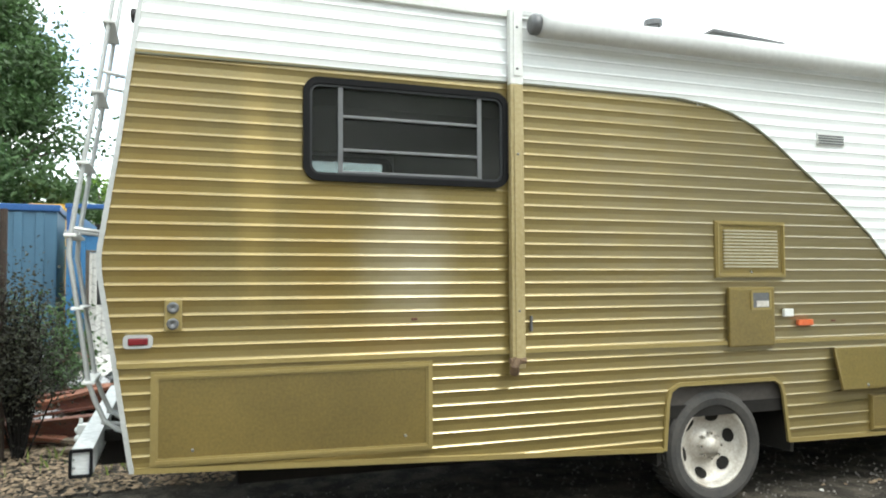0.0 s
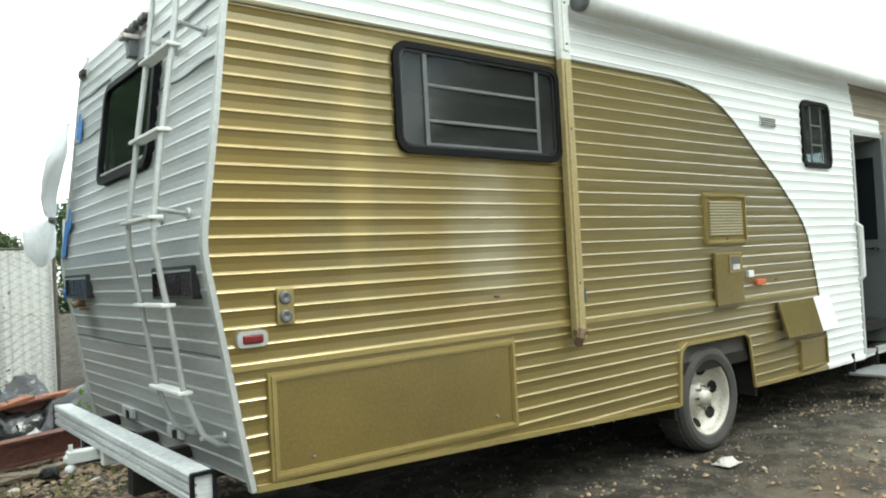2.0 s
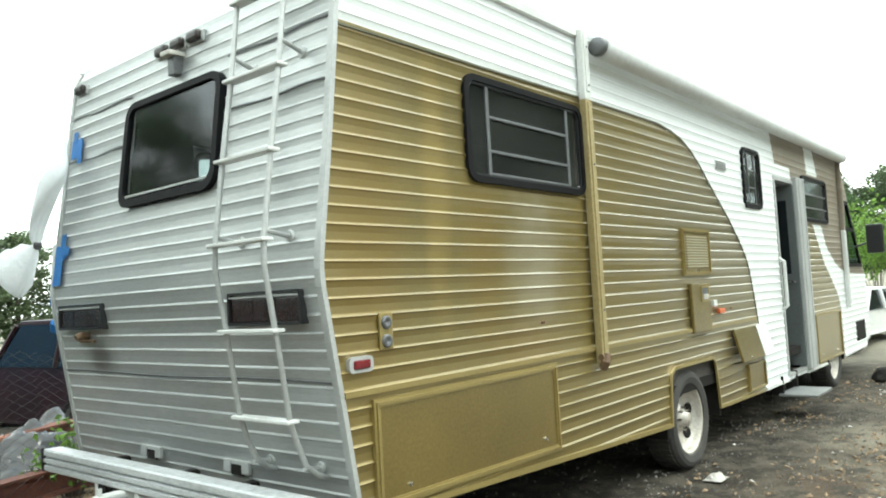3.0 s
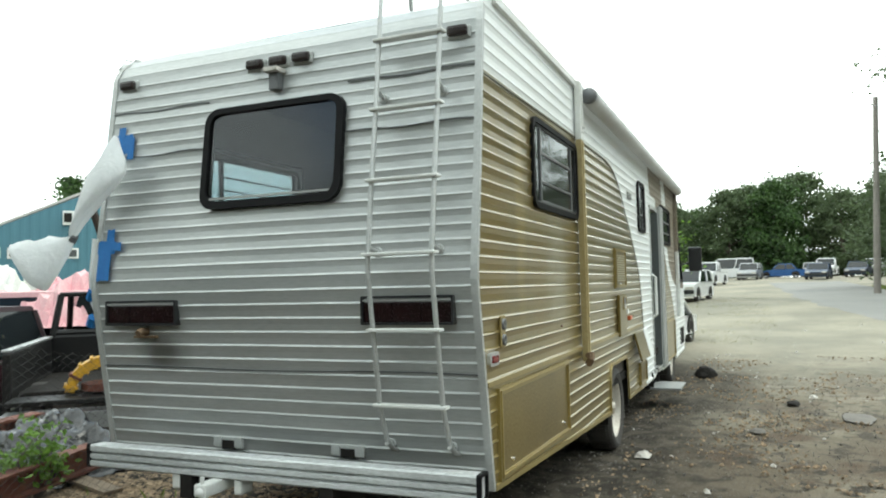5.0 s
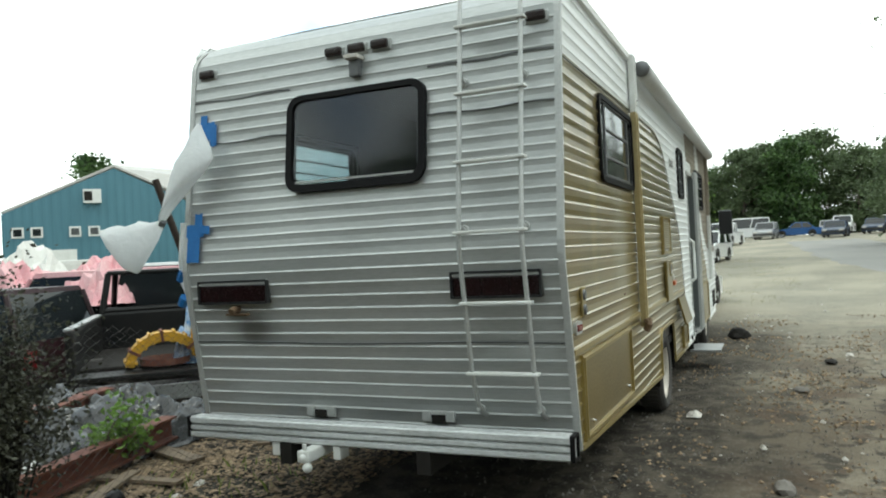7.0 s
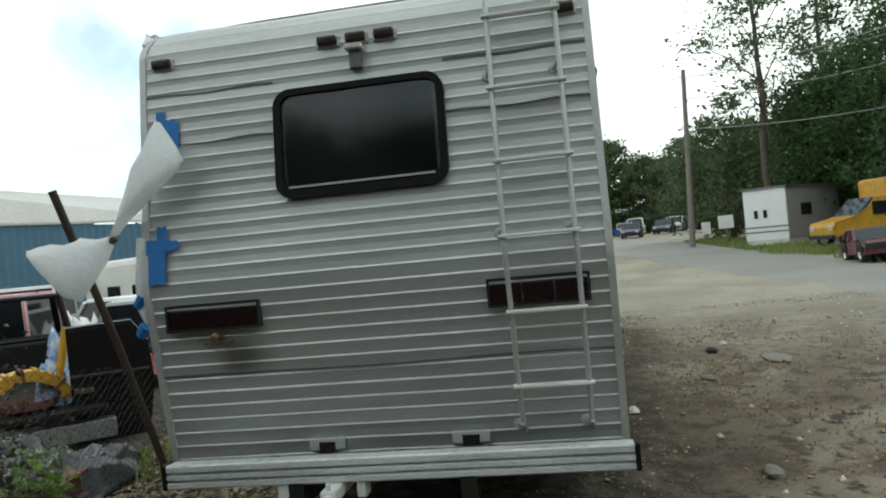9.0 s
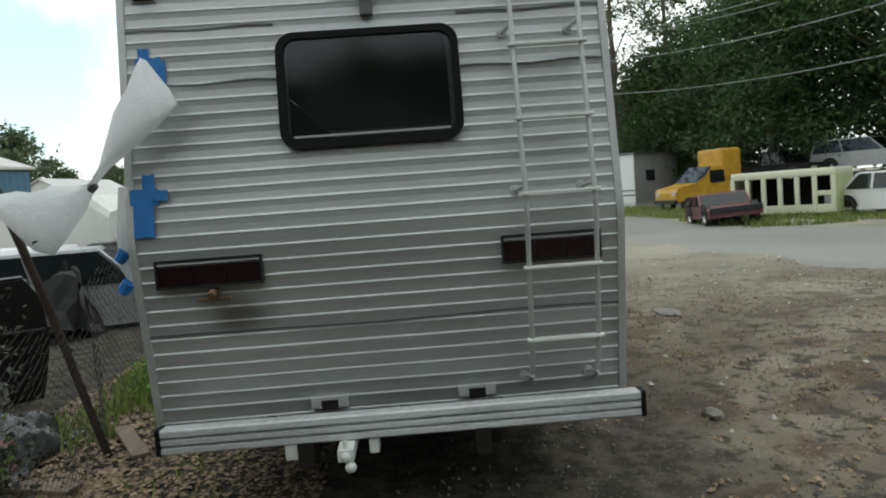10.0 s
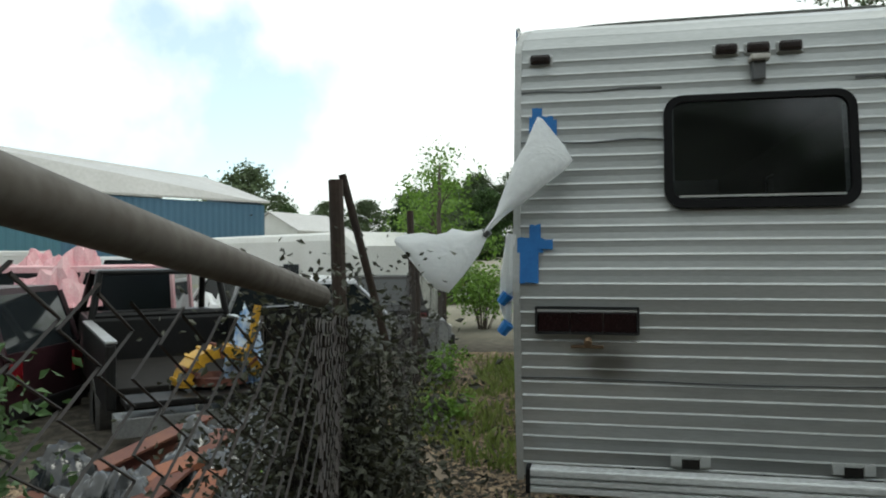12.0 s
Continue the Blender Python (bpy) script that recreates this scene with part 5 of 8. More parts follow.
def build_roof_things():
    bm = B()
    box(bm, (3.95, 4.55, 3.08), (4.65, 5.2, 3.20), 0.02)
    rvent = part("roof_vent", bm, M_BAR, rv, "grey roof vent with raised lid")
    bm = B()
    m = Matrix.Translation((3.95, 4.55, 3.40)) @ Matrix.Rotation(radians(3), 4, 'Y')
    box(bm, (0, 0, 0), (0.72, 0.66, 0.035), 0.012, m)
    part("lid", bm, M_BAR, rvent, "raised grey lid")
    for x in (4.0, 4.58):
        for y in (4.62, 5.12):
            bm = B()
            tube(bm, [(x, y, 3.18), (x, y, 3.40)], 0.012, 6)
            part("strut", bm, M_BAR, rvent)
    bm = B()
    lathe(bm, [(0.05, 3.08), (0.05, 3.36), (0.07, 3.36), (0.07, 3.40), (0.0005, 3.41)], (3.35, 4.5, 0.0), 12, 'z')
    part("vent_pipe", bm, M_BAR, rv)
    # blue tape along the far side edge
    for x0, x1, z0, z1 in ((0.0, 0.05, 2.2, 2.95), (-0.04, 0.06, 2.95, 3.04)):
        bm = B()
        box(bm, (x0 - 0.05, Y1 + 0.010, z0), (x1 + 0.02, Y1 + 0.016, z1))
        part("tape_strip", bm, M_BLUETAPE, rv, "strip of blue masking tape")


build_roof_things()


def tape_patch(name, boxes, label):
    """Overlapping torn pieces of tape stuck on the rear wall by the corner."""
    t = thing(name, (-0.3, 6.25, boxes[0][2]), label, "tape")
    for k, (y0, y1, z0, z1) in enumerate(boxes):
        bm = B()
        n = 7
        d = 0.012 + 0.002 * k
        top = [(y0 + (y1 - y0) * i / n, z1 + 0.008 * noise.noise((i * 3.1, z1 * 9, k))) for i in range(n + 1)]
        bot = [(y0 + (y1 - y0) * i / n, z0 + 0.008 * noise.noise((i * 2.7, z0 * 9, k + 5))) for i in range(n + 1)]
        a = [bm.verts.new((rear_x(z) - d, y, z)) for y, z in top]
        b = [bm.verts.new((rear_x(z) - d, y, z)) for y, z in bot]
        for i in range(n):
            bm.faces.new((b[i], b[i + 1], a[i + 1], a[i]))
        geo = bmesh.ops.extrude_face_region(bm, geom=bm.faces[:])
        bmesh.ops.translate(bm, vec=(-0.0015, 0, 0), verts=[v for v in geo["geom"] if isinstance(v, bmesh.types.BMVert)])
        part("tape_piece", bm, M_BLUETAPE, t)


tape_patch("masking_tape", [(6.14, 6.27, 2.40, 2.52), (6.20, 6.255, 2.50, 2.57), (6.12, 6.17, 2.36, 2.50)], "torn blue masking tape on the silver rear wall")
tape_patch("masking_tape", [(6.19, 6.33, 1.78, 1.86), (6.205, 6.265, 1.84, 1.93), (6.215, 6.315, 1.62, 1.79), (6.14, 6.22, 1.80, 1.85)], "cross of torn blue masking tape on the silver rear wall")
# ---- plants and loose stuff: builders ----


def leaf_mesh(name, material, leaves):
    """One mesh of many single leaves; leaves: (place, size) pairs."""
    verts, faces = [], []
    for p, s in leaves:
        d = Vector((random.gauss(0, 1), random.gauss(0, 1), random.gauss(0, 0.7))).normalized()
        e = d.orthogonal().normalized()
        e = (Matrix.Rotation(random.uniform(0, 6.28), 3, d) @ e)
        n = d.cross(e) * (0.16 * s)
        i = len(verts)
        verts += [p - d * s * 0.5, p - e * s * 0.3 + n, p + d * s * 0.55, p + e * s * 0.3 + n]
        faces.append((i, i + 1, i + 2, i + 3))
    me = bpy.data.meshes.new(name)
    me.from_pydata(verts, [], faces)
    me.materials.append(material)
    return me


def tree(at, tall, spread_r, leaf, material, label, clumps=46, per=70, bare=0.30, conifer=False, seed=1, trunk_r=None, category="tree"):
    """A tapered trunk with limbs and a crown of many leaves in uneven clumps."""
    random.seed(seed)
    t = new("tree")
    t.location = at
    tagged(t, label, category)
    r0 = trunk_r or tall * 0.022
    bm = B()
    lean = [Vector((0.03 * tall * noise.noise((k * 0.6, seed, 1)), 0.03 * tall * noise.noise((k * 0.6, seed, 7)), tall * 0.92 * k / 9)) for k in range(10)]
    lean[0] = Vector((0, 0, -0.25))
    tube(bm, lean, [r0 * (1.25 - 0.115 * k) for k in range(10)], 9)
    centres = []
    for k in range(clumps):
        u = (k + random.random()) / clumps
        z = tall * (bare + (1 - bare) * u)
        if conifer:
            rr = spread_r * (1.05 - u) ** 0.7 * random.uniform(0.35, 1.0)
        else:
            rr = spread_r * math.sqrt(max(0.05, 1 - (2 * u - 0.85) ** 2 * 0.75)) * random.uniform(0.25, 1.0)
        a = random.uniform(0, 6.283)
        centres.append(Vector((rr * math.cos(a), rr * math.sin(a), z)))
    for c in centres[::2]:
        h = max(0.15, (c.z / tall) - random.uniform(0.08, 0.2)) * 9.0 / 0.92
        i = min(int(h), 8)
        s = lean[i].lerp(lean[i + 1], h - i) if h < 9 else lean[-1]
        mid = s.lerp(c, 0.5) + Vector((0, 0, 0.05 * tall * random.uniform(-0.4, 0.6)))
        w = r0 * 0.34 * (1.1 - c.z / tall * 0.6)
        tube(bm, [s, mid, c], [w, w * 0.6, w * 0.2], 5)
    part("trunk", bm, M_BARK, t, "dark bark trunk and limbs", True)
    leaves = []
    for c in centres:
        size = spread_r * random.uniform(0.16, 0.34)
        for _ in range(per):
            o = Vector((random.gauss(0, 1), random.gauss(0, 1), random.gauss(0, 0.42 if conifer else 0.62)))
            leaves.append((c + o * size * 0.6, leaf * random.uniform(0.6, 1.35)))
    me = leaf_mesh("crown", material, leaves)
    o = new("crown", me)
    o.parent = t
    return t


def shrub(name, at, size, material, leaf, count, label, twigs=18, seed=3, category="shrub", wood=None):
    random.seed(seed)
    t = new(name)
    t.location = at
    tagged(t, label, category)
    bm = B()
    ends = []
    for k in range(twigs):
        a = random.uniform(0, 6.283)
        tip = Vector((size[0] * math.cos(a) * random.uniform(0.1, 1), size[1] * math.sin(a) * random.uniform(0.1, 1), size[2] * random.uniform(0.45, 1)))
        mid = tip * 0.5 + Vector((random.gauss(0, 0.06), random.gauss(0, 0.06), 0.1 * size[2]))
        tube(bm, [(tip.x * 0.15, tip.y * 0.15, -0.05), mid, tip], [0.010, 0.007, 0.003], 5)
        ends += [mid, tip, mid.lerp(tip, 0.5)]
    part("stem", bm, wood or M_BARK, t, "thin stems")
    leaves = []
    for _ in range(count):
        e = random.choice(ends)
        leaves.append((e + Vector((random.gauss(0, 1), random.gauss(0, 1), random.gauss(0, 0.8))) * 0.12 * max(size), leaf * random.uniform(0.6, 1.4)))
    o = new("foliage", leaf_mesh("foliage", material, leaves))
    o.parent = t
    return t


def scatter(name, area, count, size, material, label, category, flat=0.25, seed=5, lift=0.0, dense=None):
    """Loose bits on the ground as one body of stuff: small uneven lumps."""
    rnd = random.Random(seed)
    verts, faces = [], []
    for _ in range(count):
        x, y = rnd.uniform(area[0], area[1]), rnd.uniform(area[2], area[3])
        if dense and noise.noise((x * dense, y * dense, seed)) < 0.05:
            continue
        s = size * rnd.uniform(0.4, 1.6)
        a = rnd.uniform(0, 6.28)
        z = height(x, y) + 0.02 + lift
        ex, ey = Vector((math.cos(a), math.sin(a), rnd.uniform(-0.3, 0.3))), Vector((-math.sin(a), math.cos(a), rnd.uniform(-0.3, 0.3)))
        w = rnd.uniform(0.35, 0.9)
        c = Vector((x, y, z))
        i = len(verts)
        up = Vector((0, 0, s * flat * rnd.uniform(0.6, 1.4)))
        verts += [c - ex * s * 0.5, c - ey * s * w * 0.5, c + ex * s * 0.5, c + ey * s * w * 0.5, c + up + ex * s * 0.1, c - up * 0.5]
        for k in range(4):
            faces.append((i + k, i + (k + 1) % 4, i + 4))
            faces.append((i + (k + 1) % 4, i + k, i + 5))
    me = bpy.data.meshes.new(name)
    me.from_pydata(verts, [], faces)
    me.materials.append(material)
    return tagged(new(name, me), label, category, kind="stuff")


def grass(name, area, count, tall, label, seed=8, dense=0.8, material=None):
    rnd = random.Random(seed)
    verts, faces = [], []
    for _ in range(count):
        x, y = rnd.uniform(area[0], area[1]), rnd.uniform(area[2], area[3])
        if noise.noise((x * dense, y * dense, seed)) < -0.1:
            continue
        z = height(x, y) - 0.01
        h, a = tall * rnd.uniform(0.4, 1.3), rnd.uniform(0, 6.28)
        w = h * 0.09
        bx, by = math.cos(a) * w, math.sin(a) * w
        lx, ly = rnd.gauss(0, 0.35) * h, rnd.gauss(0, 0.35) * h
        i = len(verts)
        verts += [(x - bx, y - by, z), (x + bx, y + by, z), (x + lx * 0.4 + bx * .6, y + ly * 0.4 + by * .6, z + h * 0.6), (x + lx, y + ly, z + h)]
        faces += [(i, i + 1, i + 2), (i, i + 2, i + 3)]
    me = bpy.data.meshes.new(name)
    me.from_pydata(verts, [], faces)
    me.materials.append(material or M_GRASS)
    return tagged(new(name, me), label, "grass", kind="stuff")


# ---- vehicles ----


def vehicle(name, at, yaw, paint_m, label, kind="sedan", length=4.5, width=1.75, tall=1.42, wheels=True, roll=0.0, pitch=0.0, category="car", sunk=0.0, window=None, tail=None):
    """A car, van or pickup: shaped body, glass, lamps, bumpers and wheels, all in its own frame."""
    t = new(name)
    t.matrix_world = Matrix.Translation((at[0], at[1], at[2] - sunk)) @ Matrix.Rotation(radians(yaw), 4, 'Z') @ Matrix.Rotation(radians(pitch), 4, 'Y') @ Matrix.Rotation(radians(roll), 4, 'X')
    tagged(t, label, category)
    L, W, H = length / 2, width / 2, tall
    belt = {"sedan": 0.62, "suv": 0.60, "pickup": 0.60, "van": 0.52}[kind] * H
    sill = 0.22
    prof = {
        "sedan": [(-L, 0.45), (-L, belt * 0.95), (-L * 0.62, belt), (-L * 0.3, belt), (L * 0.28, belt), (L * 0.6, belt * 0.92), (L, belt * 0.72), (L, 0.42)],
        "suv": [(-L, 0.45), (-L * 0.98, belt), (-L * 0.3, belt), (L * 0.4, belt), (L * 0.95, belt * 0.86), (L, belt * 0.7), (L, 0.42)],
        "pickup": [(-L, 0.5), (-L, belt * 0.96), (-L * 0.1, belt * 0.96), (L * 0.45, belt), (L * 0.95, belt * 0.92), (L, belt * 0.75), (L, 0.5)],
        "van": [(-L, 0.42), (-L, belt), (L * 0.4, belt), (L * 0.66, belt * 0.95), (L * 0.95, belt * 0.72), (L, belt * 0.55), (L, 0.42)],
    }[kind]
    bm = B()
    full = [(-L * 0.98, sill)] + prof + [(L * 0.98, sill)]
    ring = lambda y, k: [(x * k, y, z) for x, z in full]
    loft(bm, [ring(-W * 0.96, 0.985), ring(-W, 1.0), ring(W, 1.0), ring(W * 0.96, 0.985)])
    bmesh.ops.bevel(bm, geom=[e for e in bm.edges if abs((e.verts[0].co - e.verts[1].co).y) < 1e-4], offset=0.025, segments=2, affect='EDGES')
    part("body", bm, paint_m, t)
    cab = {
        "sedan": [(-L * 0.66, belt), (-L * 0.42, H), (L * 0.08, H), (L * 0.34, belt)],
        "suv": [(-L * 0.97, belt), (-L * 0.86, H), (L * 0.12, H), (L * 0.42, belt)],
        "pickup": [(-L * 0.12, belt * 0.96), (-L * 0.08, H), (L * 0.22, H), (L * 0.46, belt)],
        "van": [(-L * 0.99, belt), (-L * 0.96, H), (L * 0.36, H), (L * 0.70, belt * 0.95)],
    }[kind]
    taper = 0.86
    bm = B()
    low, mid = belt, belt + 0.06
    def loop_at(f, w):
        (a, az), (b, bz), (c, cz), (d, dz) = cab
        x0, x1 = a + (b - a) * f, d + (c - d) * f
        z = az + (bz - az) * f
        return [(x0, -W * w, z), (x1, -W * w, z + (dz - az) * (1 - f)), (x1, W * w, z + (dz - az) * (1 - f)), (x0, W * w, z)]
    roof_f = 0.90
    loft(bm, [loop_at(roof_f, taper + 0.015), loop_at(0.985, taper), loop_at(1.0, taper - 0.05)])
    part("roof", bm, paint_m, t)
    bm = B()
    loft(bm, [loop_at(0.0, 0.95), loop_at(roof_f, taper + 0.005)])
    part("glass", bm, window or M_CARGLASS, t, "dark window glass")
    for f0, f1 in ((0.0, 0.0), (0.45, 0.45), (1.0, 1.0)):
        for sy in (-1, 1):
            lo, hi = loop_at(0.0, 0.955), loop_at(roof_f, taper + 0.02)
            a = Vector(lo[0]).lerp(Vector(lo[1]), f0)
            b = Vector(hi[0]).lerp(Vector(hi[1]), f1)
            a.y, b.y = sy * abs(a.y), sy * abs(b.y)
            bm = B()
            tube(bm, [a, b], 0.042, 6)
            part("pillar", bm, paint_m, t)
    for x, w in ((-L, -0.07), (L, 0.07)):
        bm = B()
        box(bm, (min(x, x + w), -W * 0.97, 0.36), (max(x, x + w), W * 0.97, 0.54), 0.025)
        part("bumper", bm, M_CHROME if kind == "pickup" else M_BLACKPLASTIC, t)
    for sy in (-1, 1):
        bm = B()
        box(bm, (L - 0.02, sy * W * 0.72 - 0.18, belt * 0.60), (L + 0.02, sy * W * 0.72 + 0.18, belt * 0.76), 0.015)
        part("headlamp", bm, M_PAPER, t)
        bm = B()
        box(bm, (-L - 0.02, sy * W * 0.8 - 0.12, belt * 0.66), (-L + 0.02, sy * W * 0.8 + 0.12, belt * 0.9), 0.015)
        part("tail_lamp", bm, tail or M_REDLENS, t)
    if wheels:
        for x in (-L * 0.6, L * 0.62):
            for sy in (-1, 1):
                bm = B()
                r = 0.31 if kind != "pickup" else 0.38
                lathe(bm, [(r * 0.62, 0.012 * sy), (r * 0.92, 0.03 * sy), (r, 0.0), (r, -0.17 * sy), (r * 0.6, -0.19 * sy)], (x, sy * W * 0.985, r), 20)
                w = part("wheel", bm, M_TYRE, t)
                bm = B()
                lathe(bm, [(r * 0.63, 0.013 * sy), (r * 0.5, -0.02 * sy), (r * 0.2, -0.01 * sy), (0.001, 0.012 * sy)], (x, sy * W * 0.985, r), 16)
                part("rim", bm, M_CHROME, w)
                bm = B()
                loop = [(x + (r + 0.07) * math.cos(a), r + (r + 0.07) * math.sin(a)) for a in (math.pi * k / 10 for k in range(11))]
                bm.faces.new([bm.verts.new((u, sy * (W + 0.003), v)) for u, v in loop])
                part("wheel_arch", bm, M_DARK, t)
    return t


# ---- the white plastic bag taped to the corner ----


def bag_loft(stations):
    """stations: centre, half width along y, half depth along x, half height."""
    loops = []
    for k, (c, ry, rx, rz) in enumerate(stations):
        lp = []
        for i in range(18):
            a = 2 * math.pi * i / 18
            n1 = noise.noise((c[1] * 7 + math.cos(a) * 1.5, c[2] * 7, math.sin(a) * 1.5))
            f = 1 + 0.28 * n1
            lp.append(Vector((c[0] + rx * math.sin(a) * f, c[1] + ry * math.cos(a) * f, c[2] + rz * math.cos(a) * f + 0.02 * n1)))
        loops.append(lp)
    return loops


def build_bag():
    t = thing("plastic_bag", (-0.38, 6.45, 1.75), "torn white plastic bag taped to the motorhome corner", "bag")
    bm = B()
    loft(bm, bag_loft([((-0.30, 6.205, 2.50), 0.012, 0.010, 0.004), ((-0.33, 6.195, 2.44), 0.045, 0.02, 0.012), ((-0.36, 6.18, 2.34), 0.095, 0.035, 0.01),
                       ((-0.39, 6.18, 2.25), 0.15, 0.05, -0.01), ((-0.41, 6.235, 2.14), 0.155, 0.055, -0.06), ((-0.41, 6.33, 2.03), 0.11, 0.05, -0.065),
                       ((-0.39, 6.43, 1.95), 0.06, 0.04, -0.045), ((-0.365, 6.495, 1.885), 0.018, 0.018, -0.015)]))
    part("upper_lobe", bm, M_BAG, t, "", True)
    bm = B()
    loft(bm, bag_loft([((-0.365, 6.495, 1.885), 0.012, 0.014, 0.014), ((-0.375, 6.56, 1.84), 0.03, 0.04, 0.065), ((-0.39, 6.64, 1.78), 0.03, 0.07, 0.125),
                       ((-0.40, 6.72, 1.73), 0.03, 0.085, 0.165), ((-0.41, 6.80, 1.735), 0.03, 0.085, 0.145), ((-0.41, 6.89, 1.79), 0.03, 0.07, 0.085), ((-0.41, 6.955, 1.835), 0.02, 0.04, 0.035), ((-0.41, 6.98, 1.84), 0.006, 0.01, 0.008)]))
    part("lower_lobe", bm, M_BAG, t, "", True)
    bm = B()
    tube(bm, [(-0.37, 6.475, 1.90), (-0.36, 6.515, 1.865)], 0.024, 8)
    part("knot", bm, M_BAR, t, "dark twisted knot")
    bm = B()
    tube(bm, [(-0.30, 6.36, 1.88), (-0.29, 6.38, 1.66), (-0.28, 6.40, 1.50), (-0.27, 6.38, 1.38)], [0.03, 0.045, 0.035, 0.012], 8)
    part("hanging_strip", bm, M_BAG, t)
    for z in (1.56, 1.40):
        bm = B()
        tube(bm, [(-0.31, 6.38, z), (-0.30, 6.42, z - 0.05)], [0.035, 0.03], 8)
        part("tape_wad", bm, M_BLUETAPE, t, "wad of blue tape")


build_bag()

# ---- fence on the yard side ----


def ground_at(x, y):
    return height(x, y)


def chain_link(bm, path, z_lo, z_hi, pitch, r, sag=0.0):
    """Zigzag wires woven along a path of (x, y); z_lo and z_hi are functions of the length along it."""
    pts = [Vector((x, y, 0)) for x, y in path]
    lens = [0.0]
    for a, b in zip(pts, pts[1:]):
        lens.append(lens[-1] + (b - a).length)
    total = lens[-1]

    def at(s, z):
        s = min(max(s, 0), total)
        for i in range(len(pts) - 1):
            if s <= lens[i + 1]:
                p = pts[i].lerp(pts[i + 1], (s - lens[i]) / (lens[i + 1] - lens[i]))
                break
        w = 0.045 * noise.noise((s * 1.3, z * 1.5, 4))
        return Vector((p.x + w * 0.3, p.y + w, z + 0.03 * noise.noise((s * 1.7, z, 9))))
    n = int(total / pitch)
    for k in range(n):
        s = (k + 0.5) * pitch
        lo, hi = z_lo(s), z_hi(s)
        m = max(2, int((hi - lo) / (pitch * 0.56)))
        ring = []
        for j in range(m + 1):
            ring.append(at(s + (pitch * 0.52 if ((j + k) % 2) else -pitch * 0.52), lo + (hi - lo) * j / m))
        tube(bm, ring, r, 3, False)


def build_fence():
    t = thing("chain_link_fence", (1.0, 7.3, 0.0), "sagging chain-link fence with bent pipe rail and leaning posts", "fence")
    line = [(-5.2, 6.07), (-3.9, 6.26), (-3.02, 6.40), (-1.34, 6.93), (1.4, 7.30), (2.2, 7.70), (5.3, 8.3), (10.0, 8.9), (16, 9.6)]
    posts = [([(-1.32, 6.92, -0.1), (-1.34, 6.98, 2.09)], 0.031), ([(1.40, 7.28, -0.15), (1.13, 7.50, 1.15), (0.84, 7.73, 2.36)], 0.03),
             ([(5.3, 8.3, -0.3), (5.2, 8.35, 2.35)], 0.045), ([(6.0, 8.42, -0.3), (5.9, 8.45, 1.9)], 0.045), ([(10.0, 8.9, -0.3), (10.0, 8.9, 2.0)], 0.04)]
    for pts, r in posts:
        bm = B()
        tube(bm, pts, r, 12)
        part("post", bm, M_RUSTPOST, t, "rusty pipe post")
    bm = B()
    tube(bm, [(-5.6, 6.02, 2.05), (-4.6, 6.16, 1.915), (-3.894, 6.266, 1.818), (-3.4, 6.338, 1.752), (-3.02, 6.394, 1.70)], [0.024, 0.0235, 0.023, 0.022, 0.021], 14)
    part("top_rail", bm, M_PIPE, t, "bent galvanised top rail", True)
    bm = B()
    chain_link(bm, line[:5], lambda s: 0.02, lambda s: lerp([(0, 1.95), (1.3, 1.77), (2.2, 1.65), (3.97, 1.50), (4.6, 1.28), (6.7, 0.95)], s), 0.055, 0.0021)
    tagged(part("wire_mesh", bm, M_WIRE, t, "loose diamond wire mesh"), kind="stuff")
    bm = B()
    chain_link(bm, line[4:8], lambda s: -0.15, lambda s: lerp([(0, 0.95), (2, 1.5), (4, 1.75), (12, 1.8)], s), 0.085, 0.0022)
    tagged(part("wire_mesh", bm, M_WIRE, t, "loose diamond wire mesh"), kind="stuff")


build_fence()
shrub("dead_vine", (-1.62, 6.90, 0.0), (0.48, 0.18, 1.58), M_DRYLEAF, 0.032, 9500, "dark dead vines tangled on the fence", 150, 11, "vine", M_DARK)
shrub("dead_vine", (-1.20, 6.98, 0.0), (0.24, 0.12, 1.40), M_DRYLEAF, 0.032, 4200, "dark dead vines tangled on the fence", 90, 12, "vine", M_DARK)
shrub("dead_vine", (-2.25, 6.72, 0.0), (0.35, 0.18, 0.75), M_LEAFDARK, 0.03, 1500, "dark green vines low on the fence", 24, 13, "vine", M_DARK)
shrub("weed", (0.35, 7.75, 0.0), (0.28, 0.25, 0.55), M_LEAFBRIGHT, 0.06, 520, "bright green weed among the scrap", 14, 15, "weed")
shrub("weed", (3.2, 7.55, -0.1), (0.5, 0.4, 0.45), M_LEAFBRIGHT, 0.06, 700, "bright green weeds by the fence", 16, 16, "weed")
shrub("weed", (5.6, 8.0, -0.15), (0.6, 0.4, 0.6), M_LEAFBRIGHT, 0.06, 800, "bright green weeds by the fence", 16, 17, "weed")
shrub("brush", (-1.3, 9.1, 0.0), (0.5, 0.45, 1.2), M_LEAFPINE, 0.07, 1500, "green brush by the scrap heap", 26, 18, "shrub", M_DARK)

# ---- scrap heap between fence and yard ----


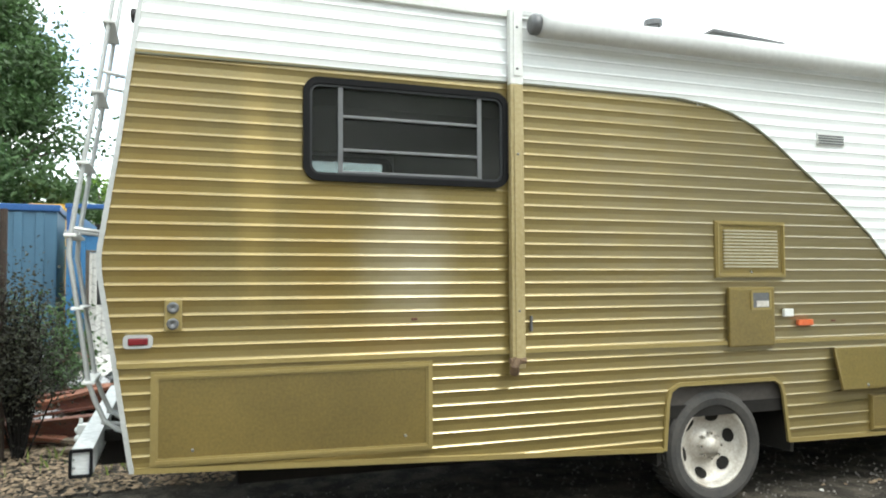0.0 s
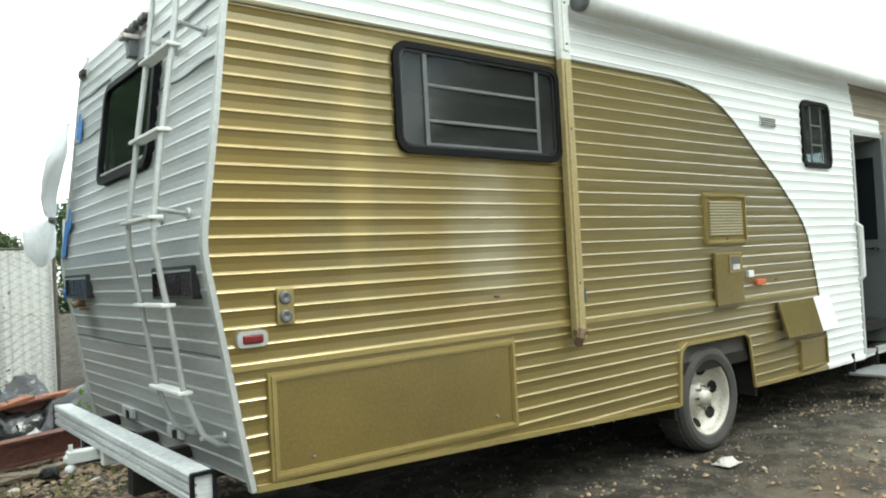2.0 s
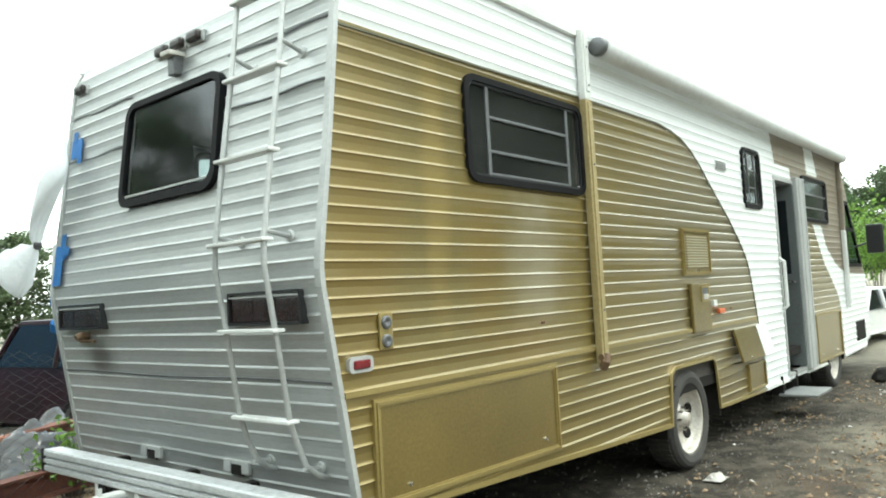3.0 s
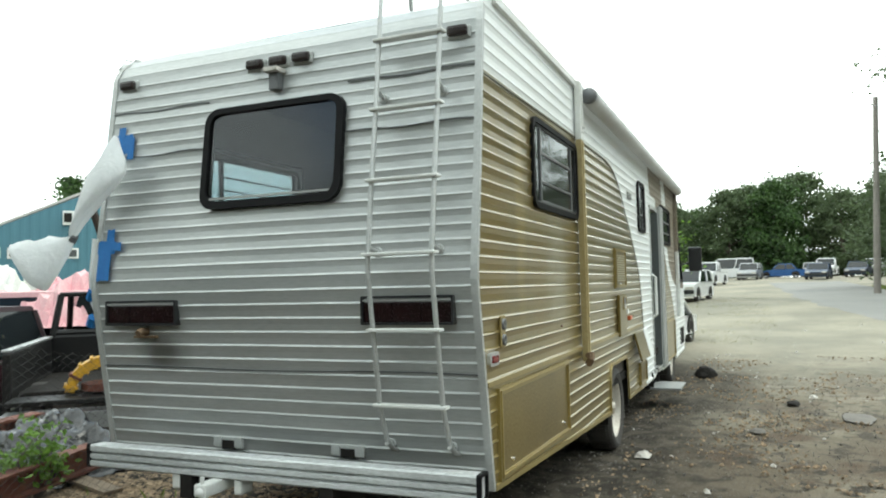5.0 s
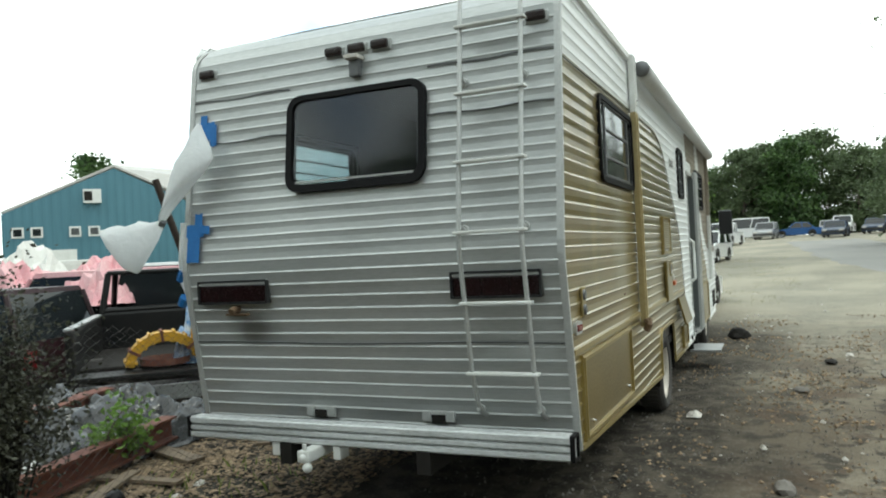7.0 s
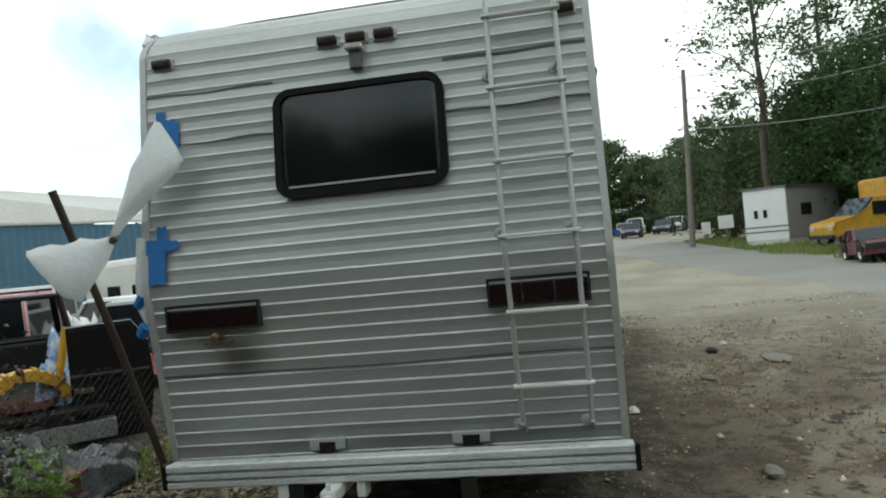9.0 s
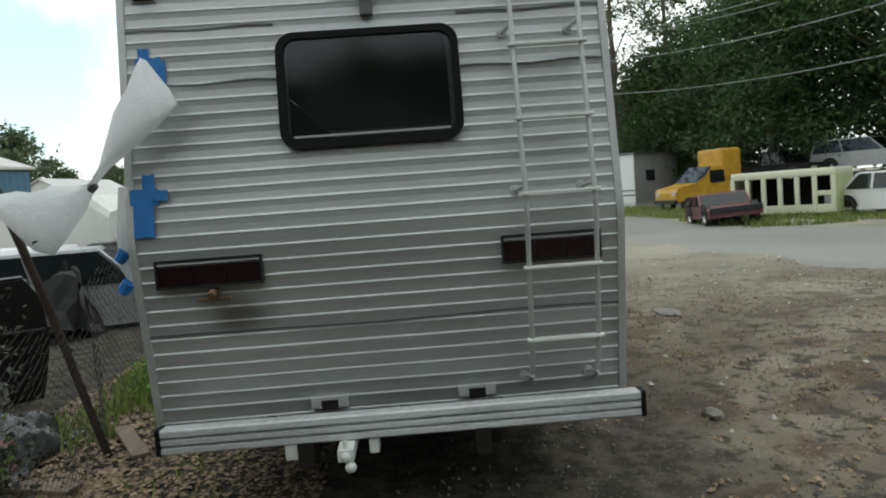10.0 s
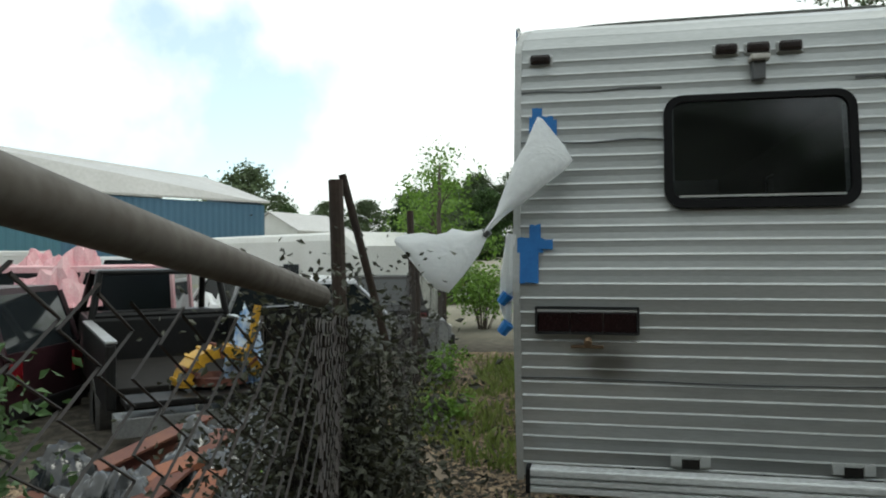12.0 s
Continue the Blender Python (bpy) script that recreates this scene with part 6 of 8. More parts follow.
def beam(at, to, w, h, material, label, name="steel_beam", flange=True):
    a, b = Vector(at), Vector(to)
    t = new(name)
    t.location = a
    tagged(t, label, "beam")
    d = (b - a)
    n = d.cross(Vector((0, 0, 1))).normalized()
    u = n.cross(d).normalized()
    bm = B()
    if flange:
        prof = [(-w / 2, 0), (w / 2, 0), (w / 2, 0.02), (0.01, 0.025), (0.01, h - 0.025), (w / 2, h - 0.02), (w / 2, h), (-w / 2, h), (-w / 2, h - 0.02), (-0.01, h - 0.025), (-0.01, 0.025), (-w / 2, 0.02)]
    else:
        prof = [(-w / 2, 0), (w / 2, 0), (w / 2, h), (-w / 2, h)]
    prism(bm, [n * p + u * q for p, q in prof], [d + n * p + u * q for p, q in prof])
    o = part("bar", bm, material, t)
    return t


beam((-1.7, 7.35, 0.02), (0.95, 7.80, 0.10), 0.14, 0.20, M_RUST, "long rusty maroon steel beam lying on leaf litter")
beam((-2.4, 8.2, 0.05), (0.75, 8.6, 0.30), 0.16, 0.20, M_RUST, "rusty maroon steel beam on the scrap heap")
beam((-1.9, 9.3, 0.02), (1.6, 9.25, 0.15), 0.18, 0.24, M_RUST, "rusty maroon steel beam by the panel fence")
beam((-1.2, 7.95, 0.30), (-0.25, 8.15, 0.48), 0.16, 0.03, M_ORANGEWOOD, "orange painted plank on the scrap heap", "plank", False)
beam((-1.9, 7.5, 0.20), (-0.9, 7.35, 0.06), 0.18, 0.03, M_ORANGEWOOD, "orange painted plank among the brush", "plank", False)
beam((-0.85, 8.98, 0.30), (0.12, 8.48, 0.42), 0.22, 0.04, M_ORANGEWOOD, "orange painted plank lying over the scrap heap", "plank", False)
for k, (x, y, z, a, ln) in enumerate(((-0.9, 7.0, 0.03, 20, 1.1), (-0.3, 7.1, 0.04, 160, 0.9), (0.6, 7.2, 0.03, 75, 1.2), (-1.4, 8.7, 0.10, 40, 1.6), (-1.9, 8.9, 0.16, -20, 1.4), (-1.0, 9.0, 0.2, 10, 1.3), (0.1, 6.9, 0.03, 100, 0.7), (1.2, 7.0, 0.02, 30, 0.8))):
    e = Vector((math.cos(radians(a)), math.sin(radians(a)), 0.03)) * ln
    beam((x, y, z), (x + e.x, y + e.y, z + e.z), 0.09 + 0.03 * (k % 3), 0.025, M_WOOD, "split weathered board lying in the litter", "board", False)


def rumpled(name, at, size, material, label, category, seed, amp=0.35, res=26):
    """A crumpled sheet thrown over junk, with folds and a hem on the ground."""
    bm = B()
    rows = []
    for j in range(res):
        row = []
        for i in range(res):
            u, v = i / (res - 1) * 2 - 1, j / (res - 1) * 2 - 1
            r = min(1.0, math.hypot(u, v))
            dome = max(0.0, 1 - r * r) ** 0.8
            n1 = noise.noise((u * 2.3, v * 2.3, seed)) + 0.5 * noise.noise((u * 6, v * 6, seed + 3)) + 0.25 * abs(noise.noise((u * 13, v * 13, seed)))
            z = size[2] * (dome * (1 + amp * n1) + 0.10 * abs(n1) * (1 - dome)) + 0.01
            row.append(bm.verts.new((u * size[0] * (1 + 0.12 * n1), v * size[1] * (1 + 0.12 * n1), z)))
        rows.append(row)
    for a, b in zip(rows, rows[1:]):
        for i in range(res - 1):
            bm.faces.new((a[i], a[i + 1], b[i + 1], b[i]))
    ob = part(name, bm, material, None, smooth=material is M_TARP)
    ob.location = at
    sol = ob.modifiers.new("thickness", 'SOLIDIFY')
    sol.thickness = 0.006
    return tagged(ob, label, category)


rumpled("plastic_sheet", (0.45, 8.55, 0.02), (0.95, 0.65, 0.42), M_TARP, "crumpled shiny black plastic sheet on scrap", "sheet", 4, 0.55, 44)
rumpled("plastic_sheet", (1.35, 8.75, 0.0), (0.6, 0.5, 0.36), M_TARP, "crumpled shiny black plastic sheet on scrap", "sheet", 6, 0.55, 40)
rumpled("plastic_sheet", (1.35, 8.15, 0.0), (0.75, 0.40, 0.30), M_TARP, "crumpled shiny black plastic sheet on scrap", "sheet", 7, 0.6, 40)
rumpled("plastic_sheet", (-0.35, 8.75, 0.1), (0.55, 0.45, 0.34), M_TARP, "crumpled shiny black plastic sheet on scrap", "sheet", 8, 0.55, 36)
rumpled("plastic_sheet", (-1.0, 9.9, 0.0), (0.7, 0.5, 0.42), M_TARP, "crumpled black plastic sheet over junk", "sheet", 9, 0.7)
rumpled("rubbish_bag", (-0.1, 9.3, 0.05), (0.30, 0.26, 0.50), M_TARP, "grey plastic rubbish bag", "bag", 14, 0.25)
for k, (x, y, z, s) in enumerate(((-1.3, 8.4, 0.12, 0.35), (-0.2, 8.1, 0.1, 0.3), (-1.9, 9.6, 0.25, 0.45), (-2.6, 9.2, 0.2, 0.5), (-0.9, 9.35, 0.3, 0.3), (-3.2, 10.1, 0.3, 0.6), (-2.1, 10.9, 0.5, 0.6), (-3.0, 9.0, 0.1, 0.4))):
    rumpled("scrap_sheet", (x, y, z - 0.1), (s, s * 0.6, s * 0.5), (M_CARSILVER, M_OFFWHITE, M_PLATE, M_CARWHITE)[k % 4], ("bent grey metal scrap", "bent white metal scrap", "dull bent metal scrap", "crumpled white panel scrap")[k % 4] + " lying on the heap", "scrap", 20 + k, 0.8, 12)

# white corrugated panels behind the wire
def build_panel_fence():
    t = thing("panel_fence", (-0.3, 14.0, -0.4), "white corrugated panel fence behind dark wire posts", "fence")
    for k in range(3):
        x0 = -1.36 + k * 0.84
        bm = B()
        cols = 22
        lo, hi = [], []
        for i in range(cols + 1):
            x = x0 + 0.82 * i / cols
            y = 14.0 + 0.018 * math.sin(i * 1.7)
            lo.append(bm.verts.new((x, y, -0.55)))
            hi.append(bm.verts.new((x, y, 2.0 + 0.02 * (k % 2))))
        for i in range(cols):
            bm.faces.new((lo[i], lo[i + 1], hi[i + 1], hi[i]))
        geo = bmesh.ops.extrude_face_region(bm, geom=bm.faces[:])
        bmesh.ops.translate(bm, vec=(0, 0.006, 0), verts=[v for v in geo["geom"] if isinstance(v, bmesh.types.BMVert)])
        part("panel", bm, M_OFFWHITE, t)
    for x in (-1.38, -0.54, 0.30, 1.14):
        bm = B()
        tube(bm, [(x, 13.9, -0.55), (x, 13.9, 2.04)], 0.03, 8)
        part("post", bm, M_PIPE, t)
    bm = B()
    tube(bm, [(-1.4, 13.9, 2.02), (1.16, 13.9, 2.02)], 0.016, 8)
    part("rail", bm, M_PIPE, t)
    bm = B()
    chain_link(bm, [(-1.4, 13.85), (1.16, 13.85)], lambda s: -0.5, lambda s: 2.0, 0.12, 0.004)
    tagged(part("wire_mesh", bm, M_WIRE, t), kind="stuff")


build_panel_fence()

# ---- vehicles and buildings of the yard ----


def build_black_pickup():
    g = -0.42
    t = new("pickup_truck")
    t.matrix_world = Matrix.Translation((4.4, 11.3, g)) @ Matrix.Rotation(radians(42), 4, 'Z')
    tagged(t, "derelict black pickup truck with open tailgate", "truck")
    W = 0.95
    for sy in (-1, 1):
        bm = B()
        box(bm, (-1.9, sy * W - 0.05, 0.62), (0.9, sy * W + 0.05, 1.30), 0.03)
        part("bed_side", bm, M_CARBLACK, t)
        bm = B()
        box(bm, (-1.9, sy * W - 0.06, 1.30), (0.9, sy * W + 0.06, 1.335), 0.012)
        part("bed_rail", bm, M_PLATE, t, "dull metal bed rail")
        bm = B()
        lathe(bm, [(0.22, 0.02 * sy), (0.36, 0.04 * sy), (0.40, 0.0), (0.40, -0.22 * sy), (0.25, -0.24 * sy)], (-0.55, sy * (W + 0.02), 0.40), 22)
        part("wheel", bm, M_TYRE, t)
        bm = B()
        lathe(bm, [(0.22, 0.02 * sy), (0.36, 0.04 * sy), (0.40, 0.0), (0.40, -0.22 * sy), (0.25, -0.24 * sy)], (2.75, sy * (W + 0.02), 0.40), 22)
        part("wheel", bm, M_TYRE, t)
    bm = B()
    box(bm, (-1.5, -W, 0.70), (0.95, W, 0.78), 0.02)
    part("bed_floor", bm, M_DARK, t)
    bm = B()
    box(bm, (-2.4, -W * 0.92, 0.72), (-1.9, W * 0.92, 0.78), 0.012)
    part("tailgate", bm, M_CARBLACK, t, "black tailgate lowered flat")
    bm = B()
    box(bm, (-2.3, -W * 1.0, 0.42), (-1.95, W * 1.0, 0.62), 0.015)
    part("rear_bumper", bm, M_PLATE, t, "chequer plate step bumper")
    bm = B()
    box(bm, (0.9, -W, 0.6), (2.4, W, 1.36), 0.05)
    box(bm, (2.35, -W * 0.98, 0.6), (3.6, W * 0.98, 1.25), 0.07)
    part("cab_body", bm, M_CARBLACK, t)
    bm = B()
    box(bm, (0.98, -W * 0.86, 1.93), (2.05, W * 0.86, 2.0), 0.03)
    part("roof", bm, M_CARBLACK, t)
    for x0, x1 in ((0.93, 1.0), (2.6, 2.02)):
        for sy in (-1, 1):
            bm = B()
            tube(bm, [(x0, sy * W * 0.94, 1.34), (x1, sy * W * 0.83, 1.96)], 0.05, 8)
            part("pillar", bm, M_CARBLACK, t)
    bm = B()
    tube(bm, [(0.95, -W * 0.9, 1.38), (0.95, W * 0.9, 1.38)], 0.05, 8)
    part("window_ledge", bm, M_CARBLACK, t)


build_black_pickup()


def build_truck_door():
    """A black truck door propped upright on the scrap."""
    m = Matrix.Translation((3.6, 9.2, -0.35)) @ Matrix.Rotation(radians(-58), 4, 'Z') @ Matrix.Rotation(radians(8), 4, 'X')
    t = new("truck_door")
    t.matrix_world = m
    tagged(t, "black truck door propped upright among the scrap", "truck door")
    bm = B()
    out = [(-0.45, 0.0), (0.22, 0.0), (0.34, 0.5), (0.40, 0.9), (0.36, 1.35), (0.20, 1.60), (-0.45, 1.58)]
    prism(bm, [(x, -0.07, z) for x, z in out], [(x, 0.07, z) for x, z in out])
    bmesh.ops.bevel(bm, geom=[e for e in bm.edges if abs(e.verts[0].co.y - e.verts[1].co.y) < 1e-4], offset=0.025, segments=2, affect='EDGES')
    part("panel", bm, M_CARBLACK, t)
    bm = B()
    tube(bm, [(-0.43, -0.09, 1.05), (0.36, -0.09, 1.05)], 0.018, 8)
    part("belt_moulding", bm, M_BLACKPLASTIC, t)
    bm = B()
    box(bm, (-0.42, -0.10, 0.86), (-0.22, -0.07, 0.92), 0.01)
    part("handle", bm, M_CHROME, t)


build_truck_door()


def build_yellow_arch():
    at = (3.1, 9.95, 0.36)
    t = thing("machine_guard", at, "yellow and rust arched machine guard in the truck bed", "guard")
    m = Matrix.Translation(at) @ Matrix.Rotation(radians(-42), 4, 'Z')
    bm = B()
    loops = []
    for k in range(17):
        a = radians(6 + 160 * k / 16)
        x, z = -0.47 * math.cos(a), 0.44 * math.sin(a)
        loops.append([m @ Vector((x, -0.16, z)), m @ Vector((x, 0.16, z)), m @ Vector((x * 0.78, 0.16, z * 0.74)), m @ Vector((x * 0.78, -0.16, z * 0.74))])
    loft(bm, loops)
    part("guard", bm, M_YELLOW, t)
    for k in range(9):
        a = radians(14 + 143 * k / 8)
        u, w = Vector((-math.cos(a), 0, math.sin(a))), Vector((math.sin(a), 0, math.cos(a)))
        p = Vector((u.x * 0.47, 0, u.z * 0.44))
        bm = B()
        prism(bm, [m @ (p * f + w * s + Vector((0, -0.175, 0))) for f, s in ((0.72, -0.016), (0.72, 0.016), (1.05, 0.016), (1.05, -0.016))],
              [m @ (p * f + w * s + Vector((0, 0.175, 0))) for f, s in ((0.72, -0.016), (0.72, 0.016), (1.05, 0.016), (1.05, -0.016))])
        part("rib", bm, M_RUST if k % 3 == 1 else M_YELLOW, t)
    bm = B()
    tube(bm, [m @ Vector((0.30, 0.05, 0.1)), m @ Vector((0.40, 0.05, 0.55)), m @ Vector((0.46, 0.05, 0.85))], 0.045, 8)
    part("post", bm, M_YELLOW, t)
    bm = B()
    lathe(bm, [(0.0005, 0.0), (0.25, 0.02), (0.3, 0.08), (0.3, 0.0)], (at[0], at[1], 0.40), 16, 'z')
    part("drum", bm, M_RUST, t, "rusty drum")


build_yellow_arch()
rumpled("tarpaulin", (3.55, 9.87, 0.36), (0.32, 0.25, 0.62), M_BLUETARP, "bunched blue and white tarpaulin hung on the truck", "tarpaulin", 31, 0.5, 18)


def mountain(name, at, count, seed, spread_xy):
    """A bank of scrap: separate crumpled lumps, each a thing."""
    rnd = random.Random(seed)
    mats = (M_CARWHITE, M_CARSILVER, M_RUST, M_CARRED, M_PINK, M_OFFWHITE, M_CARBLACK, M_DARK)
    words = ("crumpled white car panel", "crumpled silver car panel", "rusty steel scrap", "faded red car panel", "faded pink car panel", "dirty white scrap sheet", "black car panel", "dark engine scrap")
    for k in range(count):
        x, y = at[0] + rnd.uniform(-1, 1) * spread_xy[0], at[1] + rnd.uniform(-1, 1) * spread_xy[1]
        s = rnd.uniform(0.35, 0.95)
        i = rnd.randrange(8)
        ob = rumpled(name, (x, y, height(x, y) + rnd.uniform(0.0, 0.5)), (s, s * rnd.uniform(0.4, 0.8), s * rnd.uniform(0.4, 0.9)), mats[i], words[i] + " in the scrap yard", "scrap", seed + k, 0.9, 10)
        ob.rotation_euler = (rnd.uniform(-0.4, 0.4), rnd.uniform(-0.4, 0.4), rnd.uniform(0, 6.28))


mountain("crumpled_scrap", (8.8, 17.0), 22, 50, (3.0, 1.6))
mountain("crumpled_scrap", (10.5, 15.5), 20, 90, (3.5, 2.5))
mountain("crumpled_scrap", (8.6, 11.3), 10, 130, (1.6, 0.9))
mountain("crumpled_scrap", (-2.0, 11.0), 22, 170, (2.0, 1.8))
shrub("brush", (-2.0, 8.9, 0.0), (0.5, 0.45, 1.30), M_LEAFPINE, 0.07, 2000, "green pine brush by the scrap heap", 30, 22, "shrub", M_DARK)
shrub("brush", (-2.9, 10.4, -0.1), (0.6, 0.5, 1.6), M_LEAFPINE, 0.07, 1800, "green pine brush by the scrap heap", 30, 23, "shrub", M_DARK)
gz = height(9, 18)
vehicle("pink_van", (6.6, 15.0, gz), 112, M_PINK, "faded pink derelict van with crushed roof", "van", 4.4, 1.9, 1.62 - gz, category="van")
for k, (x, y, z, s, m_, w_) in enumerate(((6.3, 14.4, 0.95, 0.9, M_PINK, "bleached pink crushed car roof"), (7.2, 15.6, 1.0, 0.9, M_PINK, "bleached pink crushed car bonnet"), (5.7, 16.1, 1.0, 0.8, M_PINK, "bleached pink crushed car door"),
                                          (8.3, 19.2, 1.3, 1.0, M_OFFWHITE, "chalky white crushed panel"), (7.1, 19.4, 1.35, 0.9, M_OFFWHITE, "chalky white crushed panel"))):
    rumpled("crushed_panel", (x, y, z), (s, s * 0.8, 0.75), m_, w_ + " heaped on the wrecks", "scrap", 200 + k, 0.9, 16)
vehicle("white_van", (9.6, 20.6, gz), 120, M_OFFWHITE, "chalky white derelict van behind the pink one", "van", 4.8, 2.0, 1.9 - gz, category="van", window=M_OFFWHITE)
vehicle("plum_car", (3.6, 15.1, gz), 100, M_PLUM, "dark plum derelict estate car beside the pickup", "suv", 4.6, 1.75, 1.38 - gz)
vehicle("white_car", (10.4, 13.3, gz + 0.3), 60, M_CARWHITE, "white derelict car in the scrap yard", "suv", 4.4, 1.75, 1.6)
vehicle("white_car", (12.2, 17.4, gz + 0.2), 55, M_CARWHITE, "white derelict car in the scrap yard", "sedan", 4.4, 1.75, 1.45)
vehicle("silver_car", (9.3, 10.8, height(9.3, 10.8) - 0.1), -72, M_CARSILVER, "silver hatchback parked behind the fence", "suv", 4.1, 1.7, 1.55, tail=M_LENS)
vehicle("white_car", (22.5, 11.4, height(22.5, 11.4)), 5, M_CARWHITE, "white car parked at the back of the yard", "suv", 4.4, 1.75, 1.6)
vehicle("black_car", (11.0, 10.6, height(11, 10.6)), 20, M_CARBLACK, "black derelict car behind the fence", "sedan", 4.4, 1.75, 1.45)
vehicle("white_car", (14.5, 20.5, gz + 0.4), 110, M_CARWHITE, "white derelict van in the scrap yard", "van", 4.6, 1.85, 1.9, category="van")


def cladding(bm, a, b, z0, z1, z1b=None, rib_w=0.45, out=0.03):
    """A ribbed metal wall from a to b, top running from z1 to z1b."""
    a, b = Vector(a), Vector(b)
    z1b = z1 if z1b is None else z1b
    d = b - a
    n = Vector((d.y, -d.x)).normalized() * out
    k = max(2, int(d.length / rib_w))
    lo, hi = [], []
    for i in range(k * 4 + 1):
        u = i / (k * 4)
        p = a + d * u + (n if i % 4 in (1, 2) else n * 0)
        lo.append(bm.verts.new((p.x, p.y, z0)))
        hi.append(bm.verts.new((p.x, p.y, z1 + (z1b - z1) * u)))
    for i in range(k * 4):
        bm.faces.new((lo[i], lo[i + 1], hi[i + 1], hi[i]))


def build_teal():
    t = thing("metal_shed", (29.0, 36.0, -0.6), "teal metal industrial shed with pale roof and small windows", "building")
    a, pk, c = Vector((23.8, 41.9)), Vector((28.4, 38.3)), Vector((32.0, 35.5))
    e, er = Vector((12.0, -6.6)), Vector((20.0, -2.5))
    za, zp, zc = 4.95, 7.6, 5.4
    for p, q, z0, z1 in ((a, pk, za, zp), (pk, c, zp, zc)):
        bm = B()
        cladding(bm, p, q, -0.9, z0, z1)
        part("gable_wall", bm, M_TEAL, t, "teal ribbed gable wall")
    bm = B()
    cladding(bm, c, c + e, -0.9, zc, zc - 0.15)
    part("side_wall", bm, M_BLUEWALL, t, "blue ribbed side wall")
    bm = B()
    cladding(bm, c + e, pk + er, -0.9, zc - 0.15, zp)
    part("back_wall", bm, M_BLUEWALL, t)
    c2 = c + Vector((0.25, -0.3))
    for p, q, ep, eq, z0, z1 in ((a, pk, er, er, za + 0.05, zp + 0.1), (pk, c2, er, e, zp + 0.1, zc)):
        bm = B()
        prism(bm, [(p.x, p.y, z0), (q.x, q.y, z1), (q.x, q.y, z1 + 0.14), (p.x, p.y, z0 + 0.14)],
              [(p.x + ep.x, p.y + ep.y, z0), (q.x + eq.x, q.y + eq.y, z1), (q.x + eq.x, q.y + eq.y, z1 + 0.14), (p.x + ep.x, p.y + ep.y, z0 + 0.14)])
        part("roof_slope", bm, M_ROOF, t, "pale metal roof slope")
    g = (pk - a).normalized()
    nrm = Vector((g.y, -g.x))
    if nrm.dot(Vector((-1, -1))) < 0:
        nrm = -nrm

    def on_gable(s, z0, z1, w, material, name, label, proud=0.06, parent=None):
        p = a + g * s
        bm = B()
        q = p + g * w
        i, o = nrm * 0.0, nrm * proud
        prism(bm, [(p.x + i.x, p.y + i.y, z0), (q.x + i.x, q.y + i.y, z0), (q.x + i.x, q.y + i.y, z1), (p.x + i.x, p.y + i.y, z1)],
              [(p.x + o.x, p.y + o.y, z0), (q.x + o.x, q.y + o.y, z0), (q.x + o.x, q.y + o.y, z1), (p.x + o.x, p.y + o.y, z1)])
        return part(name, bm, material, parent or t, label)
    for u in (0.45, 1.40, 3.35, 4.35):
        w = on_gable(u, 3.62, 4.22, 0.62, M_TRIM, "window", "small white framed window", 0.10)
        on_gable(u + 0.10, 3.72, 4.12, 0.42, M_CARGLASS, "pane", "dark glass", 0.115, w)
    v = on_gable(4.15, 5.55, 6.35, 0.95, M_TRIM, "extractor_fan", "white extractor fan box on the gable", 0.35)
    on_gable(4.20, 5.68, 6.22, 0.42, M_DARK, "fan_opening", "dark fan opening", 0.37, v)
    on_gable(2.2, 0.4, 2.9, 1.5, M_TRIM, "door", "white door", 0.08)


build_teal()


def shed(name, at, yaw, size, wall_m, roof_m, label, ridge=0.8, category="building", windows=()):
    t = new(name)
    t.matrix_world = Matrix.Translation(at) @ Matrix.Rotation(radians(yaw), 4, 'Z')
    tagged(t, label, category)
    L, W, H = size
    bm = B()
    prism(bm, [(-L / 2, -W / 2, -0.5), (-L / 2, W / 2, -0.5), (-L / 2, W / 2, H), (-L / 2, 0, H + ridge), (-L / 2, -W / 2, H)],
          [(L / 2, -W / 2, -0.5), (L / 2, W / 2, -0.5), (L / 2, W / 2, H), (L / 2, 0, H + ridge), (L / 2, -W / 2, H)])
    part("wall", bm, wall_m, t)
    for sy in (-1, 1):
        bm = B()
        prism(bm, [(-L / 2 - .2, sy * (W / 2 + .2), H - 0.02), (-L / 2 - .2, 0, H + ridge + 0.02), (-L / 2 - .2, 0, H + ridge + 0.14), (-L / 2 - .2, sy * (W / 2 + .2), H + 0.1)],
              [(L / 2 + .2, sy * (W / 2 + .2), H - 0.02), (L / 2 + .2, 0, H + ridge + 0.02), (L / 2 + .2, 0, H + ridge + 0.14), (L / 2 + .2, sy * (W / 2 + .2), H + 0.1)])
        part("roof_slope", bm, roof_m, t)
    for face, u, z0, w, h in windows:
        bm = B()
        if face == "end":
            box(bm, (-L / 2 - 0.04, u, z0), (-L / 2 + 0.02, u + w, z0 + h), 0.01)
        else:
            box(bm, (u, -W / 2 - 0.04, z0), (u + w, -W / 2 + 0.02, z0 + h), 0.01)
        part("window", bm, M_CARGLASS, t, "dark window opening")
    return t


shed("white_shed", (61.0, 33.5, -0.8), -12, (9, 6, 4.6), M_OFFWHITE, M_ROOF, "far white shed with pale roof", 1.7)


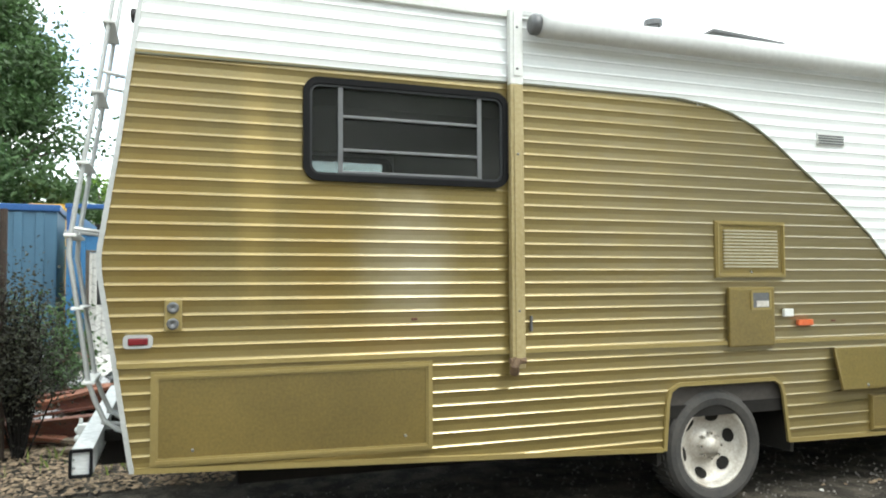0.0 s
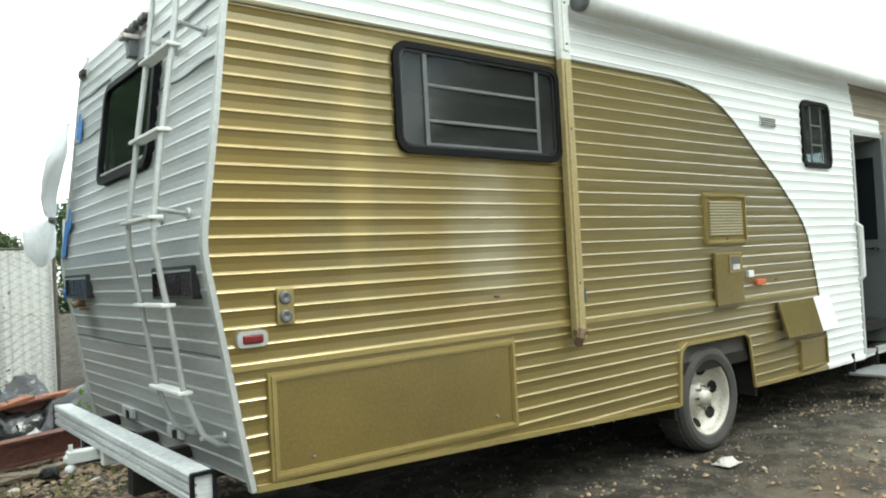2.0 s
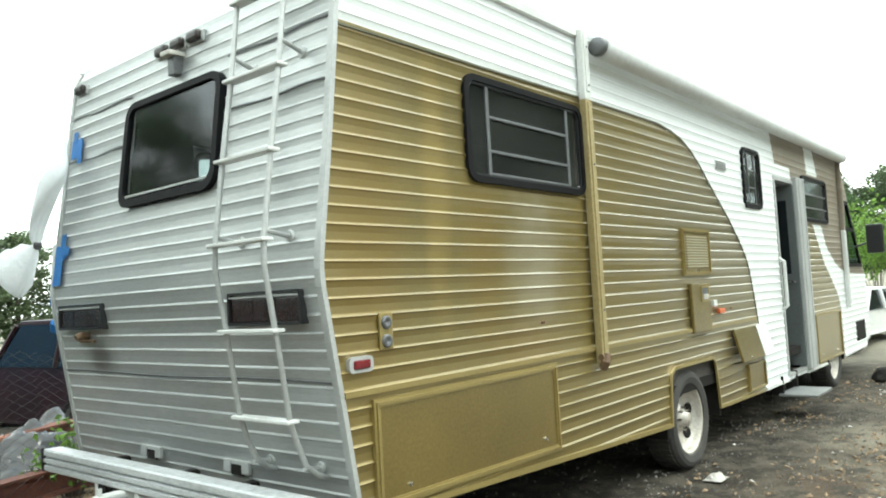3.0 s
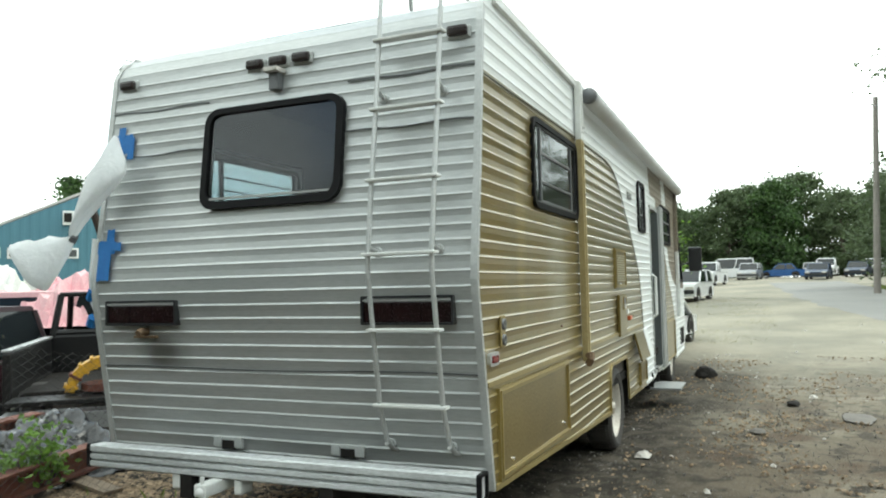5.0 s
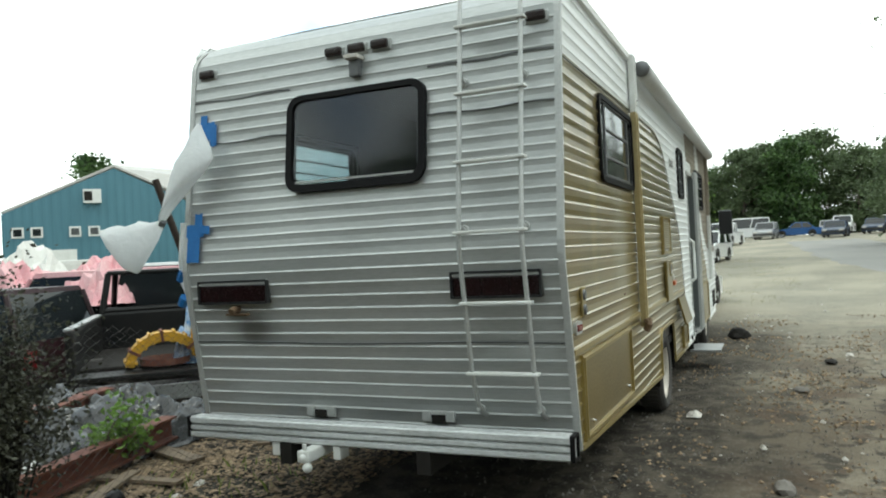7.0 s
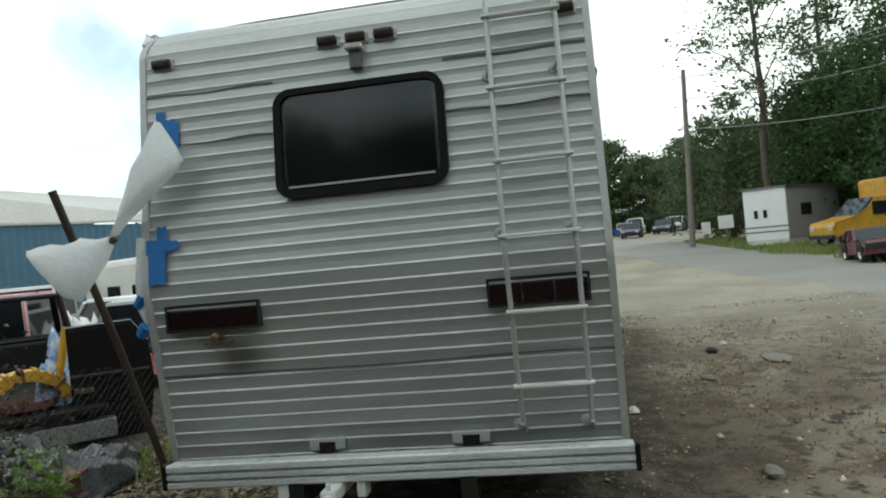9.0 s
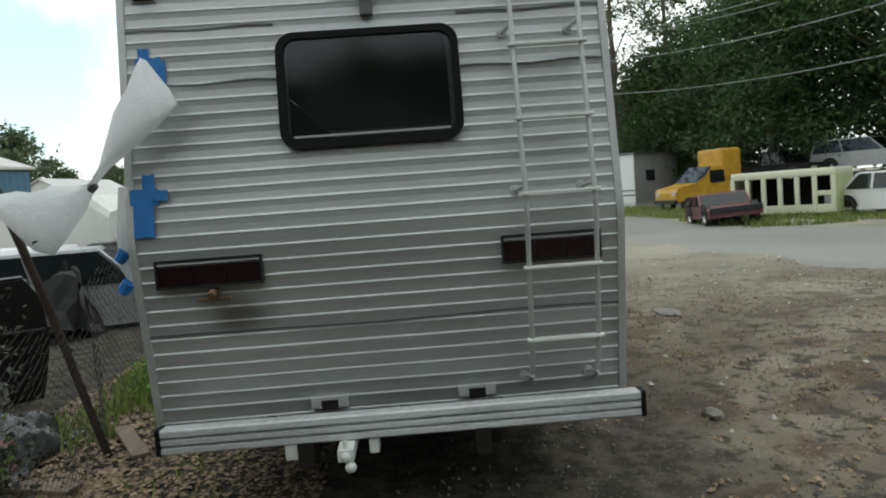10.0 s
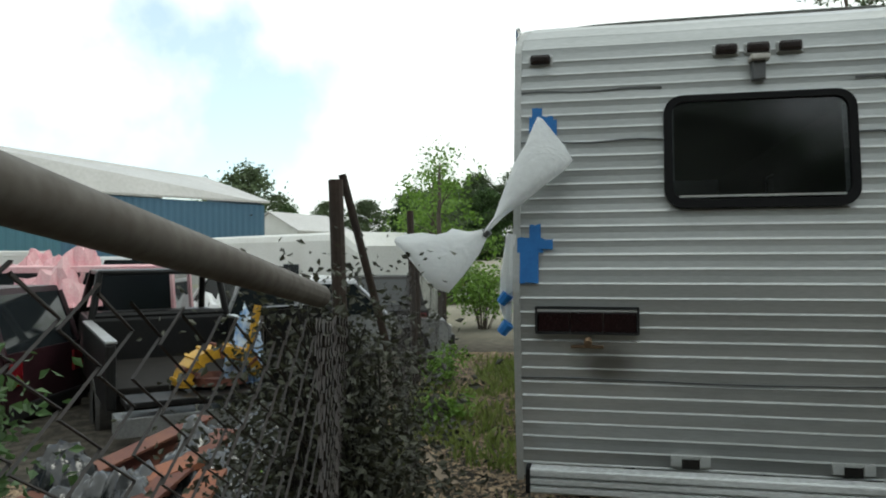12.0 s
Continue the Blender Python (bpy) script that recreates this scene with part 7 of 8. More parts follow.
def trailer(name, at, yaw, size, label, material, stripe, windows, category="trailer"):
    """A long caravan body with rounded roof edges, windows and skirting."""
    t = new(name)
    t.matrix_world = Matrix.Translation(at) @ Matrix.Rotation(radians(yaw), 4, 'Z')
    tagged(t, label, category)
    L, W, H = size
    prof = [(-W / 2, 0.45), (-W / 2, H - 0.2), (-W / 2 + 0.06, H - 0.06), (-W / 2 + 0.25, H), (W / 2 - 0.25, H), (W / 2 - 0.06, H - 0.06), (W / 2, H - 0.2), (W / 2, 0.45)]
    bm = B()
    loft(bm, [[(-L / 2, y, z) for y, z in prof], [(L / 2 - 0.6, y, z) for y, z in prof], [(L / 2, y * 0.97, 0.45 + (z - 0.45) * 0.86) for y, z in prof]])
    part("body", bm, material, t)
    for z in (1.02, 1.3):
        bm = B()
        box(bm, (-L / 2 - 0.01, -W / 2 - 0.012, z), (L / 2 - 0.7, W / 2 + 0.012, z + 0.09), 0.004)
        part("stripe", bm, stripe, t)
    for side, u, z0, w, h in windows:
        bm = B()
        y = -W / 2 if side == "right" else W / 2
        if side == "end":
            box(bm, (-L / 2 - 0.03, u, z0), (-L / 2 + 0.02, u + w, z0 + h), 0.012)
        else:
            box(bm, (u, y - 0.03, z0), (u + w, y + 0.03, z0 + h), 0.012)
        part("window", bm, M_CARGLASS, t, "dark window")
    bm = B()
    box(bm, (-L / 2 + 0.3, -W / 2 + 0.1, 0.1), (L / 2 - 0.5, W / 2 - 0.1, 0.46), 0.02)
    part("underframe", bm, M_DARK, t)
    for x in (-0.5, 0.5):
        for sy in (-1, 1):
            bm = B()
            lathe(bm, [(0.15, 0), (0.33, 0.02 * sy), (0.35, 0), (0.35, -0.2 * sy)], (x, sy * (W / 2 - 0.02), 0.35), 16)
            part("wheel", bm, M_TYRE, t)
    return t


trailer("caravan", (14.9, 14.2, -0.5), 234, (9.4, 2.4, 2.8), "cream white caravan in the scrap yard", M_OFFWHITE, M_CREAM, [("right", -2.9, 1.45, 0.9, 0.6), ("right", -1.1, 1.45, 0.9, 0.6), ("right", 1.6, 1.45, 0.7, 0.6), ("left", -2.9, 1.45, 0.9, 0.6), ("left", -1.1, 1.45, 0.9, 0.6), ("left", 1.2, 1.45, 0.9, 0.6)], "caravan")


def container(at, yaw, size, label, material=None):
    t = new("container")
    t.matrix_world = Matrix.Translation(at) @ Matrix.Rotation(radians(yaw), 4, 'Z')
    tagged(t, label, "container")
    L, W, H = size
    bm = B()
    box(bm, (-L / 2, -W / 2, 0.1), (L / 2, W / 2, H), 0.03)
    part("box", bm, material or M_CONTAINER, t)
    for k in range(int(L / 0.4)):
        for y in (-W / 2 - 0.03, W / 2 - 0.01):
            bm = B()
            x = -L / 2 + 0.2 + k * 0.4
            box(bm, (x, y, 0.2), (x + 0.16, y + 0.04, H - 0.15), 0.01)
            part("rib", bm, material or M_CONTAINER, t)
    bm = B()
    box(bm, (-L / 2 - 0.06, -W / 2 - 0.06, H - 0.12), (L / 2 + 0.06, W / 2 + 0.06, H + 0.02), 0.02)
    part("top_rim", bm, M_CARBLUE, t, "blue top rim")
    return t


def build_tipper():
    """A blue steel tipper body seen from its open end, with a rim, posts and an inside coloured dark as shade."""
    x0, x1, y0, y1, z0, zm, zt = -1.86, -0.08, 15.1, 20.2, -0.1, 2.42, 2.95
    t = thing("tipper_body", ((x0 + x1) / 2, (y0 + y1) / 2, z0), "blue steel tipper body with an open upper end", "tipper")
    bm = B()
    box(bm, (x0, y0, z0), (x1, y0 + 0.06, zm), 0.01)
    part("tailboard", bm, M_CONTAINER, t, "blue tailboard")
    for x in (x0, x1 - 0.06):
        bm = B()
        box(bm, (x, y0 + 0.06, z0), (x + 0.06, y1, zt - 0.08), 0.01)
        part("side_wall", bm, M_CONTAINER, t)
    # headboard and inner block are near black: the inside's shade put into colour
    bm = B()
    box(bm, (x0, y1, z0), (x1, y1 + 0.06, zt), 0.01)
    part("headboard", bm, M_DARK, t, "inner headboard coloured dark as shade")
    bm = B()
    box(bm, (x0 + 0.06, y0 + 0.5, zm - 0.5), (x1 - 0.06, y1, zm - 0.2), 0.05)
    part("shade_block", bm, M_DARK, t, "dark block standing for the shade inside")
    bm = B()
    box(bm, (x0 - 0.03, y0 - 0.03, zt - 0.09), (x1 + 0.03, y0 + 0.10, zt), 0.015)
    part("top_rim", bm, M_CARBLUE, t, "bright blue top rim")
    bm = B()
    box(bm, (x0 - 0.03, y0 - 0.05, zm - 0.05), (x1 + 0.03, y0 - 0.005, zm + 0.03), 0.01)
    part("rail", bm, M_PLATE, t, "dull metal rail")
    for u in (x0, x1 - 0.36):
        bm = B()
        box(bm, (u, y0 - 0.01, zm), (u + (0.08 if u == x0 else 0.36), y0 + 0.07, zt - 0.09), 0.01)
        part("corner_post", bm, M_CARBLUE, t)
    for k in range(4):
        bm = B()
        x = x0 + 0.25 + k * 0.42
        box(bm, (x, y0 - 0.04, z0 + 0.1), (x + 0.08, y0 - 0.002, zm - 0.06), 0.01)
        part("rib", bm, M_CONTAINER, t)


build_tipper()
container((-4.05, 18.25, -0.1), 3, (3.4, 2.2, 3.2), "pale blue steel container at the back of the yard", M_BLUEWALL)


def build_loader():
    g = height(-3.0, 21)
    t = thing("loader", (-3.0, 20.9, g), "yellow wheel loader behind the containers", "loader")
    bm = B()
    box(bm, (-3.9, 20.1, g + 0.8), (-2.1, 21.7, g + 1.9), 0.08)
    part("body", bm, M_YELLOW, t)
    bm = B()
    box(bm, (-3.4, 20.2, g + 1.9), (-2.5, 21.4, g + 4.1), 0.1)
    part("cab", bm, M_YELLOW, t)
    bm = B()
    box(bm, (-3.3, 20.17, g + 2.2), (-2.6, 20.21, g + 3.2), 0.01)
    part("window", bm, M_CARGLASS, t)
    for x in (-3.7, -2.3):
        for y in (20.0, 21.8):
            bm = B()
            lathe(bm, [(0.2, -0.16), (0.55, -0.2), (0.62, -0.1), (0.62, 0.1), (0.55, 0.2), (0.2, 0.16)], (x, y, g + 0.62), 18)
            part("wheel", bm, M_TYRE, t)


build_loader()
# ---- far side of the road ----


def on_land(x, y, dz=0.0):
    return (x, y, height(x, y) + dz)


def build_site_trailer():
    """A white and grey cabin trailer, its pale end towards the lot."""
    x, y = 33.25, -5.4
    g = height(x, y)
    t = new("site_trailer")
    t.matrix_world = Matrix.Translation((x, y, g - 0.05)) @ Matrix.Rotation(radians(-42), 4, 'Z') @ Matrix.Scale(0.93, 4)
    tagged(t, "white cabin trailer with grey plywood side and small windows", "trailer")
    bm = B()
    box(bm, (-0.10, -1.1, 0.35), (0.0, 1.15, 2.95), 0.01)
    part("end_wall", bm, M_CARWHITE, t, "white end wall")
    bm = B()
    box(bm, (0.0, -1.10, 0.35), (5.8, -1.02, 2.95), 0.01)
    part("side_wall", bm, M_GREYWALL, t, "grey plywood side wall")
    bm = B()
    box(bm, (0.0, 1.07, 0.35), (5.8, 1.15, 2.95), 0.01)
    part("side_wall", bm, M_CARWHITE, t)
    bm = B()
    box(bm, (5.72, -1.02, 0.35), (5.8, 1.07, 2.95), 0.01)
    part("end_wall", bm, M_GREYWALL, t)
    bm = B()
    box(bm, (-0.18, -1.2, 2.95), (5.9, 1.25, 3.05), 0.02)
    part("roof", bm, M_BAR, t, "dark roof edge")
    for u in (-0.15, 0.35):
        bm = B()
        box(bm, (-0.13, u, 1.45), (-0.09, u + 0.3, 1.95), 0.01)
        w = part("window", bm, M_TRIM, t, "small white framed window")
        bm = B()
        box(bm, (-0.14, u + 0.05, 1.5), (-0.12, u + 0.25, 1.9))
        part("pane", bm, M_CARGLASS, w)
    bm = B()
    box(bm, (1.4, -1.13, 1.5), (2.5, -1.09, 2.1), 0.01)
    part("window", bm, M_CARGLASS, t, "dark side window")
    for z in (0.75, 1.0):
        bm = B()
        box(bm, (-0.12, -1.12, z), (-0.09, 1.17, z + 0.07), 0.005)
        part("stripe", bm, M_BAR, t, "grey stripe")
    bm = B()
    box(bm, (-0.05, -1.05, -0.1), (5.75, 1.1, 0.38), 0.02)
    part("skirting", bm, M_OFFWHITE, t, "white skirting")


build_site_trailer()


def build_yellow_van():
    x, y = 28.1, -7.4
    t = new("yellow_truck")
    t.matrix_world = Matrix.Translation(on_land(x, y, 0.0)) @ Matrix.Rotation(radians(104), 4, 'Z') @ Matrix.Scale(0.87, 4)
    tagged(t, "yellow cab truck with raised roof box parked on the verge", "truck")
    bm = B()
    prof = [(-1.4, 0.5), (-1.4, 1.75), (-0.2, 1.75), (0.55, 1.35), (1.55, 1.15), (1.65, 0.95), (1.65, 0.5)]
    loft(bm, [[(u, -0.92, v) for u, v in prof], [(u, -0.98, v) for u, v in prof], [(u, 0.98, v) for u, v in prof], [(u, 0.92, v) for u, v in prof]])
    part("cab", bm, M_YELLOW, t)
    bm = B()
    loft(bm, [[(-1.4, -0.95, 1.7), (-0.05, -0.95, 1.7), (-0.05, 0.95, 1.7), (-1.4, 0.95, 1.7)], [(-1.4, -0.9, 2.15), (-0.45, -0.9, 2.15), (-0.45, 0.9, 2.15), (-1.4, 0.9, 2.15)]])
    part("cab_roof", bm, M_YELLOW, t)
    bm = B()
    box(bm, (-2.1, -1.0, 1.5), (-0.95, 1.0, 3.0), 0.15)
    part("roof_box", bm, M_YELLOW, t, "tall yellow roof box")
    bm = B()
    prism(bm, [(-0.18, -0.9, 1.78), (-0.42, -0.86, 2.12), (-0.42, 0.86, 2.12), (-0.18, 0.9, 1.78)], [(0.5, -0.88, 1.39), (-0.36, -0.86, 2.16), (-0.36, 0.86, 2.16), (0.5, 0.88, 1.39)])
    part("windscreen", bm, M_CARGLASS, t)
    for sy in (-1, 1):
        bm = B()
        box(bm, (-1.1, sy * 0.97 - 0.02, 1.35), (-0.25, sy * 0.97 + 0.02, 1.95), 0.02)
        part("side_window", bm, M_CARGLASS, t)
        bm = B()
        box(bm, (1.62, sy * 0.7 - 0.16, 0.8), (1.68, sy * 0.7 + 0.16, 1.0), 0.02)
        part("headlamp", bm, M_PAPER, t)
        for wx in (0.95, -2.6):
            bm = B()
            lathe(bm, [(0.2, 0.01 * sy), (0.36, 0.03 * sy), (0.38, 0), (0.38, -0.2 * sy)], (wx, sy * 0.95, 0.33), 18)
            part("wheel", bm, M_TYRE, t)
    bm = B()
    box(bm, (-4.0, -0.45, 0.5), (-1.3, 0.45, 0.75), 0.03)
    part("chassis", bm, M_DARK, t)
    bm = B()
    box(bm, (1.6, -0.95, 0.42), (1.75, 0.95, 0.62), 0.03)
    part("bumper", bm, M_BLACKPLASTIC, t)


build_yellow_van()
vehicle("maroon_car", on_land(20.0, -5.2, 0.03), 172, M_MAROON, "crashed maroon car resting on the verge", "sedan", 3.3, 1.65, 1.0, roll=3, pitch=-2)


def build_bus_shell():
    """A pale cream bus body laid down on the verge, its window row open."""
    t = new("bus_shell")
    t.matrix_world = Matrix.Translation(on_land(21.06, -8.06, 0.0)) @ Matrix.Rotation(radians(220), 4, 'Z')
    tagged(t, "pale cream bus shell with empty window openings", "bus")
    L, W, H = 3.5, 1.6, 1.58
    bm = B()
    box(bm, (-L / 2, -W / 2, H - 0.26), (L / 2, W / 2, H), 0.08)
    part("roof", bm, M_CREAM, t, "cream rounded roof")
    bm = B()
    box(bm, (-L / 2, -W / 2, 0.12), (L / 2, -W / 2 + 0.08, 0.40), 0.02)
    part("sill", bm, M_CREAM, t)
    # inner wall in near black, so the shell's shade is in its colour
    bm = B()
    box(bm, (-L / 2, W / 2 - 0.08, 0.1), (L / 2, W / 2, H - 0.3), 0.02)
    part("far_wall", bm, M_DARK, t, "inner wall coloured dark as shade")
    bm = B()
    box(bm, (L / 2 - 0.08, -W / 2, 0.1), (L / 2, W / 2, H - 0.2), 0.03)
    part("end_wall", bm, M_LIME, t, "pale green end wall")
    bm = B()
    box(bm, (-L / 2, -W / 2, 0.1), (-L / 2 + 0.08, W / 2, H - 0.2), 0.03)
    part("end_wall", bm, M_CREAM, t)
    for k, u in enumerate((-1.75, -1.22, -0.66, -0.10, 0.46, 1.02, 1.60)):
        bm = B()
        box(bm, (u, -W / 2 - 0.02, 0.15), (u + 0.15, -W / 2 + 0.1, H - 0.25), 0.03)
        part("pillar", bm, M_CREAM, t)
    bm = B()
    box(bm, (1.05, -W / 2 - 0.01, 0.68), (1.65, -W / 2 + 0.08, 0.84), 0.02)
    part("crossbar", bm, M_CREAM, t)
    bm = B()
    box(bm, (-L / 2, -W / 2 + 0.1, 0.02), (L / 2, W / 2 - 0.1, 0.14))
    part("floor", bm, M_DARK, t)


build_bus_shell()
gz2 = height(30, -13)
vehicle("dark_pickup", (31.0, -12.6, gz2 + 0.85), 205, M_CARBLACK, "dark pickup stacked behind the bus shell", "pickup", 4.8, 1.8, 1.5, category="truck")
vehicle("black_car", (31.0, -12.6, gz2 + 0.0), 205, M_DARK, "dark wreck under the stacked pickup", "van", 4.8, 2.0, 0.85)
vehicle("silver_car", (28.6, -15.6, gz2 + 1.15), 215, M_CARSILVER, "silver car stacked behind the bus shell", "suv", 4.5, 1.75, 1.5)
vehicle("black_car", (28.6, -15.6, gz2 + 0.0), 215, M_DARK, "dark wreck under the stacked silver car", "van", 4.8, 2.0, 1.15)
vehicle("red_car", (33.4, -11.0, gz2 + 0.55), 200, M_CARRED, "red wreck behind the bus shell", "sedan", 4.4, 1.75, 1.45)
vehicle("white_car", (18.6, -10.4, height(18.6, -10.4)), 200, M_CARWHITE, "white car beside the bus shell", "sedan", 4.4, 1.75, 1.4)

# ---- the lot ahead ----
lot = [
    ("white_pickup", 41.5, 5.3, 170, M_CARWHITE, "white pickup truck parked across the lot", "pickup", 5.2, 1.85, 1.8, "truck"),
    ("white_car", 34.5, 5.9, 172, M_CARWHITE, "white car parked beyond the motorhome", "suv", 4.4, 1.75, 1.5, "car"),
    ("white_van", 54.0, 4.7, 95, M_CARWHITE, "white van in the row of parked cars", "van", 4.8, 1.9, 2.1, "van"),
    ("silver_car", 52.0, 3.2, 172, M_CARSILVER, "dusty silver car in the row of parked cars", "suv", 4.2, 1.75, 1.6, "car"),
    ("blue_car", 54.0, 1.2, 88, M_CARBLUE, "blue car in the row of parked cars", "sedan", 4.3, 1.75, 1.42, "car"),
    ("navy_car", 49.5, -0.9, 170, M_CARNAVY, "navy blue car parked side on", "sedan", 4.7, 1.8, 1.42, "car"),
    ("silver_car", 56.5, -1.0, 175, M_CARSILVER, "silver car in the row of parked cars", "sedan", 4.6, 1.8, 1.45, "car"),
    ("white_pickup", 60.5, -2.2, 170, M_CARWHITE, "white pickup truck at the back of the row", "pickup", 5.2, 1.85, 1.9, "truck"),
    ("black_car", 53.5, -3.6, 165, M_CARNAVY, "dark blue car in the row of parked cars", "sedan", 4.6, 1.8, 1.45, "car"),
    ("white_car", 57.5, -5.0, 165, M_CARWHITE, "white estate car in the row of parked cars", "suv", 4.6, 1.8, 1.65, "car"),
    ("silver_car", 62.0, -6.8, 165, M_CARSILVER, "silver car at the end of the row", "suv", 4.6, 1.8, 1.65, "car"),
    ("white_car", 63.0, 6.5, 100, M_CARWHITE, "white car at the back of the lot", "sedan", 4.6, 1.8, 1.45, "car"),
    ("white_car", 13.6, 5.1, 175, M_CARWHITE, "white car parked just ahead of the motorhome", "sedan", 4.4, 1.7, 1.05, "car"),
]
for n, x, y, yaw, m, lab, kd, ln, wd, tl, cat in lot:
    far = 1.38 if x > 35 else 1.0
    x, y = -3.6 + (x + 3.6) * far, 2.8 + (y - 2.8) * far
    vehicle(n, on_land(x, y, 0.0), yaw, m, lab, kd, ln, wd, tl, category=cat)


def build_signs():
    for x, y, w, z in ((38.5, -4.6, 0.8, 1.6), (40.5, -3.9, 0.5, 1.3)):
        g = height(x, y)
        t = thing("roadside_sign", (x, y, g), "small plain white sign on a post", "sign")
        bm = B()
        tube(bm, [(x, y, g - 0.2), (x, y, g + z)], 0.04)
        part("post", bm, M_POLE, t)
        bm = B()
        box(bm, (x - 0.06, y - w / 2, g + z - 0.7), (x - 0.03, y + w / 2, g + z), 0.01)
        part("board", bm, M_CARWHITE, t)


build_signs()


def utility_pole(x, y, tall, lean):
    g = height(x, y)
    t = thing("utility_pole", (x, y, g), "grey wooden utility pole", "pole")
    bm = B()
    tube(bm, [(x, y, g - 0.3), (x + lean[0], y + lean[1], g + tall)], [0.17, 0.11], 10)
    part("pole", bm, M_POLE, t)
    return (x + lean[0], y + lean[1], g + tall)


P_A = utility_pole(38.2, -2.7, 9.7, (-0.1, -0.35))
P_B = utility_pole(19.0, -17.5, 10.5, (0.0, 0.0))
for k, (dy, dz) in enumerate(((-0.8, -0.45), (0.8, -0.45), (0.0, -1.6), (0.0, -3.2))):
    a, b = Vector(P_A) + Vector((0, dy, dz)), Vector(P_B) + Vector((0, dy, dz * 1.3))
    pts = [a.lerp(b, u / 14) - Vector((0, 0, 0.9 * 4 * (u / 14) * (1 - u / 14))) for u in range(15)]
    bm = B()
    tube(bm, pts, 0.024, 4)
    tagged(part("overhead_cable", bm, M_PLATE), "grey overhead cable strung between poles", "cable", group="overhead cables")

# ---- trees ----
A = tree((0, 0, 0), 12.0, 4.6, 0.42, M_LEAF, "broad green tree in the far tree line", 95, 125, 0.04, seed=21)
Bt = tree((0, 0, 0), 11.0, 4.2, 0.42, M_LEAFDARK, "dark green tree in the far tree line", 95, 125, 0.04, seed=22)
C = tree((0, 0, 0), 13.0, 4.8, 0.45, M_LEAF, "tall green tree in the far tree line", 100, 125, 0.05, seed=23)
rnd = random.Random(77)
protos = [A, Bt, C]
spots = []
for k in range(19):
    spots.append((100 + rnd.uniform(-4, 9), 34 - k * 3.4 + rnd.uniform(-1, 1), rnd.uniform(0.80, 1.06)))
for k in range(9):
    spots.append((82 - k * 4.2 + rnd.uniform(-1, 1), -13.0 - k * 0.5 + rnd.uniform(-1.5, 1.5), rnd.uniform(0.6, 0.85)))
used = set()


def plant(p, x, y, s, sink=0.0):
    m = Matrix.Translation((x, y, height(x, y) - sink)) @ Matrix.Rotation(rnd.uniform(0, 6.28), 4, 'Z') @ Matrix.Diagonal((s * rnd.uniform(0.9, 1.15), s * rnd.uniform(0.9, 1.15), s, 1))
    if p not in used:
        used.add(p)
        p.matrix_world = m
        return p
    o = copy_thing(p, m)
    o.matrix_basis = m
    return o


for k, (x, y, s) in enumerate(spots):
    o = plant(protos[k % 3], x, y, s)
    tagged(o, group="far tree line")
# trees behind the camera, over the road and beside it, that the windows mirror
for k in range(12):
    o = plant(protos[k % 3], -31 + rnd.uniform(-3, 3), -26 + k * 5.4, rnd.uniform(1.15, 1.4))
    tagged(o, group="trees behind the lot")
for k in range(9):
    o = plant(protos[k % 3], -14 + k * 4.4, -36 + rnd.uniform(-2, 2) - 0.2 * k, rnd.uniform(0.9, 1.2))
    tagged(o, group="trees behind the lot")

for k in range(8):
    o = plant(protos[k % 3], -16 + k * 5.2, -44 + rnd.uniform(-2, 2), rnd.uniform(1.2, 1.5))
    tagged(o, group="trees behind the lot")
# large dark trees over the wrecks
tree(on_land(34.0, -16.0), 19.5, 5.8, 0.25, M_LEAFDARK, "large dark leafy tree over the wrecked vehicles", 150, 230, 0.14, seed=31, trunk_r=0.42)
tree(on_land(29.5, -19.5), 20.5, 7.2, 0.26, M_LEAFDARK, "large dark leafy tree over the wrecked vehicles", 190, 240, 0.10, seed=32, trunk_r=0.45)
tree(on_land(41.0, -11.0), 8.8, 4.5, 0.26, M_LEAFDARK, "dark leafy tree behind the cabin trailer", 70, 190, 0.05, seed=33)
tree(on_land(38.5, -7.0), 19.0, 3.8, 0.24, M_LEAF, "tall thin tree with open crown behind the trailer", 38, 110, 0.36, seed=34, trunk_r=0.20)
tree(on_land(41.5, -11.2), 18.5, 3.9, 0.24, M_LEAFDARK, "tall thin tree with open crown behind the trailer", 32, 110, 0.40, seed=40, trunk_r=0.20)
tree(on_land(46.0, -6.6), 7.6, 4.2, 0.26, M_LEAF, "bushy green tree by the road", 60, 170, 0.04, seed=35)
tree(on_land(32.0, -12.8), 10.5, 4.8, 0.20, M_LEAFPINE, "spreading pine boughs over the wrecks", 90, 260, 0.22, seed=36, trunk_r=0.2)
tree(on_land(37.0, -12.5), 10.0, 4.8, 0.24, M_LEAFDARK, "dark leafy tree behind the wrecks", 80, 190, 0.05, seed=38)
tree(on_land(24.0, -19.5), 20.5, 7.0, 0.26, M_LEAFDARK, "large dark tree beside the road", 110, 190, 0.10, seed=39, trunk_r=0.42)

# trees of the yard
tree(on_land(-4.9, 23.2), 10.4, 3.5, 0.17, M_LEAFPINE, "bright green pine at the back of the yard", 130, 300, 0.16, conifer=True, seed=41)
tree(on_land(-8.2, 21.0), 10.5, 3.2, 0.22, M_LEAFDARK, "green tree at the back of the yard", 70, 110, 0.15, seed=42)
tree(on_land(-2.2, 25.5), 5.4, 1.9, 0.16, M_LEAFBRIGHT, "light green young tree in the yard", 46, 90, 0.12, seed=43)
tree(on_land(0.5, 30.0), 5.0, 2.4, 0.24, M_LEAF, "low green tree beyond the yard", 40, 70, 0.05, seed=44)
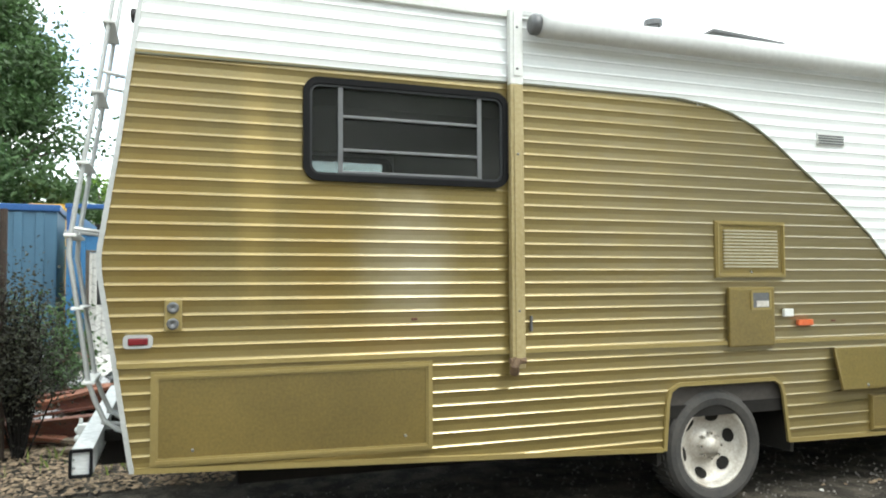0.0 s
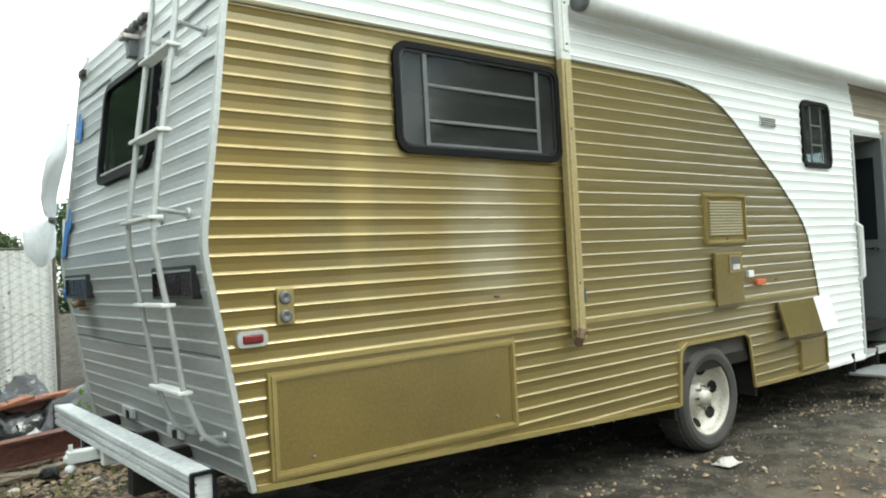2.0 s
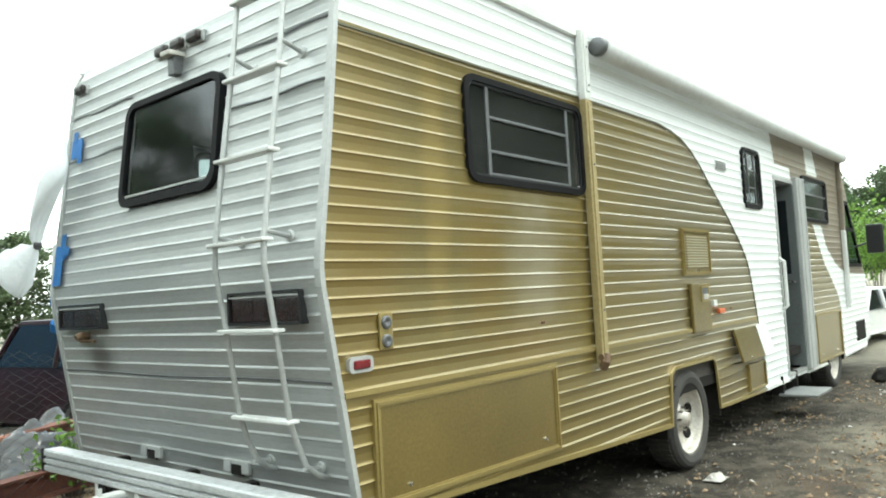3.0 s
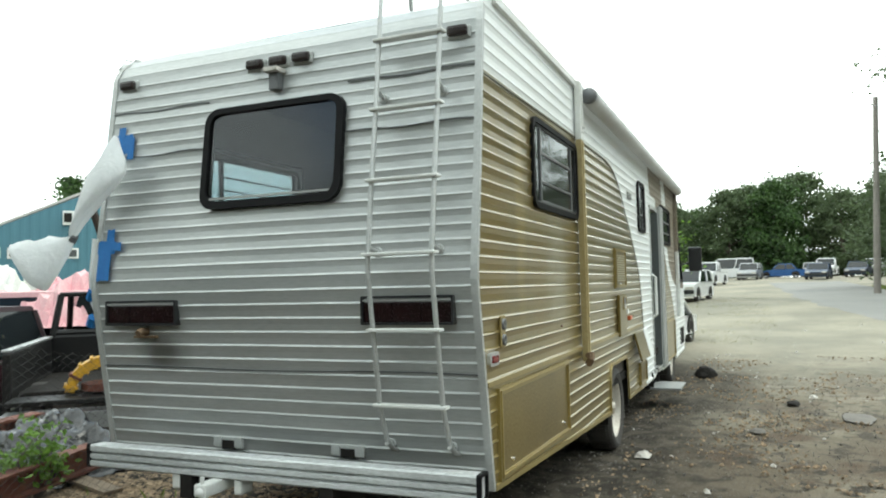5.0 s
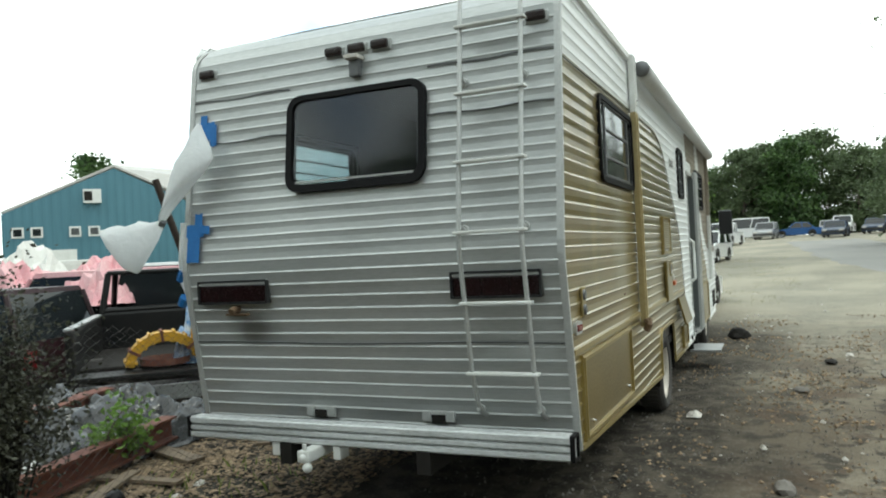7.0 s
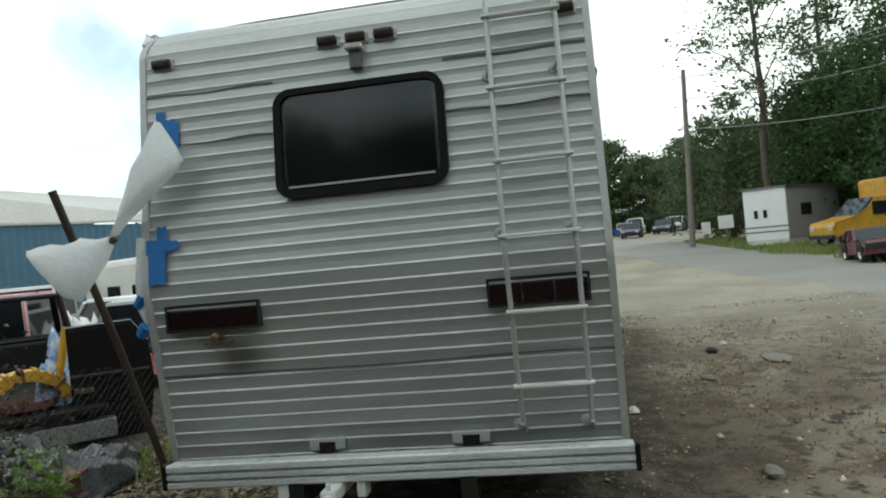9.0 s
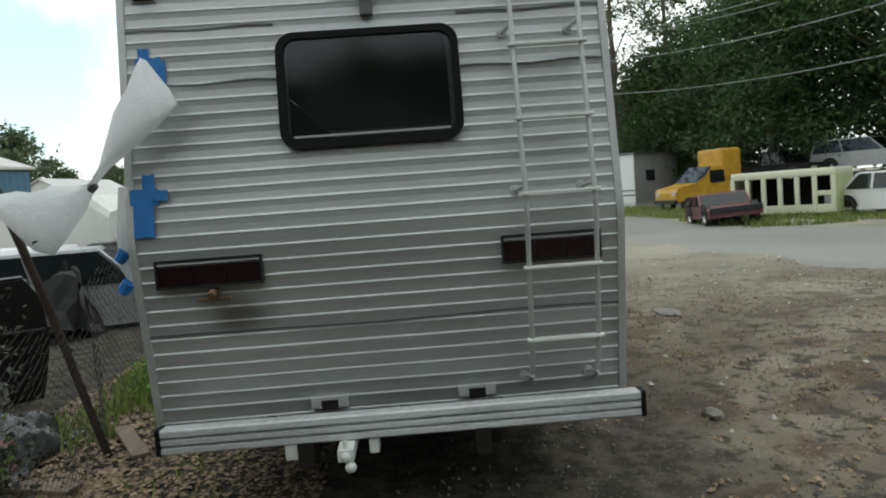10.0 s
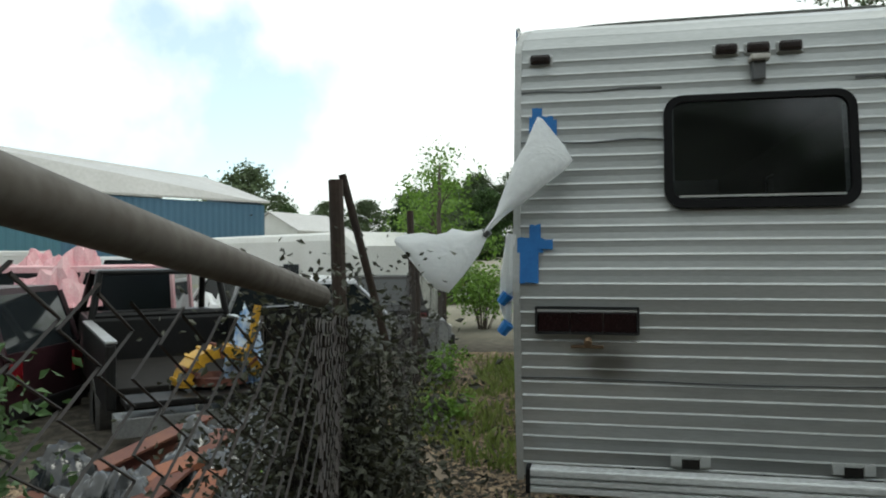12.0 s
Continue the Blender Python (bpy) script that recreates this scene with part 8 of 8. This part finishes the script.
tree(on_land(13.5, 9.75), 4.4, 1.5, 0.09, M_LEAFBRIGHT, "light green birch sapling behind the fence", 30, 70, 0.15, seed=45)
tree(on_land(16.5, 10.6), 4.2, 1.4, 0.15, M_LEAFBRIGHT, "light green birch sapling behind the fence", 40, 60, 0.10, seed=46)
tree(on_land(62.5, 40), 9.6, 4.3, 0.42, M_LEAF, "rounded tree behind the metal shed", 60, 80, 0.25, seed=47)
tree(on_land(47, 61), 12.0, 3.6, 0.5, M_LEAFDARK, "tree behind the metal shed", 50, 70, 0.25, seed=48)
for k in range(10):
    o = plant(protos[k % 3], 92 + rnd.uniform(-6, 6), 26 + k * 5.5, rnd.uniform(0.6, 0.8))
    tagged(o, group="far tree line")
for k in range(8):
    o = plant(protos[k % 3], -6 + k * 4.5, 62 + rnd.uniform(-4, 4), rnd.uniform(0.45, 0.7))
    tagged(o, group="far tree line")
shrub("hedge_bush", on_land(13.0, 2.0 + 6.6), (1.2, 0.9, 1.5), M_LEAFBRIGHT, 0.10, 1800, "yellow-green bush ahead of the motorhome", 26, 55, "bush")
shrub("hedge_bush", on_land(31.0, 7.2), (2.6, 2.2, 3.4), M_LEAFBRIGHT, 0.16, 2600, "yellow-green bush at the edge of the lot", 26, 56, "bush")

# ---- verge grass, stones, litter ----
grass("verge_grass", (26.0, 48.0, -6.8, -3.7), 9000, 0.22, "long grass on the verge by the trailer", 8)
grass("verge_grass", (17.2, 27.5, -9.5, -4.6), 9000, 0.22, "grass along the verge by the bus shell", 9)
grass("yard_grass", (14.0, 36.0, 2.2, 7.5), 6000, 0.05, "thin yellowing grass beside the parked cars", 10, 0.3, M_DRYGRASS)
grass("yard_weeds", (1.5, 8.0, 6.5, 8.2), 4200, 0.16, "sparse weeds along the fence", 11, 1.2)
grass("yard_weeds", (-1.2, 1.2, 6.0, 7.4), 260, 0.10, "sparse weeds in the leaf litter", 12, 1.6)
scatter("leaf_litter", (-2.2, 9.0, 5.6, 8.4), 26000, 0.044, M_LITTER, "dry leaves and wood chips behind the motorhome", "leaf litter", 0.14, 5)
scatter("leaf_litter", (-3.5, 1.0, 7.0, 11.5), 14000, 0.06, M_LITTER, "dry leaves, chips and splinters on the scrap heap", "leaf litter", 0.2, 6)
scatter("gravel", (-4.0, 9.0, -2.5, 5.2), 9000, 0.018, M_STONE, "small gravel stones over the dirt", "gravel", 0.5, 7, -0.012)
scatter("gravel", (-1.0, 6.0, 1.5, 4.2), 1000, 0.024, M_STONE, "loose stones beside the motorhome", "gravel", 0.5, 17, -0.012, 1.3)
scatter("wood_chips", (-0.5, 9.0, 1.6, 4.0), 2600, 0.038, M_LITTER, "dark leaves and chips on the dirt", "leaf litter", 0.3, 18, -0.01, 0.9)
scatter("paper_scraps", (0.5, 14.0, -1.5, 4.0), 60, 0.05, M_PAPER, "small scraps of white litter", "litter", 0.3, 19, -0.005)


def stone(name, at, size, material, label, seed, category="stone", sharp=0.3):
    bm = B()
    bmesh.ops.create_icosphere(bm, subdivisions=2, radius=1.0)
    for v in bm.verts:
        n1 = noise.noise((v.co.x * 1.4 + seed, v.co.y * 1.4, v.co.z * 1.4))
        v.co *= 1 + sharp * n1
        v.co.x *= size[0]
        v.co.y *= size[1]
        v.co.z = max(-0.3, v.co.z) * size[2]
    ob = part(name, bm, material)
    ob.location = at
    return tagged(ob, label, category)


stone("rock", (1.05, 2.9, 0.02), (0.12, 0.07, 0.055), M_STONE, "pale grey rock lying on the dirt", 3)
stone("slab_stone", (5.5, 1.7, 0.005), (0.32, 0.18, 0.02), M_STONE, "flat grey slab of stone in the dirt", 5)
stone("asphalt_lump", (8.7, 3.45, 0.05), (0.20, 0.16, 0.13), M_DARK, "black lump of asphalt near the entry step", 8)
stone("asphalt_lump", (4.4, 2.7, 0.02), (0.10, 0.08, 0.03), M_STONE, "small dark lump on the dirt", 9)
stone("asphalt_lump", (6.3, 2.3, 0.02), (0.16, 0.08, 0.03), M_DARK, "dark flat lump on the dirt", 10)
stone("rubber_ball", (-0.35, 7.05, 0.05), (0.07, 0.07, 0.065), M_CARBLACK, "round black lump in the litter", 12, "ball", 0.1)
for k, (x, y, s) in enumerate(((3.05, 3.62, 0.085), (6.9, 2.05, 0.07), (-0.1, 6.75, 0.045), (0.2, 6.8, 0.05), (-0.6, 6.9, 0.055))):
    rumpled("paper_litter", (x, y, 0.0), (s, s * 0.7, s * 0.45), M_PAPER, "crumpled white paper carton on the ground", "litter", 80 + k, 0.6, 10)
scatter("leaf_litter", (-3.5, 12.0, -2.4, 3.8), 6500, 0.034, M_LITTER, "dry brown leaves blown over the dirt", "leaf litter", 0.35, 23, -0.008, 0.7)
scatter("paper_scraps", (-1.0, 20.0, -5.0, 3.6), 190, 0.05, M_PAPER, "small scraps of white litter", "litter", 0.3, 24, -0.005)
